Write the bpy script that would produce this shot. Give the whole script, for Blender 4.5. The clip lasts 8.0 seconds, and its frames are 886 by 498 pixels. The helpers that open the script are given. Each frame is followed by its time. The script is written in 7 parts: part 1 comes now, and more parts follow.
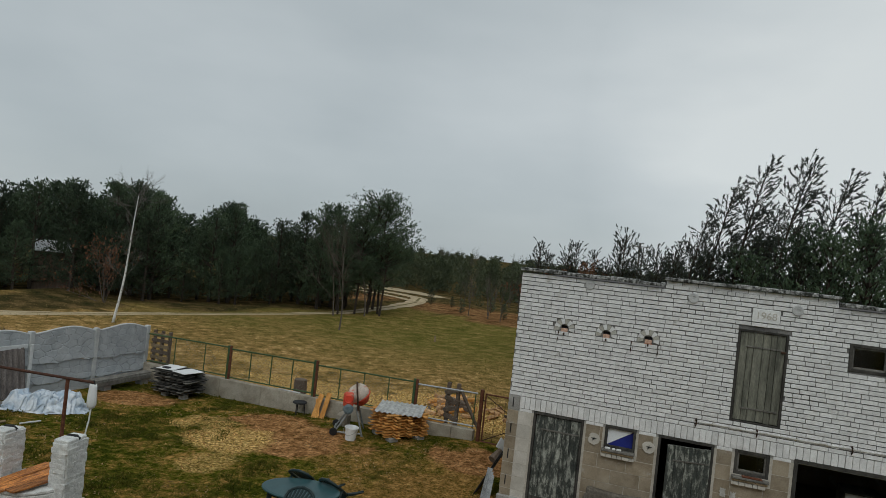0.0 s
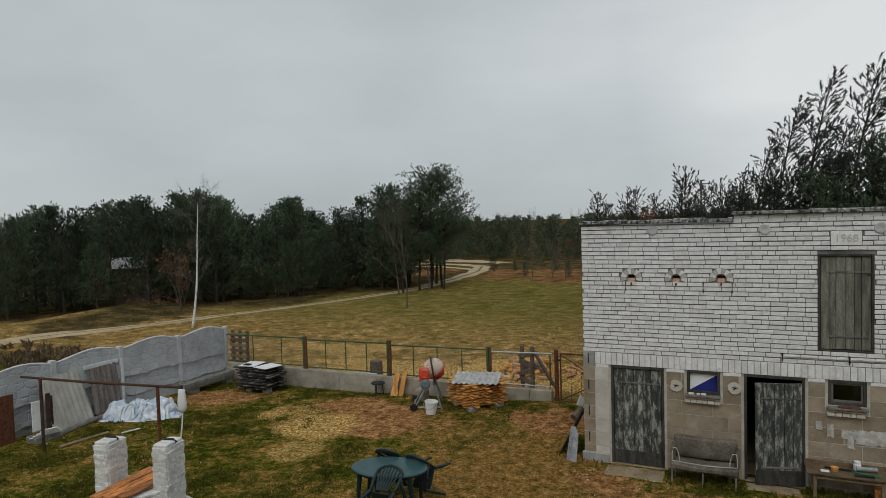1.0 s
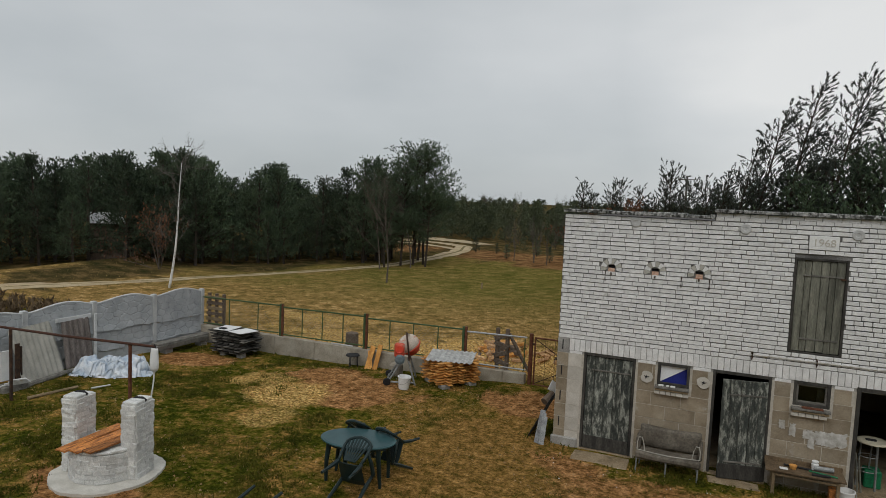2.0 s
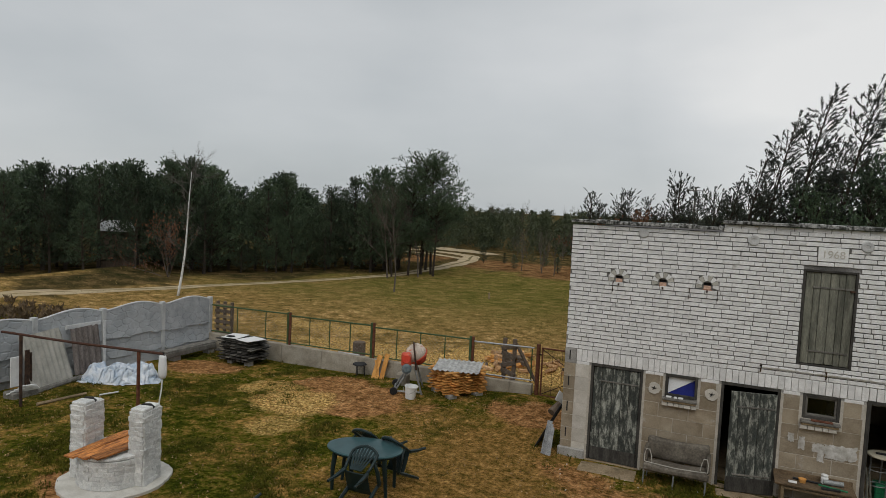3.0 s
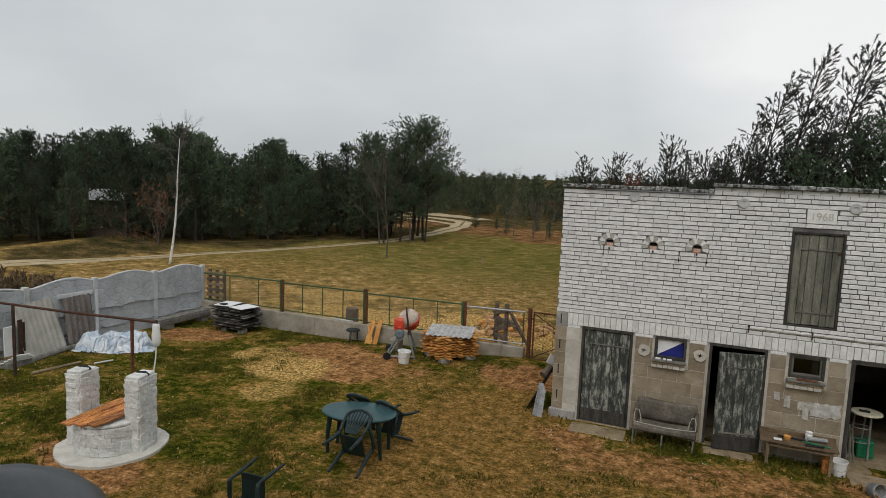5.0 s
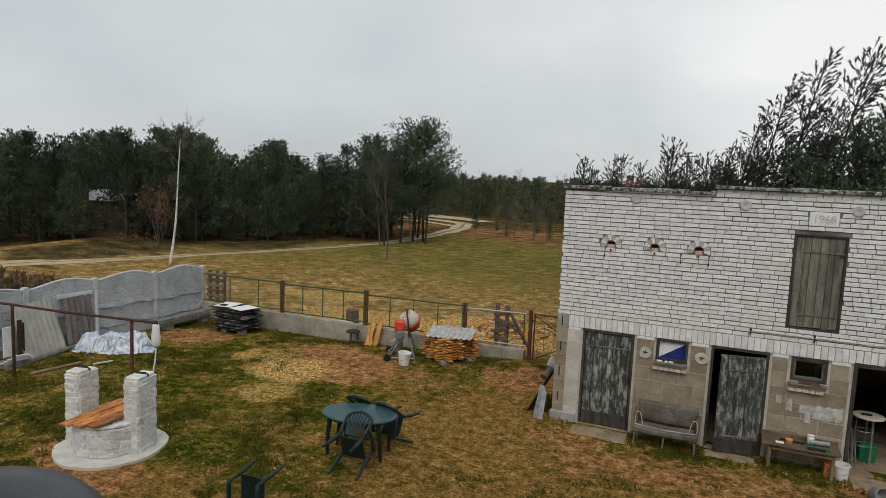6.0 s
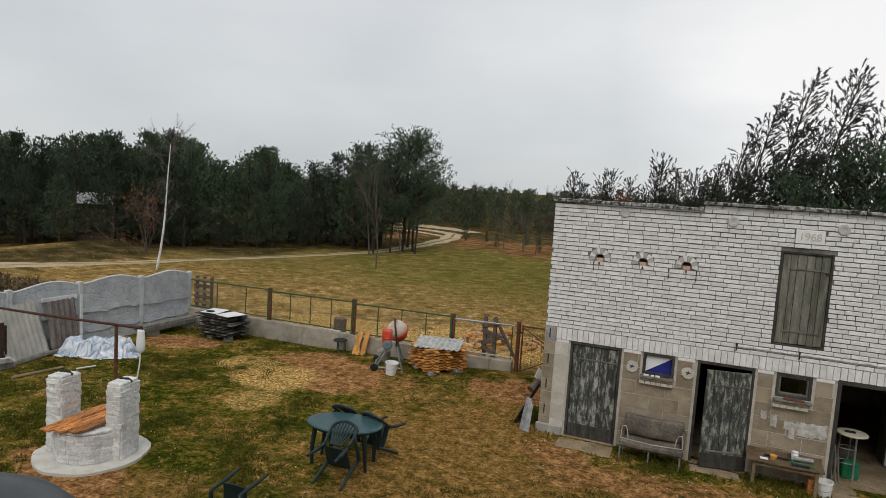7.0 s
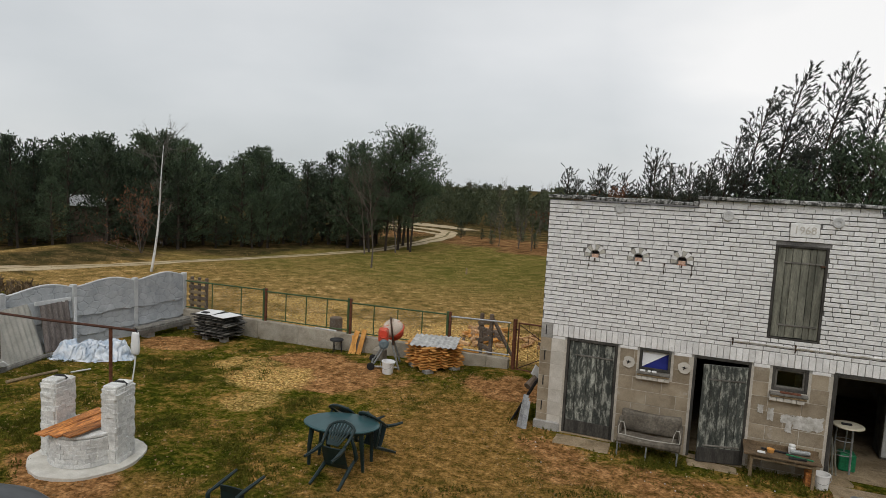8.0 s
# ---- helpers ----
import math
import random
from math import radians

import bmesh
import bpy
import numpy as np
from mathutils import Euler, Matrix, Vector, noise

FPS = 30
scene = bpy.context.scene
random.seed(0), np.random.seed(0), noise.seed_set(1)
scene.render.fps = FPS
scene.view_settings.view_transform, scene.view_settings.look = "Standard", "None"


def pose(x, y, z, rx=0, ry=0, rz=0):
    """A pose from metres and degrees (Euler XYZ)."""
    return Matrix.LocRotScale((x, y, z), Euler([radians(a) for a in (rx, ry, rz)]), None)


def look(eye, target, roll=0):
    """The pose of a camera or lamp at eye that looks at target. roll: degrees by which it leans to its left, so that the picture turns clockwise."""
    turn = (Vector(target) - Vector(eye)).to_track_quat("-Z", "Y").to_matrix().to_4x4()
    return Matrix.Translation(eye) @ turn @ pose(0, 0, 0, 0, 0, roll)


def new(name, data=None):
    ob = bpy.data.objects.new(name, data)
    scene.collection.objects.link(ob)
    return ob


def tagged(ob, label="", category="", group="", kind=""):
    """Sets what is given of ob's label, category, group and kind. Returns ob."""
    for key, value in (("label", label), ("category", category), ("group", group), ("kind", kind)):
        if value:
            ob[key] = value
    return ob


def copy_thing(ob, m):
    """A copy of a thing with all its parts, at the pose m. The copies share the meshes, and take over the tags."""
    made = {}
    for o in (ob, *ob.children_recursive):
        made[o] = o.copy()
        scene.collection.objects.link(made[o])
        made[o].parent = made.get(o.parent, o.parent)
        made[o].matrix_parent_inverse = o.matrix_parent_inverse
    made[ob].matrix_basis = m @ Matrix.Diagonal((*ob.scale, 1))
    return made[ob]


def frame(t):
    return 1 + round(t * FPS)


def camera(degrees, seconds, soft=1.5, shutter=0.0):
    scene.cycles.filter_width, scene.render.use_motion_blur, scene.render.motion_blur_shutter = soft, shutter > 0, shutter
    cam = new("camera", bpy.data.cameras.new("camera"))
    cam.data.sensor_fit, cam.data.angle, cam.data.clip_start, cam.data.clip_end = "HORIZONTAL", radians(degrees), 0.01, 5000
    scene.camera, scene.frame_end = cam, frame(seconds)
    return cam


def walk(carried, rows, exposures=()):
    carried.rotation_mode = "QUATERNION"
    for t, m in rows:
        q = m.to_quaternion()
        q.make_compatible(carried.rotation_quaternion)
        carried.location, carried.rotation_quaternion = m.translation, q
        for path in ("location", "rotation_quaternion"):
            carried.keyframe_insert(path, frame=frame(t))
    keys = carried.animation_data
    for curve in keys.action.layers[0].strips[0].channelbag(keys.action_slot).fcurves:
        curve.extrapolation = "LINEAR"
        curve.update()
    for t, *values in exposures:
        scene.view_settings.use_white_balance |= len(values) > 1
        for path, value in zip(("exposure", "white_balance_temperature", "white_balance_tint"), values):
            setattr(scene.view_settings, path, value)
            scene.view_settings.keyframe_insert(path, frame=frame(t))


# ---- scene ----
cam = camera(68.6, 8.0, soft=0.85)

PATH = [
    (0, (2.735, -11.998, 4.533), (2.05, -10.119, 4.543), 6.3),
    (0.1, (2.74, -11.988, 4.534), (1.978, -10.139, 4.565), 4.44),
    (0.2, (2.746, -11.977, 4.535), (1.974, -10.133, 4.557), 1.9),
    (0.3, (2.75, -11.967, 4.536), (2.013, -10.108, 4.509), 0.19),
    (0.4, (2.754, -11.958, 4.536), (2.014, -10.1, 4.497), 0.06),
    (0.5, (2.758, -11.948, 4.537), (1.94, -10.123, 4.5), 0.1),
    (0.6, (2.756, -11.934, 4.537), (1.97, -10.101, 4.395), -1.56),
    (0.7, (2.753, -11.921, 4.537), (2.017, -10.069, 4.364), -3.19),
    (0.8, (2.751, -11.907, 4.537), (2.012, -10.059, 4.336), -3.6),
    (0.9, (2.748, -11.898, 4.537), (1.936, -10.076, 4.399), -2.66),
    (1, (2.746, -11.889, 4.537), (1.9, -10.079, 4.445), -1.6),
    (1.1, (2.746, -11.887, 4.536), (1.813, -10.12, 4.441), -1.14),
    (1.2, (2.745, -11.885, 4.536), (1.782, -10.134, 4.446), -0.7),
    (1.3, (2.744, -11.884, 4.535), (1.843, -10.101, 4.437), 0.5),
    (1.5, (2.741, -11.883, 4.534), (1.955, -10.051, 4.37), 1.8),
    (1.7, (2.734, -11.878, 4.533), (1.952, -10.045, 4.365), 2.2),
    (2.8, (2.747, -11.903, 4.527), (1.922, -10.084, 4.415), 2.92),
    (3, (2.75, -11.907, 4.527), (1.931, -10.087, 4.397), 2.8),
    (3.3, (2.754, -11.908, 4.527), (1.942, -10.086, 4.379), 2.79),
    (3.5, (2.756, -11.908, 4.527), (1.945, -10.088, 4.351), 2.4),
    (4, (2.767, -11.905, 4.528), (1.972, -10.081, 4.326), 2.3),
    (4.5, (2.782, -11.924, 4.53), (1.992, -10.101, 4.304), 2.2),
    (4.7, (2.777, -11.919, 4.528), (1.987, -10.096, 4.294), 2.21),
    (5.8, (2.746, -11.889, 4.515), (1.958, -10.065, 4.287), 2.52),
    (6, (2.741, -11.884, 4.513), (1.951, -10.061, 4.285), 2.5),
    (6.3, (2.74, -11.882, 4.513), (1.958, -10.057, 4.274), 2.73),
    (6.5, (2.74, -11.88, 4.513), (1.954, -10.056, 4.276), 2.8),
    (6.8, (2.741, -11.882, 4.514), (1.966, -10.051, 4.298), 3.35),
    (7, (2.742, -11.883, 4.514), (1.979, -10.045, 4.319), 3.7),
    (7.2, (2.742, -11.88, 4.514), (1.976, -10.045, 4.299), 3.57),
    (7.5, (2.742, -11.875, 4.515), (1.971, -10.049, 4.25), 2.4),
    (7.8, (2.74, -11.86, 4.516), (1.986, -10.026, 4.251), 2.2),
    (8, (2.738, -11.85, 4.516), (1.988, -10.007, 4.315), 3.0),
]
walk(cam, [(t, look(eye, aim, lean)) for t, eye, aim, lean in PATH],
     exposures=[(0.0, -0.50, 6250, 4), (0.8, -0.42, 6380, 6), (1.7, -0.35, 6480, 8), (3.0, -0.32, 6550, 9), (3.5, -0.29, 6560, 9), (4.5, -0.15, 6570, 9), (6.0, -0.10, 6580, 9), (7.0, -0.04, 6590, 10), (8.0, -0.03, 6600, 10)])

# ---- world and light ----
SUN_AZ, SUN_EL = radians(165), radians(52)      # behind the viewer, a direction chosen to brighten the barn front
world = bpy.data.worlds.new("world")
scene.world = world
world.use_nodes = True
wn, wl = world.node_tree.nodes, world.node_tree.links
sky = wn.new("ShaderNodeTexSky")
sky.sky_type, sky.sun_disc = "NISHITA", False
sky.sun_elevation, sky.sun_rotation = SUN_EL, SUN_AZ
sky_dim = wn.new("ShaderNodeMix")
sky_dim.data_type, sky_dim.blend_type = "RGBA", "MULTIPLY"
sky_dim.inputs[0].default_value = 1.0
sky_dim.inputs[7].default_value = (0.09, 0.09, 0.09, 1)
wl.new(sky.outputs[0], sky_dim.inputs[6])
way = wn.new("ShaderNodeTexCoord")
squash = wn.new("ShaderNodeMapping")
squash.inputs["Scale"].default_value = (1.0, 1.0, 2.6)
wl.new(way.outputs["Generated"], squash.inputs[0])
cloud = wn.new("ShaderNodeTexNoise")
cloud.inputs["Scale"].default_value, cloud.inputs["Detail"].default_value = 1.7, 5
cloud.inputs["Roughness"].default_value = 0.45
wl.new(squash.outputs[0], cloud.inputs["Vector"])
glow = wn.new("ShaderNodeVectorMath")
glow.operation = "DOT_PRODUCT"
glow.inputs[1].default_value = (0.29, 0.935, 0.20)
wl.new(way.outputs["Generated"], glow.inputs[0])
lift = wn.new("ShaderNodeMapRange")
lift.inputs["From Min"].default_value, lift.inputs["From Max"].default_value = 0.90, 1.0
lift.inputs["To Min"].default_value, lift.inputs["To Max"].default_value = -0.02, 0.46
wl.new(glow.outputs["Value"], lift.inputs["Value"])
total = wn.new("ShaderNodeMath")
wl.new(cloud.outputs[0], total.inputs[0])
wl.new(lift.outputs[0], total.inputs[1])
grey = wn.new("ShaderNodeValToRGB")
grey.color_ramp.elements[0].position, grey.color_ramp.elements[0].color = 0.30, (0.54, 0.58, 0.61, 1)
grey.color_ramp.elements[1].position, grey.color_ramp.elements[1].color = 0.74, (0.82, 0.84, 0.86, 1)
thin = grey.color_ramp.elements.new(0.95)
thin.color = (1.0, 1.0, 1.0, 1)
wl.new(total.outputs[0], grey.inputs[0])
cover = wn.new("ShaderNodeMix")
cover.data_type = "RGBA"
cover.inputs[0].default_value = 0.92
wl.new(sky_dim.outputs[2], cover.inputs[6])
wl.new(grey.outputs[0], cover.inputs[7])
wl.new(cover.outputs[2], wn["Background"].inputs[0])
wn["Background"].inputs[1].default_value = 1.0

# Broad soft sun lamp added to lift the barn front; the brighter sky lies ahead.
sun = new("sun", bpy.data.lights.new("sun", "SUN"))
sun.data.energy, sun.data.angle, sun.data.color = 1.35, radians(45), (1.0, 0.96, 0.90)
sun.matrix_world = look((math.sin(SUN_AZ) * math.cos(SUN_EL), math.cos(SUN_AZ) * math.cos(SUN_EL), math.sin(SUN_EL)), (0, 0, 0))

rng = np.random.default_rng(7)


# ---- materials ----
def surface(name, low, high, scale=4.0, rough=0.85, bump=0.3, grain=60.0, metal=0.0, vary=0.0, island=False, stain=None, stain_scale=1.5, stain_at=0.6,
            stretch=(1, 1, 1), grain_mix=0.35):
    """Two colours mixed by a broad noise, a fine grain over it, an optional stain, a bump."""
    m = bpy.data.materials.new(name)
    m.use_nodes = True
    n, l = m.node_tree.nodes, m.node_tree.links
    b = n["Principled BSDF"]
    b.inputs["Roughness"].default_value, b.inputs["Metallic"].default_value = rough, metal
    b.inputs["Specular IOR Level"].default_value = 0.3
    co = n.new("ShaderNodeTexCoord")
    mp = n.new("ShaderNodeMapping")
    mp.inputs["Scale"].default_value = stretch
    l.new(co.outputs["Object"], mp.inputs[0])
    src = mp.outputs[0]
    info = n.new("ShaderNodeObjectInfo")
    if vary and not island:
        off = n.new("ShaderNodeVectorMath")
        off.operation = "ADD"
        sc = n.new("ShaderNodeVectorMath")
        sc.operation = "SCALE"
        sc.inputs[0].default_value = (17.0, 9.0, 5.0)
        l.new(info.outputs["Random"], sc.inputs["Scale"])
        l.new(src, off.inputs[0])
        l.new(sc.outputs[0], off.inputs[1])
        src = off.outputs[0]

    def noise_of(s, detail, roughness=0.6):
        t = n.new("ShaderNodeTexNoise")
        t.inputs["Scale"].default_value, t.inputs["Detail"].default_value, t.inputs["Roughness"].default_value = s, detail, roughness
        l.new(src, t.inputs["Vector"])
        return t.outputs[0]

    broad, fine = noise_of(scale, 4), noise_of(grain, 3)
    ramp = n.new("ShaderNodeValToRGB")
    ramp.color_ramp.elements[0].position, ramp.color_ramp.elements[0].color = 0.34, (*low, 1)
    ramp.color_ramp.elements[1].position, ramp.color_ramp.elements[1].color = 0.66, (*high, 1)
    l.new(broad, ramp.inputs[0])
    colour = ramp.outputs[0]
    if stain:
        edge = n.new("ShaderNodeMapRange")
        edge.inputs["From Min"].default_value, edge.inputs["From Max"].default_value = stain_at, stain_at + 0.12
        l.new(noise_of(stain_scale, 6, 0.7), edge.inputs["Value"])
        mix = n.new("ShaderNodeMix")
        mix.data_type = "RGBA"
        mix.inputs[7].default_value = (*stain, 1)
        l.new(edge.outputs[0], mix.inputs[0])
        l.new(colour, mix.inputs[6])
        colour = mix.outputs[2]
    gain = n.new("ShaderNodeMapRange")
    gain.inputs["From Min"].default_value, gain.inputs["From Max"].default_value = 0.29, 0.71
    gain.inputs["To Min"].default_value, gain.inputs["To Max"].default_value = 1 - grain_mix, 1 + grain_mix
    l.new(fine, gain.inputs["Value"])
    value = gain.outputs[0]
    if vary:
        if island:
            geo = n.new("ShaderNodeNewGeometry")
            rnd = geo.outputs["Random Per Island"]
        else:
            rnd = info.outputs["Random"]
        spread = n.new("ShaderNodeMapRange")
        spread.inputs["To Min"].default_value, spread.inputs["To Max"].default_value = 1 - vary, 1 + vary
        l.new(rnd, spread.inputs["Value"])
        times = n.new("ShaderNodeMath")
        times.operation = "MULTIPLY"
        l.new(value, times.inputs[0])
        l.new(spread.outputs[0], times.inputs[1])
        value = times.outputs[0]
    tint = n.new("ShaderNodeVectorMath")
    tint.operation = "SCALE"
    l.new(colour, tint.inputs[0])
    l.new(value, tint.inputs["Scale"])
    l.new(tint.outputs[0], b.inputs["Base Color"])
    if bump:
        bp = n.new("ShaderNodeBump")
        bp.inputs["Strength"].default_value, bp.inputs["Distance"].default_value = bump, 0.01
        l.new(fine, bp.inputs["Height"])
        l.new(bp.outputs[0], b.inputs["Normal"])
    return m


BRICK = surface("white_silicate_brick", (0.66, 0.65, 0.645), (0.82, 0.815, 0.81), 9, 0.9, 0.4, 90, vary=0.09, stain=(0.40, 0.38, 0.36), stain_scale=3, stain_at=0.62, grain_mix=0.12)
BRICK_REST = surface("white_silicate_brick_rest", (0.66, 0.65, 0.645), (0.82, 0.815, 0.81), 9, 0.9, 0.4, 90, vary=0.09, island=True, stain=(0.40, 0.38, 0.36), stain_scale=3, stain_at=0.62, grain_mix=0.12)
PALE_MORTAR = surface("pale_mortar", (0.40, 0.37, 0.32), (0.54, 0.50, 0.44), 6, 0.95, 0.4, 60, grain_mix=0.15)
MORTAR = surface("dark_mortar", (0.085, 0.082, 0.080), (0.27, 0.26, 0.25), 1.6, 0.95, 0.5, 70)
BLOCK = surface("concrete_block", (0.225, 0.180, 0.125), (0.355, 0.298, 0.222), 3.0, 0.95, 0.5, 60, vary=0.13, stain=(0.46, 0.44, 0.41), stain_scale=2.2, stain_at=0.60, grain_mix=0.15)
BLOCK_PALE = surface("pale_concrete_block", (0.47, 0.44, 0.39), (0.60, 0.57, 0.52), 4.0, 0.95, 0.4, 60, vary=0.08, stain=(0.34, 0.30, 0.26), stain_scale=2.5, stain_at=0.62, grain_mix=0.12)
CONCRETE = surface("grey_concrete", (0.25, 0.24, 0.225), (0.38, 0.37, 0.35), 3.0, 0.95, 0.4, 50, stain=(0.17, 0.16, 0.14), stain_scale=1.6, stain_at=0.6, grain_mix=0.2, vary=0.08)
WALL_CONCRETE = surface("dirty_tan_concrete", (0.24, 0.21, 0.165), (0.38, 0.345, 0.285), 2.5, 0.95, 0.4, 45, vary=0.12, stain=(0.15, 0.125, 0.09), stain_scale=1.8, stain_at=0.58, grain_mix=0.22)
BENCH_WOOD = surface("stained_bench_wood", (0.085, 0.058, 0.034), (0.17, 0.118, 0.07), 5, 0.85, 0.4, 50, vary=0.15)
COPING = surface("mossy_coping", (0.07, 0.07, 0.066), (0.50, 0.50, 0.49), 17, 0.95, 0.6, 60, vary=0.2, stain=(0.028, 0.030, 0.026), stain_scale=10, stain_at=0.47)
ANCHOR = surface("pale_painted_iron", (0.42, 0.42, 0.42), (0.54, 0.54, 0.535), 7, 0.8, 0.25, 60, grain_mix=0.12)
DATE_WHITE = surface("white_painted_plaque", (0.72, 0.72, 0.71), (0.82, 0.82, 0.81), 9, 0.85, 0.2, 60, grain_mix=0.08)
PLASTER = surface("white_lime_patch", (0.34, 0.32, 0.285), (0.62, 0.61, 0.59), 9, 0.95, 0.4, 60, grain_mix=0.1)
OLD_PAINT = surface("flaked_grey_door_paint", (0.045, 0.052, 0.048), (0.105, 0.11, 0.095), 5, 0.85, 0.6, 45, vary=0.22, stain=(0.35, 0.36, 0.32), stain_scale=5, stain_at=0.49, stretch=(2.6, 2.6, 0.8), grain_mix=0.5)
OLD_WOOD = surface("weathered_grey_wood", (0.090, 0.092, 0.074), (0.215, 0.212, 0.172), 5, 0.9, 0.5, 45, vary=0.18, stretch=(3, 3, 0.4), grain_mix=0.35)
DARK_WOOD = surface("dark_frame_wood", (0.035, 0.033, 0.03), (0.075, 0.07, 0.062), 6, 0.9, 0.5, 45, vary=0.15, stretch=(2, 2, 0.5))
TAN_WOOD = surface("tan_board_wood", (0.16, 0.12, 0.07), (0.27, 0.20, 0.12), 5, 0.85, 0.4, 50, vary=0.18, stretch=(1, 1, 1))
FRESH_WOOD = surface("fresh_sawn_pine", (0.50, 0.225, 0.055), (0.70, 0.36, 0.105), 5, 0.8, 0.3, 50, vary=0.18, grain_mix=0.2)
RED_WOOD = surface("red_brown_board", (0.16, 0.055, 0.020), (0.58, 0.235, 0.065), 9, 0.7, 0.3, 40, vary=0.45, stretch=(3, 0.7, 3))
GREY_BOARD = surface("grey_weathered_board", (0.10, 0.095, 0.085), (0.20, 0.19, 0.17), 6, 0.9, 0.4, 50, vary=0.25)
IRON = surface("dark_rusty_iron", (0.035, 0.025, 0.02), (0.09, 0.05, 0.032), 12, 0.8, 0.4, 70, metal=0.2)
DARK_RUST = surface("dark_maroon_pipe", (0.045, 0.020, 0.014), (0.105, 0.048, 0.030), 14, 0.75, 0.4, 80, metal=0.2)
RUST = surface("red_brown_rusted_pipe", (0.10, 0.035, 0.018), (0.17, 0.07, 0.04), 14, 0.8, 0.4, 80, metal=0.2)
GREEN_STEEL = surface("dull_green_fence_paint", (0.035, 0.075, 0.03), (0.07, 0.11, 0.045), 10, 0.7, 0.3, 70, stain=(0.09, 0.045, 0.025), stain_scale=5, stain_at=0.58)
GALV = surface("galvanised_tube", (0.28, 0.29, 0.30), (0.42, 0.43, 0.44), 12, 0.45, 0.2, 70, metal=0.6)
PREFAB = surface("grey_precast_concrete", (0.34, 0.36, 0.38), (0.47, 0.49, 0.51), 2.5, 0.92, 0.4, 60, vary=0.08, stain=(0.24, 0.25, 0.25), stain_scale=2.0, stain_at=0.62, grain_mix=0.15)
POST_GREY = surface("grey_precast_post", (0.42, 0.43, 0.44), (0.56, 0.57, 0.57), 4, 0.9, 0.3, 60, stain=(0.30, 0.31, 0.31), stain_scale=3, stain_at=0.6, grain_mix=0.12)
PREFAB_CAP = surface("pale_precast_edge", (0.58, 0.59, 0.60), (0.70, 0.71, 0.71), 5, 0.9, 0.3, 60, grain_mix=0.1)
ASBESTOS = surface("pale_corrugated_sheet", (0.36, 0.35, 0.31), (0.50, 0.48, 0.43), 3, 0.9, 0.3, 50, stain=(0.24, 0.22, 0.18), stain_scale=2, stain_at=0.6, grain_mix=0.15)
ASBESTOS_LIGHT = surface("light_grey_corrugated_sheet", (0.30, 0.30, 0.295), (0.56, 0.56, 0.55), 7, 0.9, 0.3, 50, grain_mix=0.12)
BROWN_SHEET = surface("brown_weathered_sheet", (0.13, 0.11, 0.10), (0.23, 0.20, 0.185), 5, 0.85, 0.4, 40, stretch=(1, 3, 0.5))
STONE = surface("pale_split_stone", (0.54, 0.54, 0.53), (0.76, 0.76, 0.74), 7, 0.95, 0.8, 60, vary=0.10, stain=(0.38, 0.38, 0.37), stain_scale=8, stain_at=0.62, grain_mix=0.2)
PAD = surface("pale_cement_pad", (0.50, 0.48, 0.43), (0.64, 0.62, 0.57), 4, 0.95, 0.4, 50, stain=(0.36, 0.32, 0.26), stain_scale=2, stain_at=0.62, grain_mix=0.1)
# Pale blue and white sheet; its deeper blue streaks paint in fold shading.
TARP = surface("pale_blue_tarpaulin_fold_shade", (0.38, 0.47, 0.58), (0.80, 0.82, 0.85), 2.5, 0.5, 0.2, 30, grain_mix=0.08, stretch=(1, 2.5, 1))
WHITE_PLASTIC = surface("white_plastic", (0.70, 0.70, 0.70), (0.80, 0.80, 0.79), 6, 0.45, 0.05, 40, grain_mix=0.05)
CREAM = surface("cream_plastic", (0.62, 0.58, 0.45), (0.72, 0.68, 0.54), 6, 0.45, 0.05, 40, grain_mix=0.05)
GREEN_PLASTIC = surface("dark_green_garden_plastic", (0.010, 0.022, 0.023), (0.018, 0.035, 0.036), 4, 0.32, 0.08, 60, stain=(0.03, 0.045, 0.043), stain_scale=3, stain_at=0.64, grain_mix=0.15)
TABLE_TOP = surface("wet_teal_table_plastic", (0.018, 0.060, 0.066), (0.034, 0.090, 0.098), 3, 0.38, 0.05, 40, grain_mix=0.1)
CRATE_GREEN = surface("bright_green_plastic", (0.01, 0.14, 0.06), (0.02, 0.20, 0.09), 4, 0.5, 0.1, 40)
BLACK = surface("black_rubber", (0.012, 0.012, 0.013), (0.025, 0.025, 0.027), 8, 0.7, 0.2, 50)
COWL = surface("dark_grey_painted_metal", (0.06, 0.066, 0.07), (0.10, 0.108, 0.114), 4, 0.4, 0.05, 40, grain_mix=0.08)
RED_PAINT = surface("bright_red_paint", (0.62, 0.05, 0.03), (0.72, 0.09, 0.05), 9, 0.5, 0.1, 60, grain_mix=0.1)
ORANGE = surface("orange_red_mixer_paint", (0.46, 0.055, 0.03), (0.60, 0.10, 0.055), 9, 0.6, 0.2, 60, stain=(0.52, 0.42, 0.34), stain_scale=5, stain_at=0.60)
CEMENT_DRUM = surface("cement_caked_drum", (0.48, 0.40, 0.34), (0.62, 0.54, 0.47), 6, 0.85, 0.5, 50, stain=(0.50, 0.16, 0.09), stain_scale=5, stain_at=0.54)
GREY_METAL = surface("dull_grey_metal", (0.20, 0.21, 0.21), (0.32, 0.33, 0.33), 9, 0.55, 0.2, 60, metal=0.4)
BLUE_METAL = surface("blue_grey_motor_paint", (0.10, 0.14, 0.16), (0.16, 0.20, 0.22), 9, 0.55, 0.2, 60)
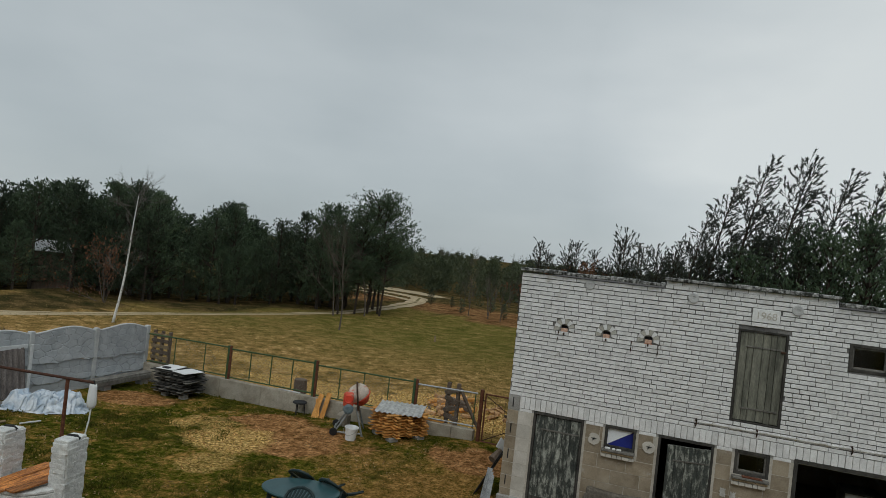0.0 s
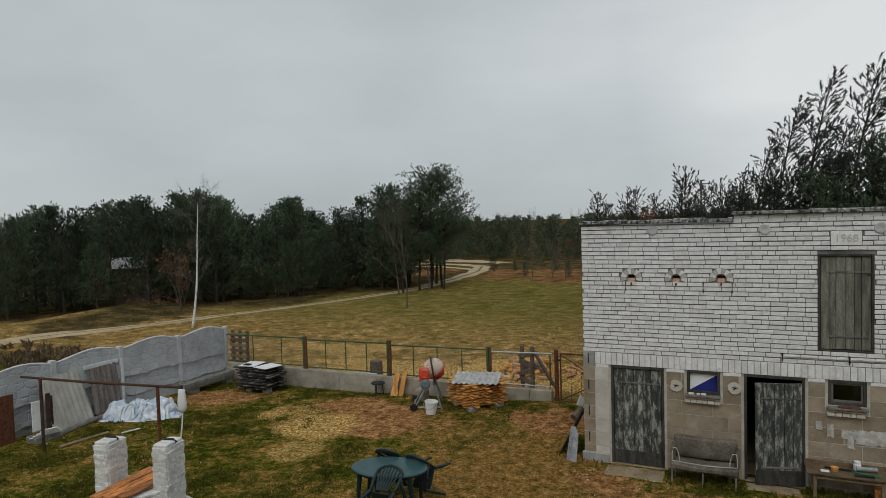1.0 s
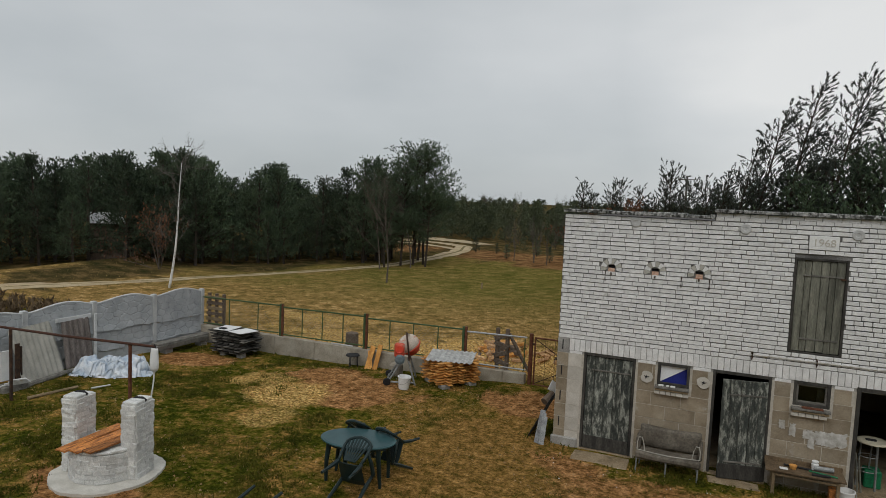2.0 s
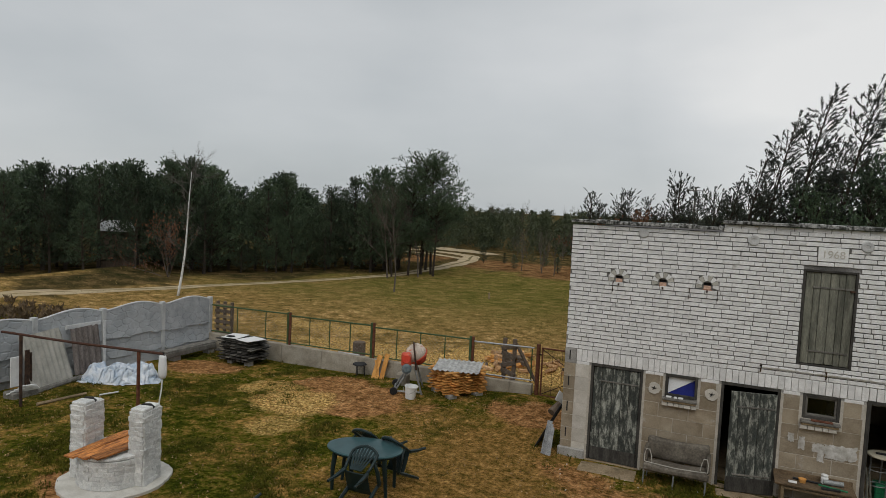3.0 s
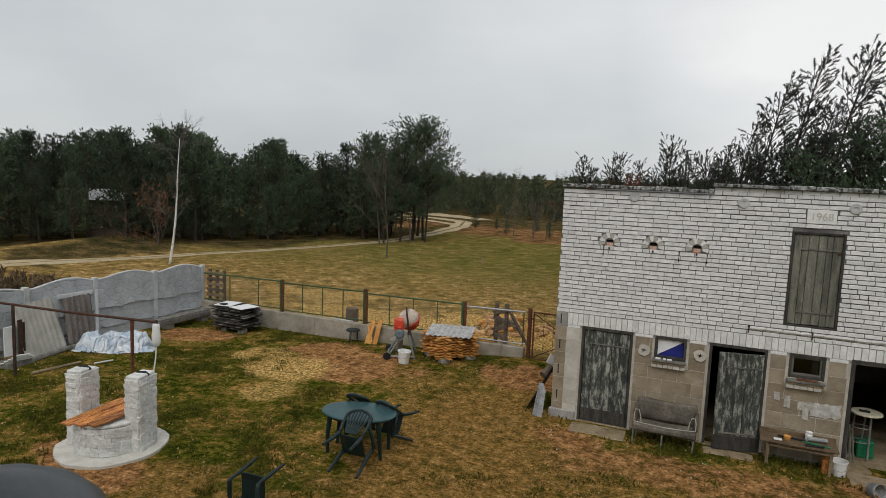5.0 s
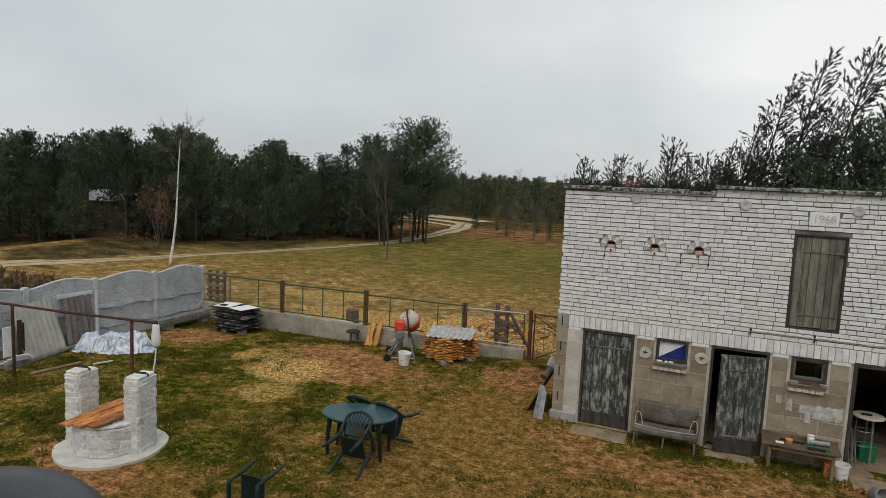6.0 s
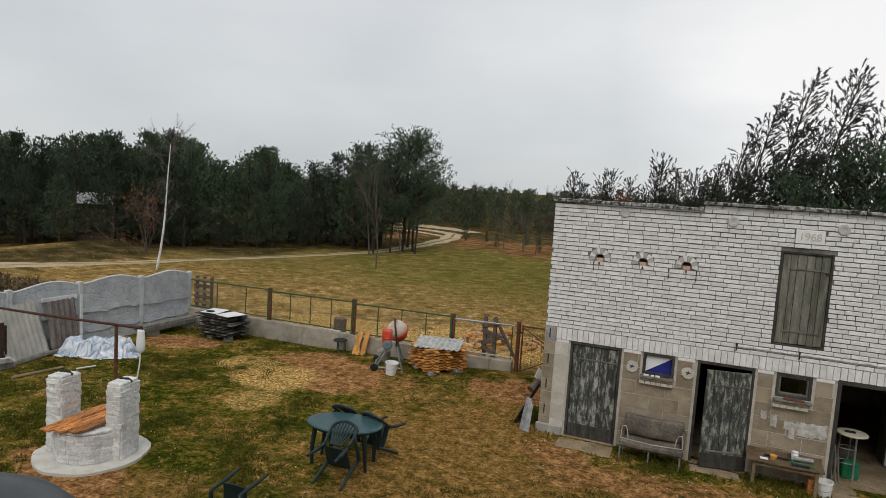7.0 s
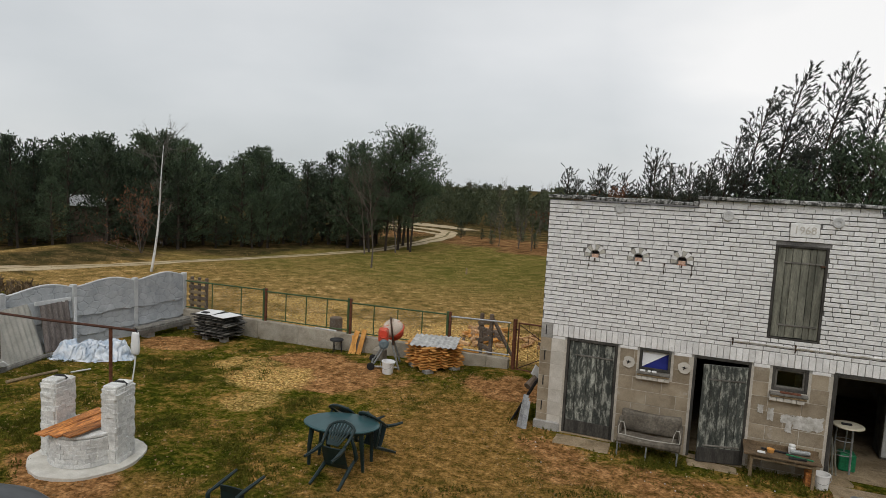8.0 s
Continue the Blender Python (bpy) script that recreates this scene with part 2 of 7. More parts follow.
BLUE_SHEET = surface("deep_blue_sheet", (0.012, 0.018, 0.16), (0.02, 0.03, 0.22), 5, 0.6, 0.05, 40, grain_mix=0.05)
WHITE_SHEET = surface("white_sheet", (0.72, 0.73, 0.76), (0.80, 0.81, 0.83), 5, 0.6, 0.05, 40, grain_mix=0.04)
ORANGE_BRICK = surface("worn_pinkish_brick", (0.46, 0.27, 0.19), (0.68, 0.48, 0.38), 14, 0.9, 0.4, 60)
RED_CLAY = surface("red_clay_brick", (0.35, 0.14, 0.08), (0.52, 0.28, 0.18), 9, 0.9, 0.4, 60)
VINYL = surface("worn_grey_bench_cover", (0.085, 0.073, 0.058), (0.18, 0.158, 0.128), 4, 0.7, 0.3, 30, stain=(0.26, 0.24, 0.21), stain_scale=3, stain_at=0.6)
BARK = surface("pine_bark", (0.030, 0.024, 0.019), (0.070, 0.054, 0.041), 5, 0.95, 0.6, 40, stretch=(1, 1, 0.4))
BIRCH_BARK = surface("white_birch_bark", (0.62, 0.62, 0.60), (0.76, 0.76, 0.74), 4, 0.85, 0.3, 40, stain=(0.05, 0.045, 0.04), stain_scale=7, stain_at=0.55, stretch=(0.5, 0.5, 1.6), grain_mix=0.1)
PALE_TWIG = surface("pale_birch_twig", (0.10, 0.088, 0.08), (0.19, 0.175, 0.16), 5, 0.95, 0.2, 40)
TWIG = surface("bare_twig", (0.075, 0.06, 0.05), (0.13, 0.11, 0.09), 5, 0.95, 0.2, 40)
NEEDLE = surface("pine_needles", (0.032, 0.053, 0.031), (0.080, 0.114, 0.060), 1.3, 0.6, 0.0, 9, vary=0.42, grain_mix=0.30)
# Darker, greyer needle copy: backlight put into the colour of pines behind the barn.
NEEDLE_BACKLIT = surface("backlit_grey_pine_needles", (0.030, 0.037, 0.031), (0.070, 0.082, 0.064), 1.3, 0.6, 0.0, 9, vary=0.2, grain_mix=0.4)
# Lighter needle copy for the far woods: distance haze put into the colour.
NEEDLE_FAR = surface("hazed_far_pine_needles", (0.044, 0.060, 0.032), (0.100, 0.115, 0.056), 1.3, 0.6, 0.0, 9, vary=0.25, grain_mix=0.45)
RUSSET = surface("dry_russet_leaves", (0.095, 0.048, 0.028), (0.20, 0.092, 0.048), 3, 0.8, 0.0, 10, grain_mix=0.4)
GRASS = surface("grass_blades", (0.046, 0.056, 0.008), (0.112, 0.106, 0.017), 0.7, 0.7, 0.0, 8, vary=0.35, island=True, grain_mix=0.35)
DRY_GRASS = surface("dry_grass_blades", (0.19, 0.130, 0.042), (0.34, 0.235, 0.090), 0.7, 0.8, 0.0, 8, vary=0.3, island=True, grain_mix=0.3)
BROWN_REED = surface("brown_dead_weeds", (0.09, 0.062, 0.034), (0.17, 0.12, 0.07), 0.7, 0.8, 0.0, 8, vary=0.3, island=True, grain_mix=0.3)
LITTER = surface("dry_leaf_litter", (0.16, 0.09, 0.035), (0.42, 0.29, 0.14), 0.9, 0.85, 0.0, 8, vary=0.4, island=True, grain_mix=0.3)
for blades in (GRASS, DRY_GRASS):
    blades.node_tree.nodes["Principled BSDF"].inputs["Specular IOR Level"].default_value = 0.05
SAND = surface("pale_sandy_track", (0.33, 0.255, 0.150), (0.48, 0.385, 0.245), 0.9, 0.95, 0.5, 12, stain=(0.24, 0.18, 0.10), stain_scale=0.5, stain_at=0.6, grain_mix=0.2)
VERGE = surface("dry_verge_grass", (0.10, 0.082, 0.026), (0.20, 0.150, 0.055), 1.2, 0.95, 0.5, 14, grain_mix=0.35)
STEP = surface("worn_doorstep_concrete", (0.21, 0.155, 0.092), (0.34, 0.265, 0.175), 3, 0.95, 0.4, 40, stain=(0.13, 0.10, 0.06), stain_scale=2.5, stain_at=0.55)
STUCCO = surface("beige_house_render", (0.36, 0.33, 0.27), (0.46, 0.42, 0.35), 2, 0.95, 0.3, 40, grain_mix=0.1)
DARK_ROOF = surface("dark_roof_sheet", (0.05, 0.045, 0.045), (0.09, 0.08, 0.075), 4, 0.8, 0.3, 40)
BROWN_BOARD = surface("brown_shed_boards", (0.10, 0.075, 0.055), (0.16, 0.12, 0.09), 3, 0.85, 0.4, 30, stretch=(3, 3, 0.4))
# Near-black colour that puts the shade of the barn's inside into its surfaces.
SHADE = surface("shaded_interior", (0.05, 0.048, 0.045), (0.085, 0.08, 0.075), 3, 0.95, 0.3, 30)
SAWDUST = surface("yellow_sawdust_and_chips", (0.389, 0.219, 0.072), (0.626, 0.391, 0.153), 6, 0.95, 0.3, 30, vary=0.25, island=True)
LOG = surface("split_log_wood", (0.34, 0.19, 0.09), (0.56, 0.36, 0.19), 7, 0.9, 0.4, 40, vary=0.3)


def glass_like(name, tint, rough):
    m = bpy.data.materials.new(name)
    m.use_nodes = True
    b = m.node_tree.nodes["Principled BSDF"]
    b.inputs["Base Color"].default_value = (*tint, 1)
    b.inputs["Roughness"].default_value = rough
    b.inputs["Transmission Weight"].default_value = 1.0
    b.inputs["IOR"].default_value = 1.45
    return m


GLASS = glass_like("dusty_window_glass", (0.9, 0.93, 0.93), 0.05)


# ---- mesh helpers ----
def empty(name, at=(0, 0, 0), label="", category="", group="", kind=""):
    ob = new(name)
    ob.location = at
    ob.empty_display_size = 0.2
    return tagged(ob, label, category, group, kind)


def finish(name, bm, material, smooth=False):
    me = bpy.data.meshes.new(name)
    bm.to_mesh(me)
    bm.free()
    me.materials.append(material)
    if smooth:
        me.polygons.foreach_set("use_smooth", [True] * len(me.polygons))
    return me


def placed(ob):
    """Where a thing or part stands in the world."""
    m = ob.matrix_parent_inverse @ ob.matrix_basis
    return placed(ob.parent) @ m if ob.parent else ob.matrix_basis.copy()


def under(ob, parent):
    """Hangs ob under parent and leaves it where it is."""
    if parent is not None:
        ob.parent = parent
        ob.matrix_parent_inverse = placed(parent).inverted()
    return ob


def part(name, bm, material, parent=None, label="", smooth=False):
    return tagged(under(new(name, finish(name, bm, material, smooth)), parent), label)


def shared(name, me, parent, m):
    ob = new(name, me)
    ob.matrix_basis = m
    return under(ob, parent)


def arrays(name, verts, faces, material, parent=None, label="", smooth=False):
    me = bpy.data.meshes.new(name)
    me.from_pydata([tuple(v) for v in verts], [], [tuple(int(i) for i in f) for f in faces])
    me.materials.append(material)
    if smooth:
        me.polygons.foreach_set("use_smooth", [True] * len(me.polygons))
    return tagged(under(new(name, me), parent), label)


def cuboid(bm, x0, x1, y0, y1, z0, z1, bevel=0.0, m=None):
    g = bmesh.ops.create_cube(bm, size=1, matrix=Matrix.Translation(((x0 + x1) / 2, (y0 + y1) / 2, (z0 + z1) / 2)) @ Matrix.Diagonal((x1 - x0, y1 - y0, z1 - z0, 1)))
    vs = g["verts"]
    if bevel:
        es = list({e for v in vs for e in v.link_edges})
        r = bmesh.ops.bevel(bm, geom=es, offset=bevel, segments=1, affect="EDGES")
        vs = list({v for f in r["faces"] for v in f.verts} | {v for v in vs if v.is_valid})
    if m is not None:
        bmesh.ops.transform(bm, matrix=m, verts=vs)
    return vs


def block(x0, x1, y0, y1, z0, z1, bevel=0.0, m=None):
    bm = bmesh.new()
    cuboid(bm, x0, x1, y0, y1, z0, z1, bevel, m)
    return bm


def tube(bm, points, radii, sides=8, caps=True):
    """A tapered tube through points."""
    rings, up = [], Vector((0.03, 0.05, 1))
    pts = [Vector(p) for p in points]
    for i, p in enumerate(pts):
        d = (pts[min(i + 1, len(pts) - 1)] - pts[max(i - 1, 0)]).normalized()
        a = d.cross(up if abs(d.dot(up)) < 0.97 else Vector((1, 0, 0))).normalized()
        b = d.cross(a)
        r = float(radii[i] if hasattr(radii, "__len__") else radii)
        rings.append([bm.verts.new(p + r * (math.cos(2 * math.pi * k / sides) * a + math.sin(2 * math.pi * k / sides) * b)) for k in range(sides)])
    for r0, r1 in zip(rings, rings[1:]):
        for k in range(sides):
            bm.faces.new((r0[k], r0[(k + 1) % sides], r1[(k + 1) % sides], r1[k]))
    if caps:
        bm.faces.new(list(reversed(rings[0])))
        bm.faces.new(rings[-1])
    return bm


def rod(points, radii, sides=8):
    return tube(bmesh.new(), points, radii, sides)


def lathe(bm, profile, sides=24, centre=(0, 0, 0), squash=1.0):
    """Turns (radius, height) pairs round the vertical."""
    rings = []
    for r, z in profile:
        rings.append([bm.verts.new((centre[0] + r * math.cos(2 * math.pi * k / sides), centre[1] + r * squash * math.sin(2 * math.pi * k / sides), centre[2] + z)) for k in range(sides)])
    for r0, r1 in zip(rings, rings[1:]):
        for k in range(sides):
            bm.faces.new((r0[k], r0[(k + 1) % sides], r1[(k + 1) % sides], r1[k]))
    bm.faces.new(list(reversed(rings[0])))
    bm.faces.new(rings[-1])
    return bm


def lattice(x, y, seed=0):
    """Smooth value noise in 0..1 on arrays."""
    xi, yi = np.floor(x).astype(np.int64), np.floor(y).astype(np.int64)
    fx, fy = x - xi, y - yi
    fx, fy = fx * fx * (3 - 2 * fx), fy * fy * (3 - 2 * fy)

    def h(a, b):
        v = np.sin(a * 127.1 + b * 311.7 + seed * 74.7) * 43758.5453
        return v - np.floor(v)

    return (h(xi, yi) * (1 - fx) + h(xi + 1, yi) * fx) * (1 - fy) + (h(xi, yi + 1) * (1 - fx) + h(xi + 1, yi + 1) * fx) * fy


def fractal(x, y, scale, seed=0, octaves=4):
    total, amp = 0 * x, 0.5
    for o in range(octaves):
        total = total + amp * lattice(x * scale * 2 ** o, y * scale * 2 ** o, seed + o)
        amp *= 0.5
    return total / (1 - 0.5 ** octaves)


def step01(v):
    v = np.clip(v, 0, 1)
    return v * v * (3 - 2 * v)


def lie(x, y):
    """Height of the ground."""
    x, y = np.asarray(x, float), np.asarray(y, float)
    z = -0.17 * step01((-x - 2.5) / 6) * step01((y + 3) / 6) + 0.09 * np.exp(-((x + 1.4) / 1.1) ** 2 - ((y - 3.2) / 1.2) ** 2)
    out = step01((y - 3.5) / 4) * step01((4 - x) / 3)
    z = z + out * (0.22 * (fractal(x, y, 0.09, 3) - 0.5)) + 0.03 * (fractal(x, y, 0.8, 5) - 0.5)
    bank = np.exp(-((x + 27.5 + 0.25 * (y - 10)) / 2.2) ** 2) * step01((20 - y) / 6) * step01((y - 2) / 5)
    return z + 0.45 * bank


def ground_z(x, y):
    return float(lie(np.array([x]), np.array([y]))[0])


# ---- ground ----
def spread_axis(lo, hi, fine, reach):
    near = np.arange(lo, hi + fine / 2, fine)
    far, gap, out = [], fine, 0.0
    while out < reach:
        gap *= 1.16
        out += gap
        far.append(out)
    far = np.array(far)
    return np.concatenate((lo - far[::-1], near, hi + far))


def patch(x, y, cx, cy, rx, ry, turn=0.0, seed=0, rag=0.55):
    """1 inside a ragged ellipse, 0 outside."""
    c, s = math.cos(radians(turn)), math.sin(radians(turn))
    u, v = ((x - cx) * c + (y - cy) * s) / rx, (-(x - cx) * s + (y - cy) * c) / ry
    d = np.sqrt(u * u + v * v) + rag * (fractal(x, y, 1.3, seed + 11, 5) - 0.5) * 2
    return step01((1.25 - d) / 0.5)


def forest_floor(x, y):
    """1 under the trees across the track, fading out over the verge."""
    edge_x = np.interp(y, (-10, 2, 6.5, 11, 15.5, 19.5, 24, 29, 34, 60), (-44, -36.5, -33.5, -30, -26.6, -24.4, -22.6, -21.3, -21.8, -26))
    return np.maximum(step01((edge_x + 1.6 - x) / 1.6), 0.85 * step01((edge_x + 5.5 - x) / 4.5) * step01((fractal(x, y, 0.35, 46) - 0.30) / 0.3))


def heath(x, y):
    """1 on the red-brown heath at the far end of the meadow."""
    return np.maximum.reduce([patch(x, y, -12.0, 40.0, 6.5, 6.0, -15, 51, 0.35), patch(x, y, -7.0, 34.0, 4.5, 2.2, -12, 52, 0.4), 0.8 * patch(x, y, -23.0, 41.0, 3.2, 5.0, 10, 53, 0.4)])


def covers(x, y):
    """How bare, how strawy and how green the ground is."""
    worn = np.maximum.reduce([
        patch(x, y, -4.9, 0.9, 1.35, 1.3, 20, 1), patch(x, y, -6.0, 1.9, 1.2, 0.7, 10, 2), patch(x, y, -10.2, 1.3, 1.1, 0.75, 20, 3, 0.3),
        patch(x, y, -1.1, 1.9, 0.9, 0.8, 0, 4), 0.65 * patch(x, y, 2.4, -1.5, 2.2, 0.65, 6, 5), patch(x, y, -5.6, -5.6, 1.5, 0.75, -35, 7, 0.6),
        0.7 * patch(x, y, 0.6, -1.1, 1.0, 0.5, -30, 8), 0.8 * patch(x, y, 5.8, -0.8, 1.2, 0.6, 0, 9)])
    trodden = np.maximum.reduce([patch(x, y, -1.0, -1.6, 1.7, 2.6, 15, 21, 0.8), patch(x, y, -0.2, -4.6, 2.6, 2.0, 0, 22, 0.8),
                                 0.8 * patch(x, y, -3.6, -6.3, 2.2, 1.1, -20, 23, 0.9), 0.7 * patch(x, y, 1.8, -2.6, 2.6, 1.0, 0, 24, 0.8), 0.6 * patch(x, y, -3.0, 0.4, 1.6, 1.2, 0, 25, 0.8)])
    straw = np.maximum.reduce([0.9 * patch(x, y, -3.2, 5.2, 3.2, 1.4, 4, 35, 0.9), 0.75 * patch(x, y, -7.2, 5.0, 2.6, 1.0, 0, 36, 0.9), 0.80 * patch(x, y, -6.15, -0.10, 1.15, 0.90, 25, 31, 0.6), 0.52 * patch(x, y, -7.4, 0.9, 0.9, 0.6, 30, 32, 0.8), 0.5 * patch(x, y, -5.5, -1.6, 0.6, 0.5, 0, 33, 0.8),
                               0.9 * patch(x, y, -3.4, 6.4, 2.6, 1.3, 0, 34, 0.8), 0.6 * patch(x, y, -7.5, 6.2, 3.5, 0.8, 0, 35, 0.9), 0.5 * patch(x, y, -10.5, 8.5, 3.0, 0.7, 10, 36, 0.9)])
    rough_far = np.maximum.reduce([patch(x, y, -12.5, 42.0, 9.0, 7.5, 0, 41, 0.5), patch(x, y, -21.0, 37.0, 2.6, 6.5, 10, 42, 0.5), patch(x, y, -26.5, 14.0, 2.0, 9.0, 14, 43, 0.7),
                                   patch(x, y, -24.0, 24.0, 2.0, 7.0, 16, 44, 0.7), step01((y - 36) / 4), forest_floor(x, y)])
    return worn, trodden, straw, rough_far


gx, gy = spread_axis(-15.0, 9.0, 0.14, 900.0), spread_axis(-9.0, 12.0, 0.14, 900.0)
GX, GY = np.meshgrid(gx, gy)
GZ = lie(GX, GY)
near_mask = ((GX > -16) & (GX < 10) & (GY > -10) & (GY < 13)).astype(float)
GZ = GZ + near_mask * 0.035 * (fractal(GX, GY, 3.1, 8, 3) - 0.5)
inside = (GX > -0.15) & (GX < 8.2) & (GY > -0.03) & (GY < 6.2)
GZ[inside] = -0.03
gw = len(gx)
gidx = np.arange(gw * len(gy)).reshape(len(gy), gw)
gfaces = np.stack([gidx[:-1, :-1], gidx[:-1, 1:], gidx[1:, 1:], gidx[1:, :-1]], -1).reshape(-1, 4)
gme = bpy.data.meshes.new("ground")
gme.from_pydata(np.stack([GX, GY, GZ], -1).reshape(-1, 3).tolist(), [], gfaces.tolist())
gme.polygons.foreach_set("use_smooth", [True] * len(gme.polygons))
for key, field in zip(("worn", "trodden", "straw", "rough_far", "heath", "field", "browned"), (*covers(GX, GY), heath(GX, GY), step01((GY - 3.0) / 1.2), 0.30 + 0.52 * step01((21 - GY) / 14) - 0.12 * step01((GX + 14) / 6) * step01((GY - 14) / 6))):
    at = gme.attributes.new(key, "FLOAT", "POINT")
    at.data.foreach_set("value", field.reshape(-1).astype(np.float32))


def ground_material():
    m = bpy.data.materials.new("yard_and_meadow_ground")
    m.use_nodes = True
    n, l = m.node_tree.nodes, m.node_tree.links
    b = n["Principled BSDF"]
    b.inputs["Roughness"].default_value = 0.95
    b.inputs["Specular IOR Level"].default_value = 0.0
    co = n.new("ShaderNodeTexCoord")

    def noise_of(s, detail=5, roughness=0.65):
        t = n.new("ShaderNodeTexNoise")
        t.inputs["Scale"].default_value, t.inputs["Detail"].default_value, t.inputs["Roughness"].default_value = s, detail, roughness
        l.new(co.outputs["Object"], t.inputs["Vector"])
        return t.outputs[0]

    def ramp(value, *stops):
        r = n.new("ShaderNodeValToRGB")
        while len(r.color_ramp.elements) < len(stops):
            r.color_ramp.elements.new(0.5)
        for e, (p, c) in zip(r.color_ramp.elements, stops):
            e.position, e.color = p, (*c, 1)
        l.new(value, r.inputs[0])
        return r.outputs[0]

    def mix(a, c, factor):
        x = n.new("ShaderNodeMix")
        x.data_type = "RGBA"
        l.new(factor, x.inputs[0])
        l.new(a, x.inputs[6])
        l.new(c, x.inputs[7])
        return x.outputs[2]

    def frayed(key, s, sharp=0.35):
        a = n.new("ShaderNodeAttribute")
        a.attribute_name = key
        add = n.new("ShaderNodeMath")
        l.new(a.outputs["Fac"], add.inputs[0])
        l.new(noise_of(s, 5, 0.75), add.inputs[1])
        r = n.new("ShaderNodeMapRange")
        r.inputs["From Min"].default_value, r.inputs["From Max"].default_value = 1.0 - sharp / 2, 1.0 + sharp / 2
        l.new(add.outputs[0], r.inputs["Value"])
        return r.outputs[0]

    blend = n.new("ShaderNodeMix")
    blend.data_type = "FLOAT"
    blend.inputs[0].default_value = 0.5
    l.new(noise_of(0.8, 9, 0.72), blend.inputs[2])
    l.new(noise_of(5.0, 8, 0.72), blend.inputs[3])
    colour = ramp(blend.outputs[0], (0.440, (0.030, 0.038, 0.005)), (0.485, (0.070, 0.070, 0.009)), (0.52, (0.125, 0.095, 0.020)), (0.555, (0.20, 0.125, 0.032)), (0.60, (0.34, 0.195, 0.060)))
    field = ramp(noise_of(1.3, 9, 0.72), (0.38, (0.082, 0.082, 0.019)), (0.48, (0.125, 0.110, 0.028)), (0.56, (0.172, 0.134, 0.040)), (0.66, (0.26, 0.185, 0.070)))
    browned = ramp(noise_of(2.1, 8, 0.74), (0.38, (0.110, 0.082, 0.026)), (0.47, (0.200, 0.132, 0.045)), (0.55, (0.295, 0.188, 0.072)), (0.65, (0.50, 0.34, 0.150)))
    field = mix(field, browned, frayed("browned", 0.35, 0.55))
    colour = mix(colour, field, frayed("field", 0.8, 0.5))
    colour = mix(colour, ramp(noise_of(5.0, 7, 0.75), (0.38, (0.078, 0.058, 0.014)), (0.47, (0.165, 0.098, 0.027)), (0.56, (0.255, 0.145, 0.046)), (0.67, (0.41, 0.25, 0.092))), frayed("trodden", 2.2, 0.8))
    colour = mix(colour, ramp(noise_of(5.0, 7, 0.72), (0.37, (0.115, 0.057, 0.020)), (0.50, (0.250, 0.126, 0.050)), (0.64, (0.44, 0.240, 0.104))), frayed("worn", 2.5, 0.5))
    colour = mix(colour, ramp(noise_of(0.8, 7, 0.7), (0.35, (0.028, 0.030, 0.012)), (0.5, (0.070, 0.053, 0.022)), (0.66, (0.165, 0.110, 0.048))), frayed("rough_far", 0.7, 0.6))
    colour = mix(colour, ramp(noise_of(14.0), (0.40, (0.15, 0.088, 0.026)), (0.49, (0.44, 0.285, 0.092)), (0.60, (0.72, 0.50, 0.20))), frayed("straw", 4.5, 0.75))
    colour = mix(colour, ramp(noise_of(0.9, 8, 0.72), (0.36, (0.060, 0.034, 0.016)), (0.48, (0.150, 0.078, 0.034)), (0.60, (0.26, 0.150, 0.066)), (0.70, (0.36, 0.25, 0.12))), frayed("heath", 0.8, 0.5))
    fine = noise_of(17.0, 5, 0.7)
    gain = n.new("ShaderNodeMapRange")
    gain.inputs["From Min"].default_value, gain.inputs["From Max"].default_value = 0.29, 0.71
    gain.inputs["To Min"].default_value, gain.inputs["To Max"].default_value = 0.25, 1.85
    l.new(fine, gain.inputs["Value"])
    tint = n.new("ShaderNodeVectorMath")
    tint.operation = "SCALE"
    l.new(colour, tint.inputs[0])
    l.new(gain.outputs[0], tint.inputs["Scale"])
    l.new(tint.outputs[0], b.inputs["Base Color"])
    bp = n.new("ShaderNodeBump")
    bp.inputs["Strength"].default_value, bp.inputs["Distance"].default_value = 0.7, 0.04
    l.new(fine, bp.inputs["Height"])
    l.new(bp.outputs[0], b.inputs["Normal"])
    return m


gme.materials.append(ground_material())
ground = tagged(new("ground", gme), "patchy late-autumn grass and bare sandy soil", "ground", kind="structure")


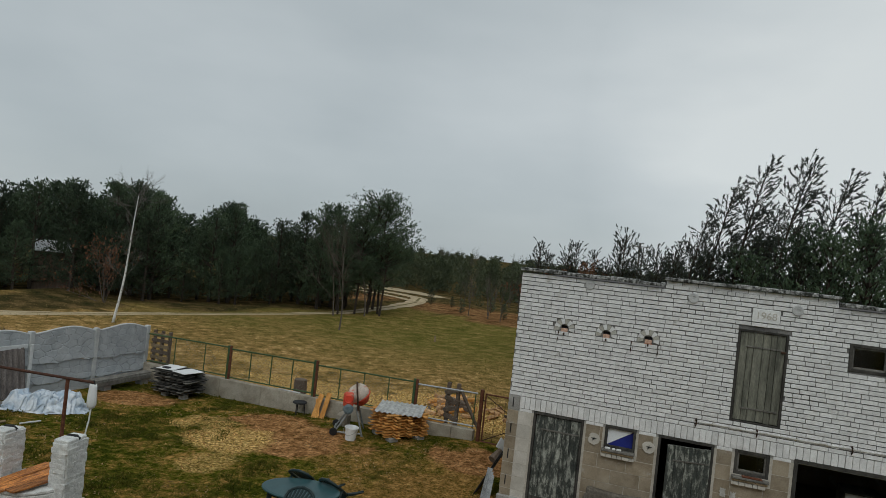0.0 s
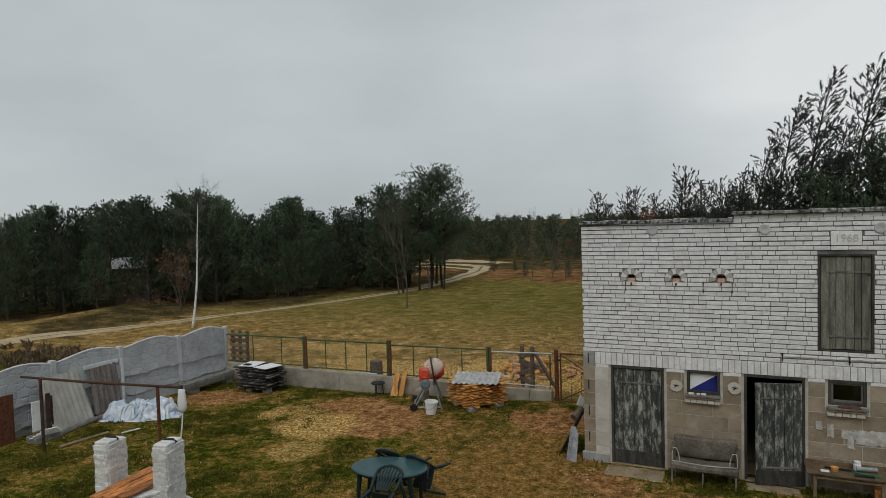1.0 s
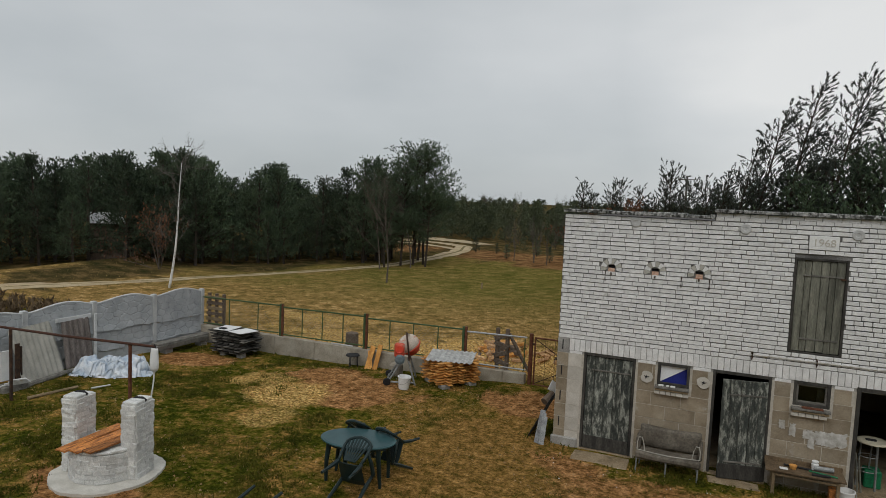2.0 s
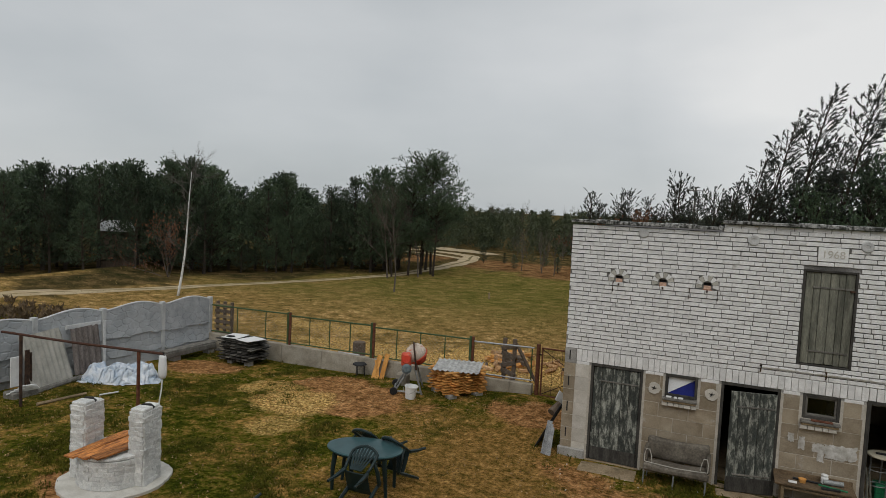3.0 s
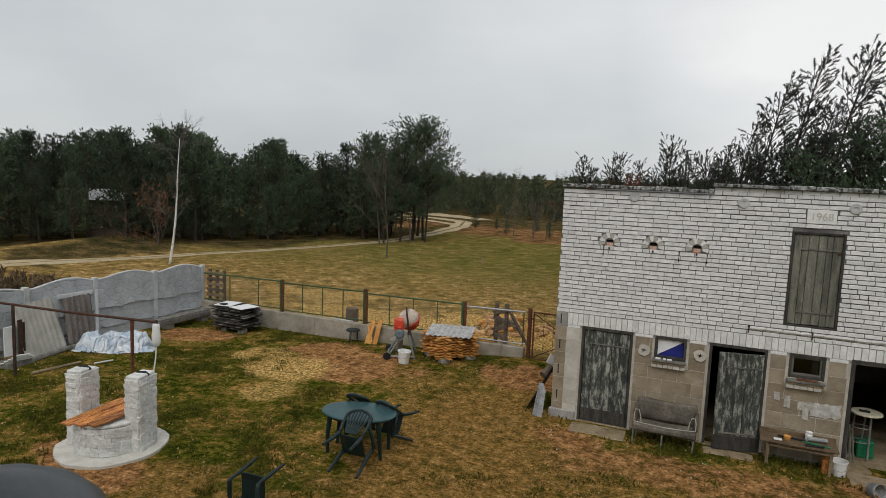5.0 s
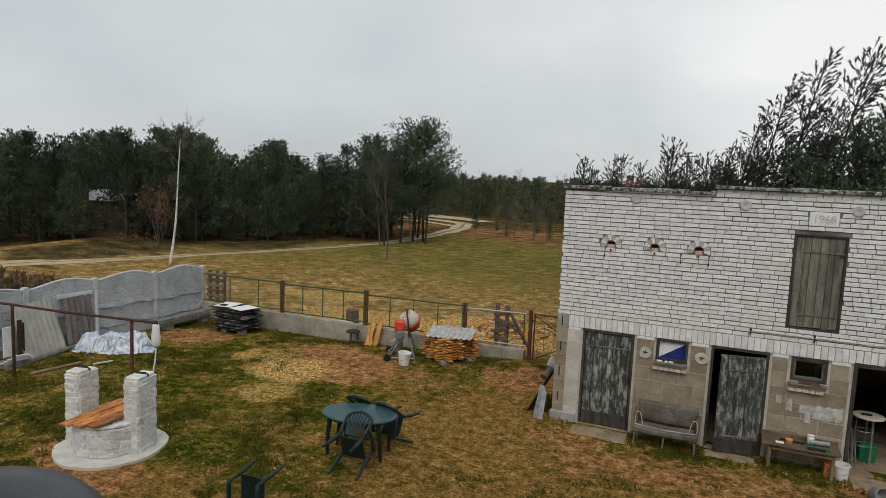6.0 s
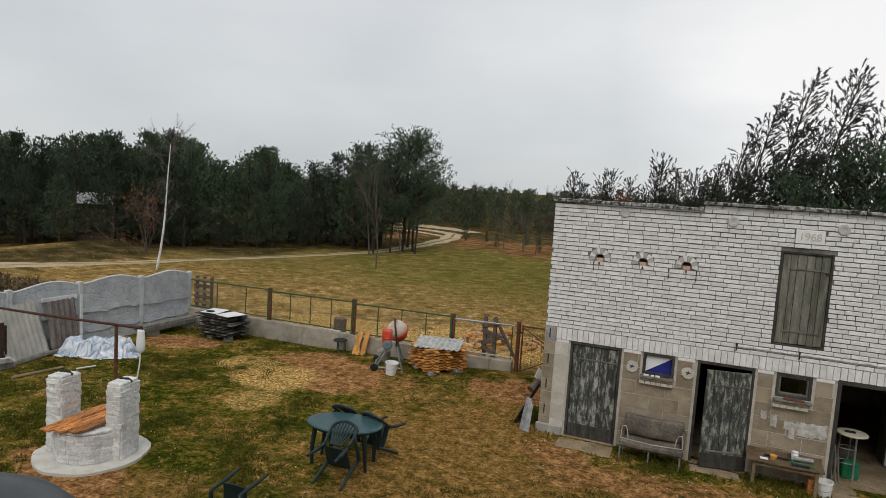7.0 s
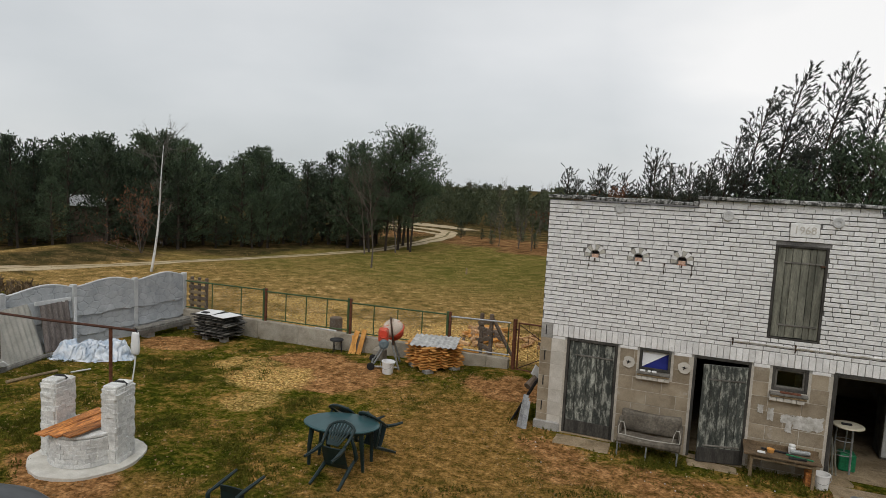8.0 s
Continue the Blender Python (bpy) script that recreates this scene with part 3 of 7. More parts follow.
def strip(name, points, widths, material, seed, label, lift_by=0.012):
    """A ragged-edged band on the ground along a smooth line."""
    pts = np.array(points, float)
    t = np.linspace(0, len(pts) - 1, len(pts) * 14)
    xs, ys, ws = (np.interp(t, range(len(pts)), c) for c in (pts[:, 0], pts[:, 1], np.array(widths, float)))
    for _ in range(10):
        xs[1:-1], ys[1:-1] = (xs[:-2] + 2 * xs[1:-1] + xs[2:]) / 4, (ys[:-2] + 2 * ys[1:-1] + ys[2:]) / 4
    dx, dy = np.gradient(xs), np.gradient(ys)
    ln = np.hypot(dx, dy)
    nx, ny = -dy / ln, dx / ln
    rows = []
    for k, s in enumerate(np.linspace(-1, 1, 7)):
        w = ws * 0.5 * (1 + (0.7 * (fractal(xs, ys, 0.9, seed + (3 if s > 0 else 9), 4) - 0.5)) * abs(s))
        rows.append((xs + nx * w * s, ys + ny * w * s))
    X, Y = np.array([r[0] for r in rows]), np.array([r[1] for r in rows])
    Z = lie(X, Y) + lift_by + 0.02 * (1 - np.linspace(-1, 1, 7)[:, None] ** 2)
    c = len(t)
    idx = np.arange(7 * c).reshape(7, c)
    fs = np.stack([idx[:-1, :-1], idx[:-1, 1:], idx[1:, 1:], idx[1:, :-1]], -1).reshape(-1, 4)[:, ::-1]
    ob = arrays(name, np.stack([X, Y, Z], -1).reshape(-1, 3), fs, material, smooth=True)
    return tagged(ob, label, "track", kind="structure")


strip("road", [(-27.1, 0.4), (-24.6, 4.9), (-23.4, 9.7), (-21.45, 15.3), (-19.5, 20.8), (-17.9, 26.3), (-17.8, 33.0), (-18.5, 40.6), (-20.3, 46.3), (-24.0, 48.6), (-30.0, 50.5)],
      [0.95, 0.95, 0.95, 0.9, 0.9, 1.0, 1.4, 1.5, 1.5, 1.4, 1.4], SAND, 3, "pale sandy two-rut farm track")
strip("grass_strip", [(-24.6, 4.9), (-23.4, 9.7), (-21.45, 15.3), (-19.5, 20.8), (-17.9, 26.3), (-17.8, 33.0), (-18.5, 40.6), (-20.3, 46.3)],
      [0.05, 0.10, 0.18, 0.24, 0.28, 0.34, 0.38, 0.30], VERGE, 33, "dry grass strip between the ruts of the track", 0.022)
strip("road", [(-18.9, 41.8), (-21.3, 43.6), (-24.6, 45.6), (-29.0, 46.4)], [0.8, 0.9, 0.9, 0.8], SAND, 13, "pale sandy side track", 0.03)
strip("road", [(-19.5, 50.5), (-24.0, 53.0), (-31.0, 56.0)], [2.2, 3.6, 2.6], SAND, 23, "bare sandy bank by the track", 0.03)

# ---- barn ----
barn = empty("barn", (0, 0, 0), "two-storey white silicate-brick barn on a concrete-block ground floor", "barn")
COURSE, RISE = 0.0767, 2.03
hatch_hole, high_hole = (3.78, 4.54, 2.26, 3.81), (5.41, 5.98, 3.36, 3.80)
door_a, door_b, gate_hole = (0.50, 1.42, -0.1, 1.80), (2.70, 3.60, -0.1, 1.80), (4.80, 7.30, -0.1, 1.83)
pane_a, pane_b = (1.80, 2.33, 1.41, 1.80), (3.92, 4.45, 1.40, 1.80)
vents = [(0.886, 3.385), (1.639, 3.385), (2.36, 3.395)]
plaque_hole = (3.955, 4.380, 3.985, 4.146)
END = 8.2


def pierced(x0, x1, z0, z1, y0, y1, holes):
    """One connected wall with openings that go through."""
    bm = bmesh.new()
    xs = sorted({x0, x1, *[min(max(v, x0), x1) for h in holes for v in h[:2]]})
    zs = sorted({z0, z1, *[min(max(v, z0), z1) for h in holes for v in h[2:]]})
    grid = {}

    def corner(i, k, y):
        if (i, k, y) not in grid:
            grid[(i, k, y)] = bm.verts.new((xs[i], y, zs[k]))
        return grid[(i, k, y)]

    def solid(i, k):
        if not (0 <= i < len(xs) - 1 and 0 <= k < len(zs) - 1):
            return False
        mx, mz = (xs[i] + xs[i + 1]) / 2, (zs[k] + zs[k + 1]) / 2
        return not any(h[0] < mx < h[1] and h[2] < mz < h[3] for h in holes)

    for i in range(len(xs) - 1):
        for k in range(len(zs) - 1):
            if not solid(i, k):
                continue
            bm.faces.new((corner(i, k, y0), corner(i + 1, k, y0), corner(i + 1, k + 1, y0), corner(i, k + 1, y0)))
            bm.faces.new((corner(i, k, y1), corner(i, k + 1, y1), corner(i + 1, k + 1, y1), corner(i + 1, k, y1)))
            for di, dk, p, q in ((-1, 0, (i, k), (i, k + 1)), (1, 0, (i + 1, k + 1), (i + 1, k)), (0, -1, (i + 1, k), (i, k)), (0, 1, (i, k + 1), (i + 1, k + 1))):
                if not solid(i + di, k + dk):
                    bm.faces.new((corner(*p, y0), corner(*q, y0), corner(*q, y1), corner(*p, y1)))
    bmesh.ops.recalc_face_normals(bm, faces=bm.faces[:])
    return bm


part("upper_wall", pierced(0.0, END, RISE, 4.33, 0.010, 0.32, [hatch_hole, high_hole, *[(x - 0.06, x + 0.06, z - 0.06, z + 0.06) for x, z in vents]]), MORTAR, barn, "dark recessed mortar behind white bricks")
part("parapet", block(2.545, 5.20, 0.010, 0.32, 4.33, 4.455), MORTAR, barn)
part("lower_wall", pierced(0.0, END, -0.3, 1.755, -0.0085, 0.34, [door_a, door_b, gate_hole, pane_a, pane_b]), PALE_MORTAR, barn, "pale mortar between tan blocks")
part("lintel_course", block(0.0, END, 0.004, 0.34, 1.755, RISE), CONCRETE, barn)
part("side_wall", block(0.004, 0.30, 0.345, 6.0, -0.3, 4.2), BLOCK_PALE, barn)
part("side_wall", block(END - 0.3, END, 0.345, 6.0, -0.3, 4.2), BLOCK_PALE, barn)
part("back_wall", block(0.30, END - 0.3, 5.7, 5.99, -0.3, 4.1), BLOCK, barn)
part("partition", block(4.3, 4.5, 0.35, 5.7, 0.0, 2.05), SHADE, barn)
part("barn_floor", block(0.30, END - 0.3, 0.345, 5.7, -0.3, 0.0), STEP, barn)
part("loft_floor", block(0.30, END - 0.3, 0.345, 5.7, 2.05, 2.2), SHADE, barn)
part("roof", block(-0.1, END + 0.1, 0.33, 6.2, 4.2, 4.28), DARK_ROOF, barn)


def coping(x0, x1, z0, z1):
    """Rough capping slabs in a row."""
    x = x0
    while x < x1 - 0.05:
        w = min(rng.uniform(0.32, 0.5), x1 - x)
        bm = block(x + 0.004, x + w - 0.004, -0.085 + rng.uniform(-0.012, 0.012), 0.36, z0 + 0.012 + rng.uniform(0, 0.006), z1 + rng.uniform(-0.012, 0.012), 0.01)
        bmesh.ops.subdivide_edges(bm, edges=bm.edges[:], cuts=2, use_grid_fill=True)
        for v in bm.verts:
            v.co += 0.007 * Vector((noise.noise(v.co * 9), noise.noise(v.co * 9 + Vector((5, 0, 0))), noise.noise(v.co * 9 + Vector((0, 7, 0)))))
        part("coping_slab", bm, COPING, barn)
        x += w


coping(-0.03, 2.545, 4.345, 4.425)
coping(2.53, 5.22, 4.457, 4.535)
coping(5.215, END + 0.03, 4.345, 4.425)

brick_meshes = {}


def brick_mesh(length, height):
    key = (round(length, 2), round(height, 3))
    if key not in brick_meshes:
        brick_meshes[key] = finish("brick", block(-key[0] / 2, key[0] / 2, -0.03, 0.03, -key[1] / 2, key[1] / 2, 0.004), BRICK)
    return brick_meshes[key]


bond = np.random.default_rng(19)
laid = []
for row in range(31):
    z = RISE + (row + 0.5) * COURSE
    spans = [(0.0, END)] if row < 30 else [(2.55, 5.2)]
    holes = []
    for a, b, lo, hi in (hatch_hole, high_hole, plaque_hole):
        if lo - 0.03 < z < hi + 0.03:
            holes.append((a, b))
    for vx, vz in vents:
        if vz - 0.085 < z < vz + 0.20:
            half = math.sqrt(max(0.0, 0.192 ** 2 - max(0.0, z - vz) ** 2)) if z > vz - 0.03 else 0.076
            if half > 0.03:
                holes.append((vx - half, vx + half))
    free = []
    for a, b in spans:
        x = a
        for h0, h1 in sorted(holes):
            if h0 > x:
                free.append((x, h0))
            x = max(x, h1)
        if x < b:
            free.append((x, b))
    for a, b in free:
        x = a - (0.124 if row % 2 else 0.0) - (0.0 if a == 0.0 else bond.uniform(0.0, 0.2)) + bond.uniform(-0.035, 0.035)
        while x < b - 0.02:
            w = (0.125 if bond.random() < 0.14 else 0.248) + bond.uniform(-0.012, 0.012)
            lo, hi = max(x, a), min(x + w, b)
            if hi - lo > 0.035:
                laid.append(((lo + hi) / 2, z + bond.uniform(-0.003, 0.003), hi - lo - bond.uniform(0.006, 0.012)))
            x += w
x = 2.56
while x < 5.18:
    w = min(0.26, 5.19 - x)
    laid.append((x + w / 2, 4.431, w - 0.012))
    x += w
laid.sort(key=lambda t: abs(t[0] - 3.9))
for x, z, w in laid[:300]:
    shared("brick", brick_mesh(w, COURSE - 0.0155), barn, pose(x, 0.018 + bond.uniform(-0.004, 0.004), z))
bm = bmesh.new()
for x, z, w in laid[300:]:
    y = 0.018 + bond.uniform(-0.004, 0.004)
    cuboid(bm, x - w / 2, x + w / 2, y - 0.03, y + 0.03, z - (COURSE - 0.0155) / 2, z + (COURSE - 0.0155) / 2)
tagged(part("brickwork", bm, BRICK_REST, barn), kind="stuff")
rng.bit_generator.advance(5057)

# upright course over the openings and a thin course under it
x = 0.215
while x < END - 0.05:
    w = 0.098 + rng.uniform(-0.004, 0.004)
    shared("upright_brick", brick_mesh(w - 0.009, 0.215), barn, pose(x + w / 2, 0.016 + rng.uniform(-0.003, 0.003), 1.915))
    x += w
for a, b in ((0.225, 0.46), (1.45, 1.76), (2.37, 2.66), (3.63, 3.88), (4.49, 4.76)):
    n_cut = max(1, round((b - a) / 0.2))
    for k in range(n_cut):
        w = (b - a) / n_cut
        shared("brick", brick_mesh(w - 0.01, 0.05), barn, pose(a + (k + 0.5) * w, 0.016, 1.775))

# big ground-floor blocks
for row in range(8):
    z0, z1 = -0.195 + row * 0.243, -0.195 + (row + 1) * 0.243
    zc = (z0 + z1) / 2
    holes = sorted((h[0] - 0.04, h[1] + 0.04) for h in (door_a, door_b, gate_hole, pane_a, pane_b) if h[2] - 0.13 < zc < h[3])
    x, free = 0.0, []
    for h0, h1 in holes:
        free.append((x, h0))
        x = h1
    free.append((x, END))
    for a, b in free:
        x = a - (0.25 if row % 2 else 0.0)
        while x < b - 0.02:
            lo, hi = max(x, a), min(x + 0.5, b)
            if a == 0.0 and lo < 0.2 < hi:
                hi = 0.21
                x = 0.21 - 0.5
            if hi - lo > 0.05:
                y = -0.012 + rng.uniform(-0.003, 0.003)
                part("wall_block", block(lo + 0.004, hi - 0.004, y, 0.03, z0 + 0.004, min(z1, 1.749) - 0.004, 0.002), BLOCK_PALE if hi < 0.52 and lo > 0.15 else BLOCK, barn)
            x = max(x + 0.5, hi)
part("corner_block", block(0.0, 0.212, -0.016, 0.03, 1.752, 2.026, 0.006), CONCRETE, barn)
# Black strips on the face imitate the shade inside the hollow blocks' slots.
for z in (1.90, 1.41, 0.93, 0.44):
    part("block_slot", block(0.085, 0.105, -0.019, 0.0, z - 0.09, z + 0.09), BLACK, barn, "black strip standing for the shaded slot of a hollow block")
part("plinth", block(-0.04, 0.46, -0.05, 0.02, -0.2, 0.16, 0.02), CONCRETE, barn)


def plank_door(name, x0, x1, z0, z1, y, planks, material, label, leaf_turn=0.0, straps=(), board=0.0, hinge="right"):
    """A leaf of upright planks with strap hinges and a bottom board."""
    hx = x1 if hinge == "right" else x0
    leaf = under(empty(name, (hx, y, z0)), barn)
    tagged(leaf, label)
    turn = Matrix.Translation((hx, y, 0)) @ Matrix.Rotation(radians(leaf_turn), 4, "Z") @ Matrix.Translation((-hx, -y, 0))
    edges = np.linspace(x0, x1, planks + 1) + np.concatenate(([0], rng.uniform(-0.02, 0.02, planks - 1), [0]))
    for a, b in zip(edges, edges[1:]):
        bm = block(a + 0.003, b - 0.003, y - 0.012 + rng.uniform(-0.004, 0.004), y + 0.02, z0 + rng.uniform(0, 0.015), z1 - rng.uniform(0, 0.012), 0.003, turn)
        part("plank", bm, material, leaf)
    for z in straps:
        part("strap_hinge", block(x0 + 0.1, x1 - 0.03, y - 0.026, y - 0.013, z - 0.014, z + 0.014, 0.003, turn @ Matrix.Translation((0, 0, 0))), GREY_BOARD, leaf, "weathered grey cross strip")
    if board:
        part("bottom_board", block(x0 + 0.005, x1 - 0.005, y - 0.03, y - 0.014, z0, z0 + board, 0.004, turn), DARK_WOOD, leaf)
    return leaf


def surround(hole, y0=-0.02, y1=0.2, w=0.045, bottom=False):
    a, b, lo, hi = hole
    part("door_post", block(a, a + w, y0, y1, max(lo, 0.0), hi, 0.004), DARK_WOOD, barn)
    part("door_post", block(b - w, b, y0, y1, max(lo, 0.0), hi, 0.004), DARK_WOOD, barn)
    part("door_head", block(a + w, b - w, y0 + 0.003, y1, hi - w, hi, 0.004), DARK_WOOD, barn)
    if bottom:
        part("door_sill", block(a + w, b - w, y0 + 0.003, y1, lo, lo + w * 0.7, 0.004), DARK_WOOD, barn)


surround(hatch_hole, -0.012, 0.15, 0.035, True)
plank_door("loft_hatch", 3.82, 4.505, 2.29, 3.775, 0.03, 6, OLD_WOOD, "weathered grey plank loft door", straps=(3.53, 2.50))
part("hatch_latch", block(4.44, 4.52, -0.02, 0.02, 3.49, 3.52, 0.004), IRON, barn)
surround(door_a)
plank_door("barn_door", 0.55, 1.37, 0.02, 1.75, 0.02, 5, OLD_PAINT, "closed plank door with flaked dark grey paint", straps=(1.50,), board=0.24)
surround(door_b)
plank_door("barn_door", 2.84, 3.555, 0.02, 1.71, -0.02, 5, OLD_PAINT, "ajar plank door with flaked dark grey paint", leaf_turn=14.0, straps=(1.46, 0.31), board=0.25)
surround(gate_hole, -0.02, 0.24, 0.06)
for h in (door_a, door_b):
    part("threshold", block(h[0] - 0.02, h[1] + 0.02, -0.05, 0.10, -0.06, 0.012, 0.01), STEP, barn)
# Added dark sheet inside the doorway, standing in for indoor shade.
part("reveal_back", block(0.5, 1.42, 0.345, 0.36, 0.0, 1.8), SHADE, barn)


def casement(hole, y, inner, label):
    a, b, lo, hi = hole
    win = tagged(under(empty("window", ((a + b) / 2, y, lo)), barn), label)
    w = 0.045
    for p in ((a, a + w, lo, hi), (b - w, b, lo, hi), (a + w, b - w, hi - w, hi), (a + w, b - w, lo, lo + w)):
        part("window_frame", block(p[0], p[1], y - 0.03, y + 0.09, p[2], p[3], 0.004), DARK_WOOD, win)
    if inner:
        v = 0.03
        a, b, lo, hi = a + w, b - w, lo + w, hi - w
        for p in ((a, a + v, lo, hi), (b - v, b, lo, hi), (a + v, b - v, hi - v, hi), (a + v, b - v, lo, lo + v)):
            part("sash", block(p[0], p[1], y, y + 0.05, p[2], p[3], 0.003), GREY_BOARD, win)
    if not inner:
        return win
    glass = part("pane", block(a + 0.03, b - 0.03, y + 0.03, y + 0.034, lo + 0.03, hi - 0.03), GLASS, win)
    glass.visible_shadow = False
    return win


win = casement(pane_a, 0.0, False, "small barn window with white and blue sheets behind the glass")
bm = bmesh.new()
for y, pts in ((0.020, ((1.85, 1.46), (2.28, 1.74), (2.28, 1.755), (1.85, 1.755))),):
    vs = [bm.verts.new((x, y, z)) for x, z in pts] + [bm.verts.new((x, y + 0.004, z)) for x, z in pts]
    bm.faces.new(vs[:4])
    bm.faces.new(vs[7:3:-1])
    for k in range(4):
        bm.faces.new((vs[k], vs[4 + k], vs[4 + (k + 1) % 4], vs[(k + 1) % 4]))
part("white_sheet", bm, WHITE_SHEET, win, "white sheet cut on the slant")
part("blue_sheet", block(1.845, 2.285, 0.030, 0.04, 1.445, 1.76), BLUE_SHEET, win, "deep blue sheet")
# Added dark sheet behind the opening, coloured as indoor shade.
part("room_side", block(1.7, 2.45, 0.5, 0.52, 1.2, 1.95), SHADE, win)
casement(pane_b, 0.02, True, "small dark barn window in a double grey frame")
casement(high_hole, 0.02, True, "small dark loft window in a grey frame")
for a, b, z, rows in ((1.77, 2.34, 1.40, 3), (3.90, 4.46, 1.385, 2)):
    sill = tagged(under(empty("window_sill", ((a + b) / 2, -0.05, z)), barn), "rough sill of boards and brick ends")
    part("sill_board", block(a, b, -0.13, 0.02, z - 0.035, z, 0.004), GREY_BOARD, sill)
    part("sill_board", block(a + 0.01, b - 0.02, -0.115, 0.02, z - 0.075, z - 0.042, 0.004), TAN_WOOD, sill)
    x = a
    while x < b - 0.05:
        w = rng.uniform(0.07, 0.12)
        part("sill_brick", block(x, min(x + w, b) - 0.006, -0.10, 0.0, z - 0.145, z - 0.082, 0.006), BLOCK_PALE, sill)
        x += w
rag = tagged(part("rusty_tin", block(4.05, 4.36, -0.12, -0.02, 1.386, 1.404, 0.006), RUST), "rust-orange strip of tin on a window sill", "tin strip")
for k, (x, w) in enumerate(((1.83, 0.09), (1.96, 0.05), (2.03, 0.08))):
    tagged(part("white_scrap", block(x, x + w, -0.11, -0.06, 1.401, 1.432, 0.008), WHITE_PLASTIC), "white plastic scrap on the window sill", "scrap", "scraps on the sill")

# arched vents
for vx, vz in vents:
    vent = tagged(under(empty("arched_vent", (vx, 0, vz)), barn), "small arched vent ringed by grey brick wedges")
    # Black plate across the opening gives the shade within the vent.
    part("vent_hole", block(vx - 0.090, vx + 0.090, 0.055, 0.065, vz - 0.078, vz + 0.095), BLACK, vent)
    for k in range(8):
        t0, t1 = (-0.30 + (math.pi + 0.60) * (k + s) / 8 for s in (0.04, 0.96))
        bm = bmesh.new()
        ring = []
        for y in (-0.016, 0.05):
            ring.append([bm.verts.new((vx + r * math.cos(t), y, vz + r * math.sin(t))) for r, t in ((0.088, t0), (0.188, t0), (0.188, t1), (0.088, t1))])
        bm.faces.new(ring[0])
        bm.faces.new(ring[1][::-1])
        for i in range(4):
            bm.faces.new((ring[0][i], ring[1][i], ring[1][(i + 1) % 4], ring[0][(i + 1) % 4]))
        bmesh.ops.recalc_face_normals(bm, faces=bm.faces[:])
        part("wedge_brick", bm, ASBESTOS if k % 2 else BRICK, vent)
    part("vent_brick", block(vx - 0.058, vx + 0.058, 0.0, 0.05, vz - 0.058, vz + 0.006, 0.006), ORANGE_BRICK, vent, "worn pinkish-orange brick closing the foot of the vent")
    part("vent_sill", block(vx - 0.072, vx + 0.072, -0.004, 0.05, vz - 0.074, vz - 0.060, 0.004), RED_CLAY, vent, "thin red tile sill")
    part("vent_spout", block(vx - 0.012, vx + 0.012, -0.05, 0.01, vz - 0.11, vz - 0.07, 0.004), IRON, vent)
for x in (0.79, 2.08, 2.53):
    part("iron_hook", tube(bmesh.new(), [(x, -0.005, 3.33), (x, -0.05, 3.30), (x, -0.05, 3.20), (x, -0.02, 3.16)], 0.009, 6), IRON, barn)

# round anchor plates, plaque, ledge, rosettes
for x, z in ((1.261, 4.238), (3.022, 4.221), (4.62, 4.217)):
    bm = bmesh.new()
    lathe(bm, [(0.088, -0.03), (0.088, 0.01), (0.075, 0.022), (0.035, 0.022), (0.03, 0.014), (0.0001, 0.014)], 20)
    bmesh.ops.transform(bm, matrix=Matrix.Translation((x, -0.012, z)) @ Matrix.Rotation(radians(90), 4, "X"), verts=bm.verts[:])
    part("anchor_plate", bm, ANCHOR, barn, "round pale grey painted anchor plate")
plaque = part("date_plaque", block(3.958, 4.377, -0.022, 0.05, 3.951, 4.175, 0.006), DATE_WHITE, barn, "white plaque with the year in relief")
font_curve = bpy.data.curves.new("year", "FONT")
font_curve.body, font_curve.size, font_curve.extrude, font_curve.align_x, font_curve.align_y = "1968", 0.165, 0.006, "CENTER", "CENTER"
carrier = new("year", font_curve)
bpy.context.view_layer.update()
year_mesh = bpy.data.meshes.new_from_object(carrier.evaluated_get(bpy.context.evaluated_depsgraph_get()))
bpy.data.objects.remove(carrier)
year_mesh.materials.append(BLOCK_PALE)
shared("year", year_mesh, plaque, pose(4.17, -0.024, 4.062, 90, 0, 0))
part("ledge", block(3.30, END, -0.030, 0.02, 2.128, 2.152, 0.006), PLASTER, barn, "thin concrete ledge")
for x in (3.27, 4.21, 5.58):
    part("ledge_bracket", tube(bmesh.new(), [(x, 0.0, 2.19), (x, -0.045, 2.17), (x + 0.005, -0.05, 2.12), (x, -0.02, 2.06)], [0.012, 0.016, 0.014, 0.008], 6), IRON, barn)
for x, z in ((1.62, 1.515), (2.56, 1.55)):
    bm = bmesh.new()
    rim = [bm.verts.new((x + (0.105 + 0.03 * noise.noise(Vector((math.cos(t) * 2, math.sin(t) * 2, x * 7)))) * math.cos(t), -0.018, z + (0.10 + 0.03 * noise.noise(Vector((math.cos(t) * 2, 3, math.sin(t) * 2 + x)))) * math.sin(t))) for t in np.linspace(0, 2 * math.pi, 18, endpoint=False)]
    top = bm.faces.new(rim[::-1])
    ex = bmesh.ops.extrude_face_region(bm, geom=[top])
    bmesh.ops.translate(bm, vec=(0, -0.012, 0), verts=[v for v in ex["geom"] if isinstance(v, bmesh.types.BMVert)])
    bmesh.ops.recalc_face_normals(bm, faces=bm.faces[:])
    spot = part("mortar_patch", bm, BLOCK_PALE, barn, "cracked round patch of pale mortar")
    for a in (0.3, 1.5, 2.7, 4.2):
        part("crack", rod([(x, -0.032, z), (x + 0.05 * math.cos(a), -0.033, z + 0.04 * math.sin(a))], [0.012, 0.004], 5), BLACK, spot)
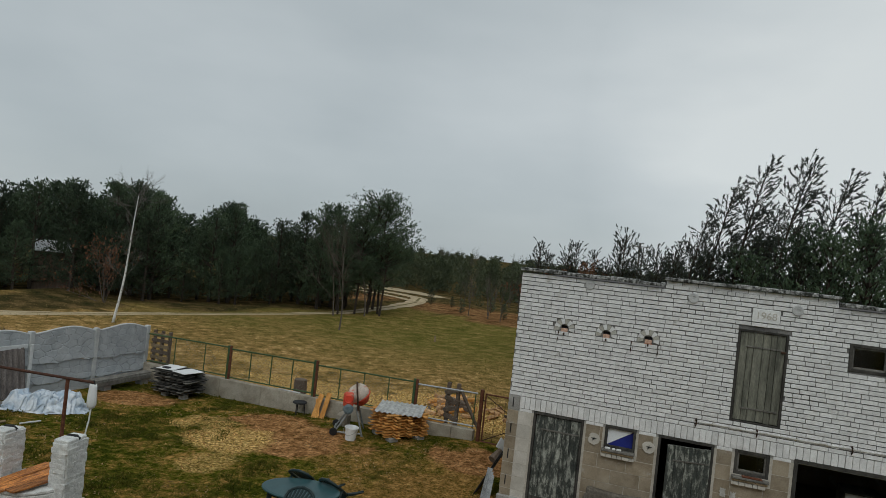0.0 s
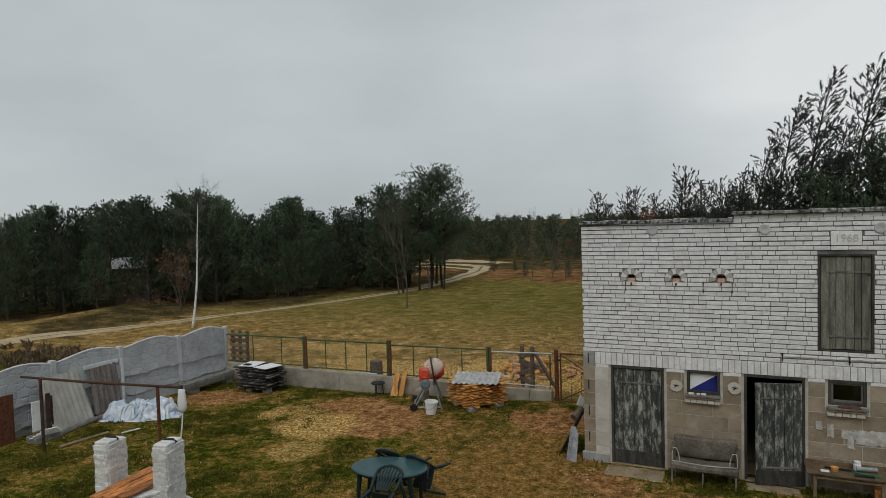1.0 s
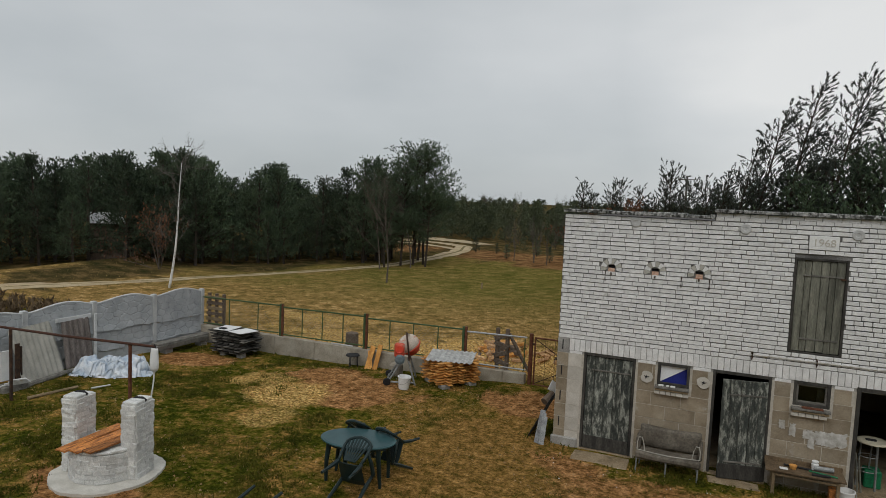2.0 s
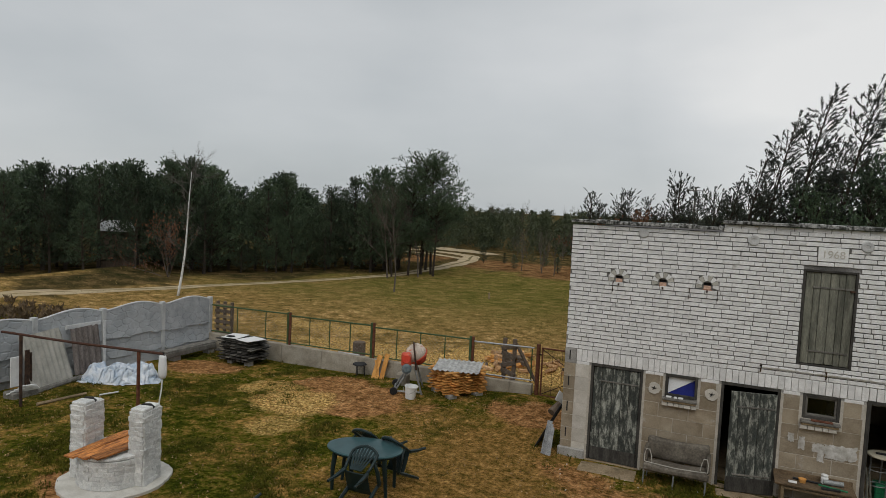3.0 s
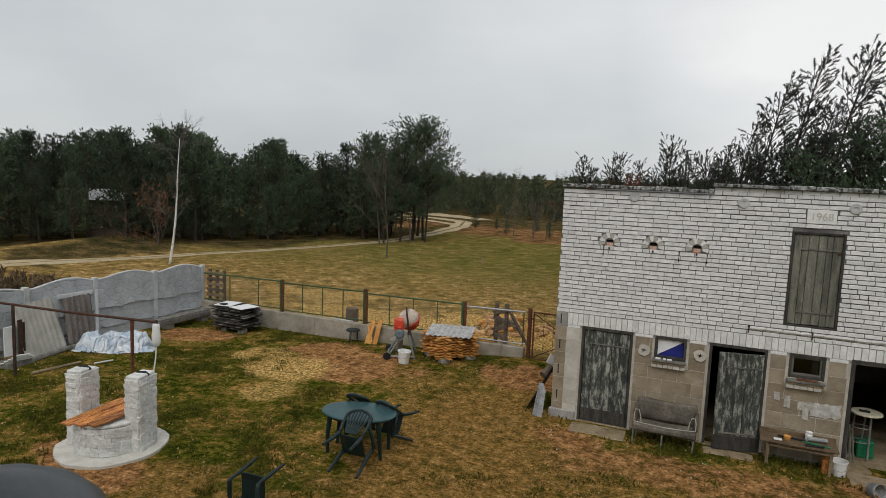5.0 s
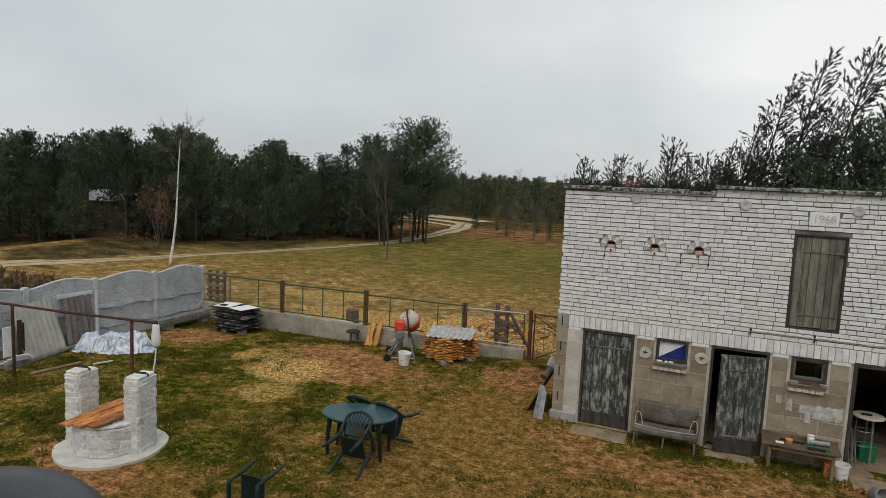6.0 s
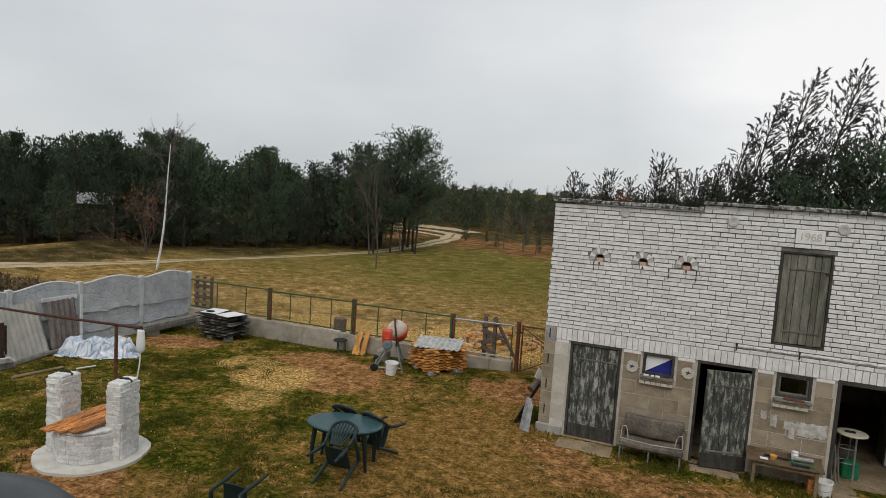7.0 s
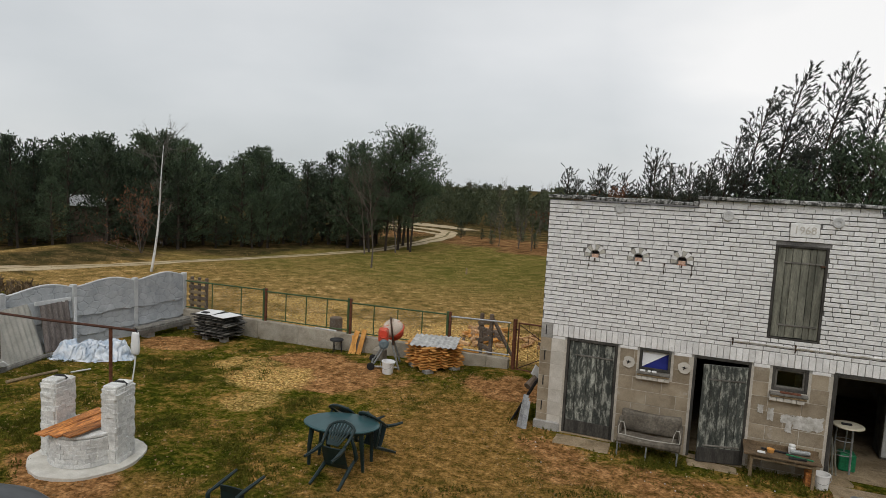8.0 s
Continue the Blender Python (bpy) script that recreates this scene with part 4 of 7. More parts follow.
for k, (x0, z0, w, h) in enumerate(((4.10, 0.86, 0.24, 0.15), (4.27, 0.79, 0.30, 0.24), (4.50, 0.80, 0.24, 0.25), (4.18, 0.72, 0.10, 0.16), (3.90, 0.88, 0.10, 0.22), (3.74, 0.98, 0.10, 0.14))):
    bm = bmesh.new()
    m_pts = []
    for t in np.linspace(0, 2 * math.pi, 48, endpoint=False):
        c, s = math.cos(t), math.sin(t)
        r = 1 / max(abs(c), abs(s)) * (0.90 + 0.20 * noise.noise(Vector((c * 2, s * 2, x0 * 5))) + 0.22 * noise.noise(Vector((c * 6, s * 6, x0 * 9))))
        m_pts.append(bm.verts.new((x0 + w / 2 + w / 2 * c * r, -0.0175 - 0.0016 * k, z0 + h / 2 + h / 2 * s * r)))
    top = bm.faces.new(m_pts[::-1])
    ex = bmesh.ops.extrude_face_region(bm, geom=[top])
    bmesh.ops.translate(bm, vec=(0, 0.008, 0), verts=[v for v in ex["geom"] if isinstance(v, bmesh.types.BMVert)])
    bmesh.ops.recalc_face_normals(bm, faces=bm.faces[:])
    part("lime_patch", bm, PLASTER, barn, "flaking patch of white lime wash")

# slabs in front of the doors
for x0, x1, y0, y1 in ((0.45, 1.45, -0.62, -0.12), (2.72, 3.52, -0.42, -0.12), (4.85, 6.9, -0.62, -0.05)):
    bm = block(x0, x1, y0, y1, -0.12, 0.004, 0.02)
    bmesh.ops.subdivide_edges(bm, edges=bm.edges[:], cuts=3, use_grid_fill=True)
    for v in bm.verts:
        v.co += 0.025 * Vector((noise.noise(v.co * 4), noise.noise(v.co * 4 + Vector((9, 0, 0))), 0.2 * noise.noise(v.co * 3)))
    tagged(part("doorstep_slab", bm, STEP), "worn concrete slab before a barn opening", "slab", kind="structure")


# ---- wire and tube fence on a low concrete wall ----
FY = 3.2
fence = empty("yard_fence", (-6.0, FY, ground_z(-6, FY)), "green and rusty steel mesh fence on a low concrete wall", "fence")
x = -11.72
while x < -1.56:
    w = min(1.38, -1.50 - x)
    bm = block(x + 0.003, x + w - 0.003, FY - 0.09, FY + 0.09, -0.4, 0.345, 0.012)
    bmesh.ops.subdivide_edges(bm, edges=bm.edges[:], cuts=2, use_grid_fill=True)
    for v in bm.verts:
        v.co += 0.006 * Vector((0, noise.noise(v.co * 5), noise.noise(v.co * 5 + Vector((3, 0, 0)))))
    part("wall_segment", bm, WALL_CONCRETE, fence)
    x += w
for x, top in ((-8.78, 1.28), (-6.0, 1.31), (-3.12, 1.31)):
    for dx in (-0.035, 0.035):
        part("fence_post", block(x + dx - 0.028, x + dx + 0.028, FY - 0.03, FY + 0.03, 0.3, top, 0.004), RUST if dx > 0 else GREEN_STEEL, fence)
rails = [(-11.70, -8.82), (-8.74, -6.04), (-5.96, -3.16), (-3.08, -1.50)]
for k, (a, b) in enumerate(rails):
    part("top_rail", rod([(a, FY, 1.19), (b, FY, 1.23)], 0.022, 6), GALV if k == 3 else GREEN_STEEL, fence)
    part("bottom_rail", rod([(a, FY, 0.40), (b, FY, 0.43)], 0.018, 6), GREEN_STEEL if k < 3 else GALV, fence)
    for f in ((0.35, 0.72) if k == 0 else (0.25, 0.5, 0.75) if k < 3 else (0.0, 0.97)):
        px = a + (b - a) * f
        part("fence_bar", rod([(px, FY, 0.40), (px, FY, 1.20)], 0.015, 6), GREEN_STEEL, fence)
    bm = bmesh.new()
    n_wire = int((b - a) / 0.1)
    for j in range(n_wire):
        for sgn in (1, -1):
            px = a + (j + 0.5) * (b - a) / n_wire
            qx = min(max(px + sgn * 0.74, a), b)
            rise = 0.76 * abs(qx - px) / 0.74
            tube(bm, [(px, FY + 0.01, 0.42), (qx, FY + 0.01, 0.42 + rise)], 0.0016, 3, False)
    tagged(part("wire_mesh", bm, GREY_METAL, fence), kind="stuff")
tagged(fence.children[0], "low weathered concrete wall segment")

gate = empty("yard_gate", (-1.39, FY, 0.05), "rusty steel garden gate beside the barn corner", "gate")
part("gate_post", rod([(-1.39, FY, -0.1), (-1.39, FY, 1.34)], 0.05, 10), RUST, gate, "thick red-brown steel post")
for z in (1.25, 0.10):
    part("gate_rail", rod([(-1.31, FY, z), (-0.03, FY + 0.02, z)], 0.022, 6), RUST, gate)
for x in (-1.29, -0.05):
    part("gate_upright", rod([(x, FY, 0.10), (x, FY, 1.25)], 0.02, 6), RUST, gate)
part("gate_brace", rod([(-1.28, FY, 0.13), (-0.06, FY, 0.78)], 0.012, 6), IRON, gate)
part("gate_brace", rod([(-1.28, FY, 1.22), (-0.5, FY, 0.75)], 0.010, 6), IRON, gate)
for k in range(5):
    part("gate_wire", rod([(-1.28 + 0.24 * k, FY, 0.12), (-1.28 + 0.24 * k, FY, 1.24)], 0.004, 4), IRON, gate)
part("hinge", rod([(-1.39, FY - 0.02, 1.10), (-1.30, FY - 0.02, 1.10)], 0.02, 6), IRON, gate)

# pallet standing in the fence corner
pallet = empty("wooden_pallet", (-11.4, 3.36, -0.2), "brown wooden pallet standing on edge in the fence corner", "pallet")
for k in range(6):
    z = 0.30 + 0.165 * k
    part("slat", block(-11.70, -11.05, 3.32, 3.345, z, z + 0.10, 0.004), TAN_WOOD if k % 2 else BROWN_BOARD, pallet)
for x in (-11.68, -11.40, -11.12):
    part("bearer", block(x, x + 0.07, 3.35, 3.44, -0.25, 1.30, 0.006), BROWN_BOARD, pallet)

# ---- precast concrete fence ----
wall_posts = [(-11.80, 3.21, 1.43), (-11.80, 1.40, 1.48), (-11.80, -0.485, 1.526), (-11.80, -2.27, 1.53), (-11.80, -4.15, 1.45)]
concrete_fence = empty("precast_fence", (-11.45, -0.5, -0.15), "grey precast concrete fence with stone-pattern panels and wavy tops", "fence")
for x, y, top in wall_posts:
    bm = block(x - 0.065, x + 0.065, y - 0.065, y + 0.065, -0.5, top, 0.012)
    part("fence_post", bm, POST_GREY, concrete_fence)


def relief(u, v, seed):
    """1 on the faces of irregular flat stones, 0 in the joints between them."""
    best, second = np.full(u.shape, 9.0), np.full(u.shape, 9.0)
    cx, cy = np.floor(u / 0.31), np.floor(v / 0.17)
    for i in (-1, 0, 1):
        for j in (-1, 0, 1):
            a, b = cx + i, cy + j
            jx = np.sin(a * 12.9898 + b * 78.233 + seed) * 43758.5453
            jy = np.sin(a * 39.346 + b * 11.135 + seed) * 24634.6345
            px, py = (a + 0.15 + 0.7 * (jx - np.floor(jx)) + 0.5 * (b % 2)) * 0.31, (b + 0.2 + 0.6 * (jy - np.floor(jy))) * 0.17
            d = np.hypot(u - px, (v - py) * 1.7)
            second = np.where(d < best, best, np.minimum(second, d))
            best = np.minimum(best, d)
    return np.clip((second - best) / 0.030, 0, 1)


def precast_panel(p, q, seed):
    """Three stacked slabs with stones in relief; the topmost has a wavy, capped edge."""
    (ax, ay, az), (bx, by, bz) = p, q
    length = math.hypot(bx - ax, by - ay) - 0.10
    tx, ty = (bx - ax) / (length + 0.10), (by - ay) / (length + 0.10)
    nx, ny = -ty, tx
    if nx < 0:
        nx, ny = -nx, -ny
    for slab in range(3):
        cols, rows = 110, 34
        s = np.linspace(0, 1, cols)
        base = -0.32 + (az + bz) / 2 - 1.48
        low = base + slab * 0.50 + (0.022 * np.sin(s * 11 + seed + slab) + 0.012 * np.sin(s * 25 + seed)) * (slab > 0)
        wave = (az - 0.06) * (1 - s) + (bz - 0.06) * s + 0.13 * np.sin(np.pi * np.clip(s * 1.05, 0, 1) ** 0.85) ** 1.3
        high = base + (slab + 1) * 0.50 - 0.008 + 0.022 * np.sin(s * 11 + seed + slab + 1) + 0.012 * np.sin(s * 25 + seed) if slab < 2 else wave
        S, R = np.meshgrid(s, np.linspace(0, 1, rows))
        Z = low[None] * (1 - R) + (high[None] if hasattr(high, "shape") else high) * R
        depth = 0.020 + 0.016 * relief(S * length, Z, seed * 3.1) + 0.038 * (1 - R) ** 3 * (slab > 0)
        X = ax + tx * (0.05 + S * length) + nx * depth
        Y = ay + ty * (0.05 + S * length) + ny * depth
        front = np.stack([X, Y, Z], -1).reshape(-1, 3)
        back = np.stack([X - nx * (depth + 0.03), Y - ny * (depth + 0.03), Z], -1).reshape(-1, 3)
        i = np.arange(rows * cols).reshape(rows, cols)
        f = np.stack([i[:-1, :-1], i[:-1, 1:], i[1:, 1:], i[1:, :-1]], -1).reshape(-1, 4)
        n_v = rows * cols
        rim = np.concatenate([i[0, :], i[1:, -1], i[-1, -2::-1], i[-2:0:-1, 0]])
        sides = np.stack([rim, np.roll(rim, -1), np.roll(rim, -1) + n_v, rim + n_v], -1)
        ob = arrays("fence_slab", np.concatenate([front, back]), np.concatenate([f, f[:, ::-1] + n_v, sides]), PREFAB, concrete_fence)
        if slab == 2:
            pts = [(ax + tx * (0.05 + u * length) + nx * 0.02, ay + ty * (0.05 + u * length) + ny * 0.02, float(w)) for u, w in zip(s[::3], wave[::3])]
            part("fence_cap", rod(pts, 0.022, 6), PREFAB_CAP, concrete_fence)


for k, (p, q) in enumerate(zip(wall_posts, wall_posts[1:])):
    precast_panel(p, q, k + 1)

# low bench of planks on blocks at the foot of that fence
bench_low = empty("plank_bench", (-11.4, 2.0, -0.2), "long grey plank bench resting on concrete blocks", "bench")
part("seat_plank", block(-11.56, -11.26, 1.10, 3.0, 0.12, 0.17, 0.008), GREY_BOARD, bench_low)
part("front_plank", block(-11.24, -11.20, 1.0, 2.9, 0.0, 0.13, 0.006), GREY_BOARD, bench_low)
for y in (1.35, 2.65):
    part("support_block", block(-11.5, -11.26, y, y + 0.25, -0.3, 0.118, 0.01), CONCRETE, bench_low)


def corrugated(name, length, width, waves, amp, material, thickness=0.008):
    """A corrugated sheet; the waves run along its length (local z)."""
    cols = waves * 8 + 1
    u = np.linspace(0, 1, cols)
    prof = amp * np.cos(u * waves * 2 * np.pi)
    verts, nrow = [], 6
    for side in (0, thickness):
        for r in range(nrow):
            for k in range(cols):
                verts.append(((u[k] - 0.5) * width, prof[k] + side + 0.0025 * math.sin(r * 1.7 + k * 0.05), length * r / (nrow - 1)))
    i = np.arange(nrow * cols).reshape(nrow, cols)
    f = np.stack([i[:-1, :-1], i[:-1, 1:], i[1:, 1:], i[1:, :-1]], -1).reshape(-1, 4)
    n_v = nrow * cols
    rim = np.concatenate([i[0, :], i[1:, -1], i[-1, -2::-1], i[-2:0:-1, 0]])
    sides = np.stack([rim, np.roll(rim, -1), np.roll(rim, -1) + n_v, rim + n_v], -1)
    return arrays(name, np.array(verts), np.concatenate([f, f[:, ::-1] + n_v, sides]), material)


# sheets leaning on the precast fence
sheet = corrugated("corrugated_sheet", 1.24, 1.30, 8, 0.012, ASBESTOS)
sheet.matrix_basis = Matrix.Translation((-11.25, -2.14, 0.03)) @ Matrix.Rotation(radians(108), 4, "Z") @ Matrix.Rotation(radians(-17), 4, "X")
tagged(sheet, "pale corrugated sheet leaning on the precast fence", "sheet")
sheet = corrugated("corrugated_sheet", 1.12, 0.88, 5, 0.022, BROWN_SHEET)
sheet.matrix_basis = Matrix.Translation((-11.50, -1.05, 0.06)) @ Matrix.Rotation(radians(101), 4, "Z") @ Matrix.Rotation(radians(-8), 4, "X")
tagged(sheet, "brown weathered corrugated panel leaning on the fence", "sheet")
tagged(part("white_strip", block(-11.64, -11.61, -0.60, -0.53, -0.05, 1.24, 0.004), PREFAB_CAP), "white upright board beside the brown panel", "board")
tagged(part("white_strip", block(-11.74, -11.71, -1.55, -0.61, 1.14, 1.24, 0.004), PREFAB_CAP), "white cross board over the brown panel", "board")
tagged(part("log_edging", rod([(-10.95, -3.0, 0.03), (-11.3, -1.6, 0.02), (-11.4, -0.7, 0.0)], [0.07, 0.065, 0.055], 8), GREY_BOARD), "grey log edging along the fence", "log")
tagged(part("thin_pole", rod([(-10.2, -3.25, 0.03), (-10.1, -2.2, 0.02)], [0.035, 0.03], 6), TAN_WOOD), "long thin wooden pole lying in the grass", "pole")
tagged(part("white_lath", rod([(-9.75, -2.15, 0.03), (-9.65, -1.75, 0.02)], 0.02, 5), PREFAB_CAP), "short pale lath lying in the grass", "lath")
tagged(part("rusty_plate", block(-11.55, -11.51, -3.75, -3.35, -0.05, 1.05, 0.004), RUST), "red-brown rusty plate standing by the fence", "plate")
cabinet = empty("scrap_cabinet", (-11.1, -3.1, 0.0), "white panel and scrap metal heaped by the fence", "scrap")
part("white_panel", block(-11.20, -11.17, -3.18, -2.94, 0.20, 0.85, 0.006), WHITE_PLASTIC, cabinet)
part("iron_strip", block(-11.12, -11.09, -2.92, -2.82, -0.05, 0.98, 0.004), IRON, cabinet)
part("iron_strip", block(-11.16, -11.13, -2.78, -2.74, -0.05, 0.90, 0.004), IRON, cabinet)
for k in range(5):
    part("white_pipe", rod([(-11.05 + 0.05 * k, -3.35 + 0.05 * k, 0.12 + 0.04 * k), (-10.85 + 0.02 * k, -2.75 - 0.04 * k, 0.16 + 0.03 * k)], 0.016, 6), WHITE_PLASTIC, cabinet)
part("scrap_base", block(-11.25, -10.9, -3.3, -2.75, -0.08, 0.14, 0.02), GREY_BOARD, cabinet)

# crumpled tarpaulin
tu = np.linspace(-1, 1, 120)
TU, TV = np.meshgrid(tu, tu)
rr = np.sqrt(TU ** 2 + TV ** 2)
edge = 1 + 0.35 * (fractal(TU * 2 + 9, TV * 2 + 4, 1.2, 51) - 0.5)
warp = 1.4 * (fractal(TU * 1.5 + 2, TV * 1.5 + 7, 1.0, 55, 2) - 0.5)
fold = np.clip(np.abs(fractal(TU * 1.3 + warp + 3, TV * 1.1 - warp + 5, 2.1, 61, 2) - 0.5) * 5, 0, 1) ** 0.6
fold2 = np.clip(np.abs(fractal(TU * 2.6 + 2 * warp + 13, TV * 1.9 - 2 * warp + 15, 2.9, 71, 2) - 0.5) * 5, 0, 1) ** 0.6
lump = fractal(TU * 1.5 + 30, TV * 1.2 + 8, 1.6, 77, 2)
hump = step01((1.0 - rr * edge) / 0.34)
TZ = 0.015 + hump * np.clip(-0.02 + 0.20 * lump + 0.17 * fold + 0.13 * fold2, 0.02, 0.46)
ca, sa = math.cos(radians(29)), math.sin(radians(29))
TX = -10.65 + (TU * 1.0) * ca - (TV * 0.50) * sa + 0.09 * (fold2 - 0.4)
TY = -0.98 + (TU * 1.0) * sa + (TV * 0.50) * ca + 0.08 * (fold - 0.4)
keep = (rr * edge < 1.02)
ti = np.arange(120 * 120).reshape(120, 120)
tf = np.stack([ti[:-1, :-1], ti[:-1, 1:], ti[1:, 1:], ti[1:, :-1]], -1).reshape(-1, 4)
tf = tf[keep.reshape(-1)[tf].all(1)]
tarp = arrays("tarpaulin", np.stack([TX, TY, TZ + lie(TX, TY)], -1).reshape(-1, 3), tf, TARP, smooth=True)
tarp.modifiers.new("thickness", "SOLIDIFY").thickness = 0.006
tagged(tarp, "crumpled pale blue and white tarpaulin heap on the grass", "tarpaulin")

# pipe rack with a hanging canister
rack = empty("pipe_rack", (-8.9, -3.3, 0.0), "red-brown rusted pipe rack over the grass", "pipe rack")
part("cross_pipe", rod([(-10.95, -3.50, 1.50), (-9.0, -3.30, 1.49), (-6.92, -3.01, 1.50)], 0.026, 8), DARK_RUST, rack)
part("upright_pipe", rod([(-7.49, -3.08, -0.1), (-7.49, -3.08, 1.48)], 0.032, 8), RUST, rack)
part("upright_pipe", rod([(-10.40, -3.46, -0.1), (-10.40, -3.46, 1.48)], 0.032, 8), IRON, rack)
can = empty("white_canister", (-6.96, -3.02, 1.02), "white plastic canister hanging upside down with a hose", "canister")
bm = lathe(bmesh.new(), [(0.02, 0.0), (0.07, 0.03), (0.092, 0.09), (0.092, 0.22), (0.080, 0.34), (0.075, 0.42), (0.06, 0.45)], 16, (-6.93, -3.02, 1.02), 0.75)
part("canister_body", bm, WHITE_PLASTIC, can, smooth=True)
part("hose", rod([(-6.93, -3.02, 1.03), (-6.94, -3.03, 0.80), (-7.00, -3.04, 0.45), (-7.01, -3.02, -0.04)], 0.014, 6), WHITE_PLASTIC, can, "thin white hose")
part("tie_wire", rod([(-6.98, -3.02, 1.45), (-6.93, -3.02, 1.54), (-6.88, -3.02, 1.45)], 0.012, 5), BLACK, can)

# ---- well ----
WX, WY = -5.85, -4.90
well = empty("well", (WX, WY, 0.0), "round well of pale split stone with two pillars", "well")
bm = bmesh.new()
rim = []
for k in range(96):
    t = 2 * math.pi * k / 96
    r = 0.82 + 0.03 * noise.noise(Vector((math.cos(t) * 2, math.sin(t) * 2, 1.3))) + 0.022 * noise.noise(Vector((math.cos(t) * 7, math.sin(t) * 7, 4.3)))
    rim.append((WX + r * math.cos(t), WY + r * math.sin(t)))
lo = [bm.verts.new((x, y, -0.15)) for x, y in rim]
hi = [bm.verts.new((x, y, 0.045)) for x, y in rim]
for k in range(96):
    bm.faces.new((lo[k], lo[(k + 1) % 96], hi[(k + 1) % 96], hi[k]))
bm.faces.new(hi)
part("pad", bm, PAD, well, "pale cement apron round the well")
bm = bmesh.new()
prof = [(0.492, 0.04), (0.492, 0.50), (0.36, 0.50), (0.36, 0.04)]
rings = [[bm.verts.new((WX + r * math.cos(2 * math.pi * k / 40), WY + r * math.sin(2 * math.pi * k / 40), z)) for k in range(40)] for r, z in prof]
for a, b in zip(rings, rings[1:] + rings[:1]):
    for k in range(40):
        bm.faces.new((a[k], a[(k + 1) % 40], b[(k + 1) % 40], b[k]))
part("ring_core", bm, STONE, well)


def rough_stone(w, h, d, seed):
    bm = block(-w / 2, w / 2, -d / 2, d / 2, -h / 2, h / 2, 0.006)
    for v in bm.verts:
        p = v.co * 13 + Vector((seed * 3.7, seed * 1.3, seed))
        v.co += Vector((0.008 * noise.noise(p), 0.016 * noise.noise(p + Vector((5, 0, 0))), 0.012 * noise.noise(p + Vector((0, 5, 0)))))
    return finish("stone", bm, STONE)


stone_kinds = {w: [rough_stone(w, 0.077, 0.06, k + w * 50) for k in range(4)] for w in (0.10, 0.14, 0.18, 0.22)}


def stone_row(place, length, z, parent, phase):
    """Lays stones along a line; place(s) gives the pose at s metres."""
    s = 0.0
    while s < length - 0.03:
        w = (0.14, 0.22, 0.10, 0.18)[int(rng.integers(4))]
        if s + w > length:
            w = 0.10 if length - s < 0.13 else 0.14
        m = place(min(s + w / 2, length - 0.04)) @ Matrix.Translation((0, rng.uniform(-0.006, 0.004), 0))
        shared("stone", stone_kinds[w][int(rng.integers(4))], parent, m)
        s += w - 0.006


for row in range(6):
    z = 0.05 + 0.035 + row * 0.072
    turn0 = rng.uniform(0, 1)
    stone_row(lambda s: Matrix.Translation((WX, WY, z)) @ Matrix.Rotation(turn0 + s / 0.505, 4, "Z") @ Matrix.Translation((0.495, 0, 0)) @ Matrix.Rotation(radians(90), 4, "Z"), 2 * math.pi * 0.505, z, well, row)
for k in range(26):
    t = 2 * math.pi * k / 26
    part("rim_stone", block(-0.065, 0.065, -0.09, 0.09, -0.012, 0.022 + rng.uniform(0, 0.012), 0.01, Matrix.Translation((WX + 0.435 * math.cos(t), WY + 0.435 * math.sin(t), 0.505)) @ Matrix.Rotation(t + math.pi / 2, 4, "Z")), STONE, well)


def pillar(cx, cy, turn, top, broken):
    base = Matrix.Translation((cx, cy, 0)) @ Matrix.Rotation(radians(turn), 4, "Z")
    post = under(empty("pillar", (cx, cy, 0.04)), well)
    tagged(post, "pillar faced with split stone")
    part("pillar_core", block(-0.09, 0.09, -0.175, 0.175, 0.0, top - 0.03, 0.0, base), CONCRETE, post)
    rows = int((top - 0.05) / 0.071)
    for r in range(rows):
        z = 0.05 + 0.035 + r * 0.071
        for side, (ln, off, ang) in enumerate(((0.24, -0.19, 0), (0.24, 0.19, 180), (0.40, 0.105, 90), (0.40, -0.105, -90))):
            stone_row(lambda s, ln=ln, off=off, ang=ang, z=z: base @ Matrix.Rotation(radians(ang), 4, "Z") @ Matrix.Translation((s - ln / 2, -abs(off), z)), ln, z, post, r)
    part("cap_stone", block(-0.12, 0.12, -0.205, 0.02, top - 0.035, top + 0.03, 0.014, base), STONE, post, "pale cap stone")
    part("cap_stone", block(-0.115, 0.115, 0.03, 0.20, top - 0.035, top + (0.0 if broken else 0.025), 0.014, base), STONE, post, "pale cap stone")
    part("iron_saddle", rod([base @ Vector((-0.11, 0.02, top + 0.0)), base @ Vector((-0.05, 0.02, top + 0.035)), base @ Vector((0.06, 0.03, top + 0.04)), base @ Vector((0.12, 0.03, top + 0.0))], 0.022, 6), BLACK, post)


pillar(-6.36, -5.00, 13, 1.21, True)
pillar(-5.37, -4.76, 13, 1.21, False)
for k in range(3):
    m = Matrix.Translation((-6.13 + 0.205 * k, -5.56 + 0.06 * k, 0.555 + 0.012 * k)) @ Matrix.Rotation(radians(3 - 4 * k), 4, "Z") @ Matrix.Rotation(radians(2.0), 4, "X") @ Matrix.Rotation(radians(rng.uniform(-4, 4)), 4, "Y")
    tagged(part("lid_plank", block(0, 0.19, 0, 1.12 - 0.05 * k, -0.014, 0.014, 0.004, m), RED_WOOD), "red-brown plank laid over the well", "plank", "planks covering the well")


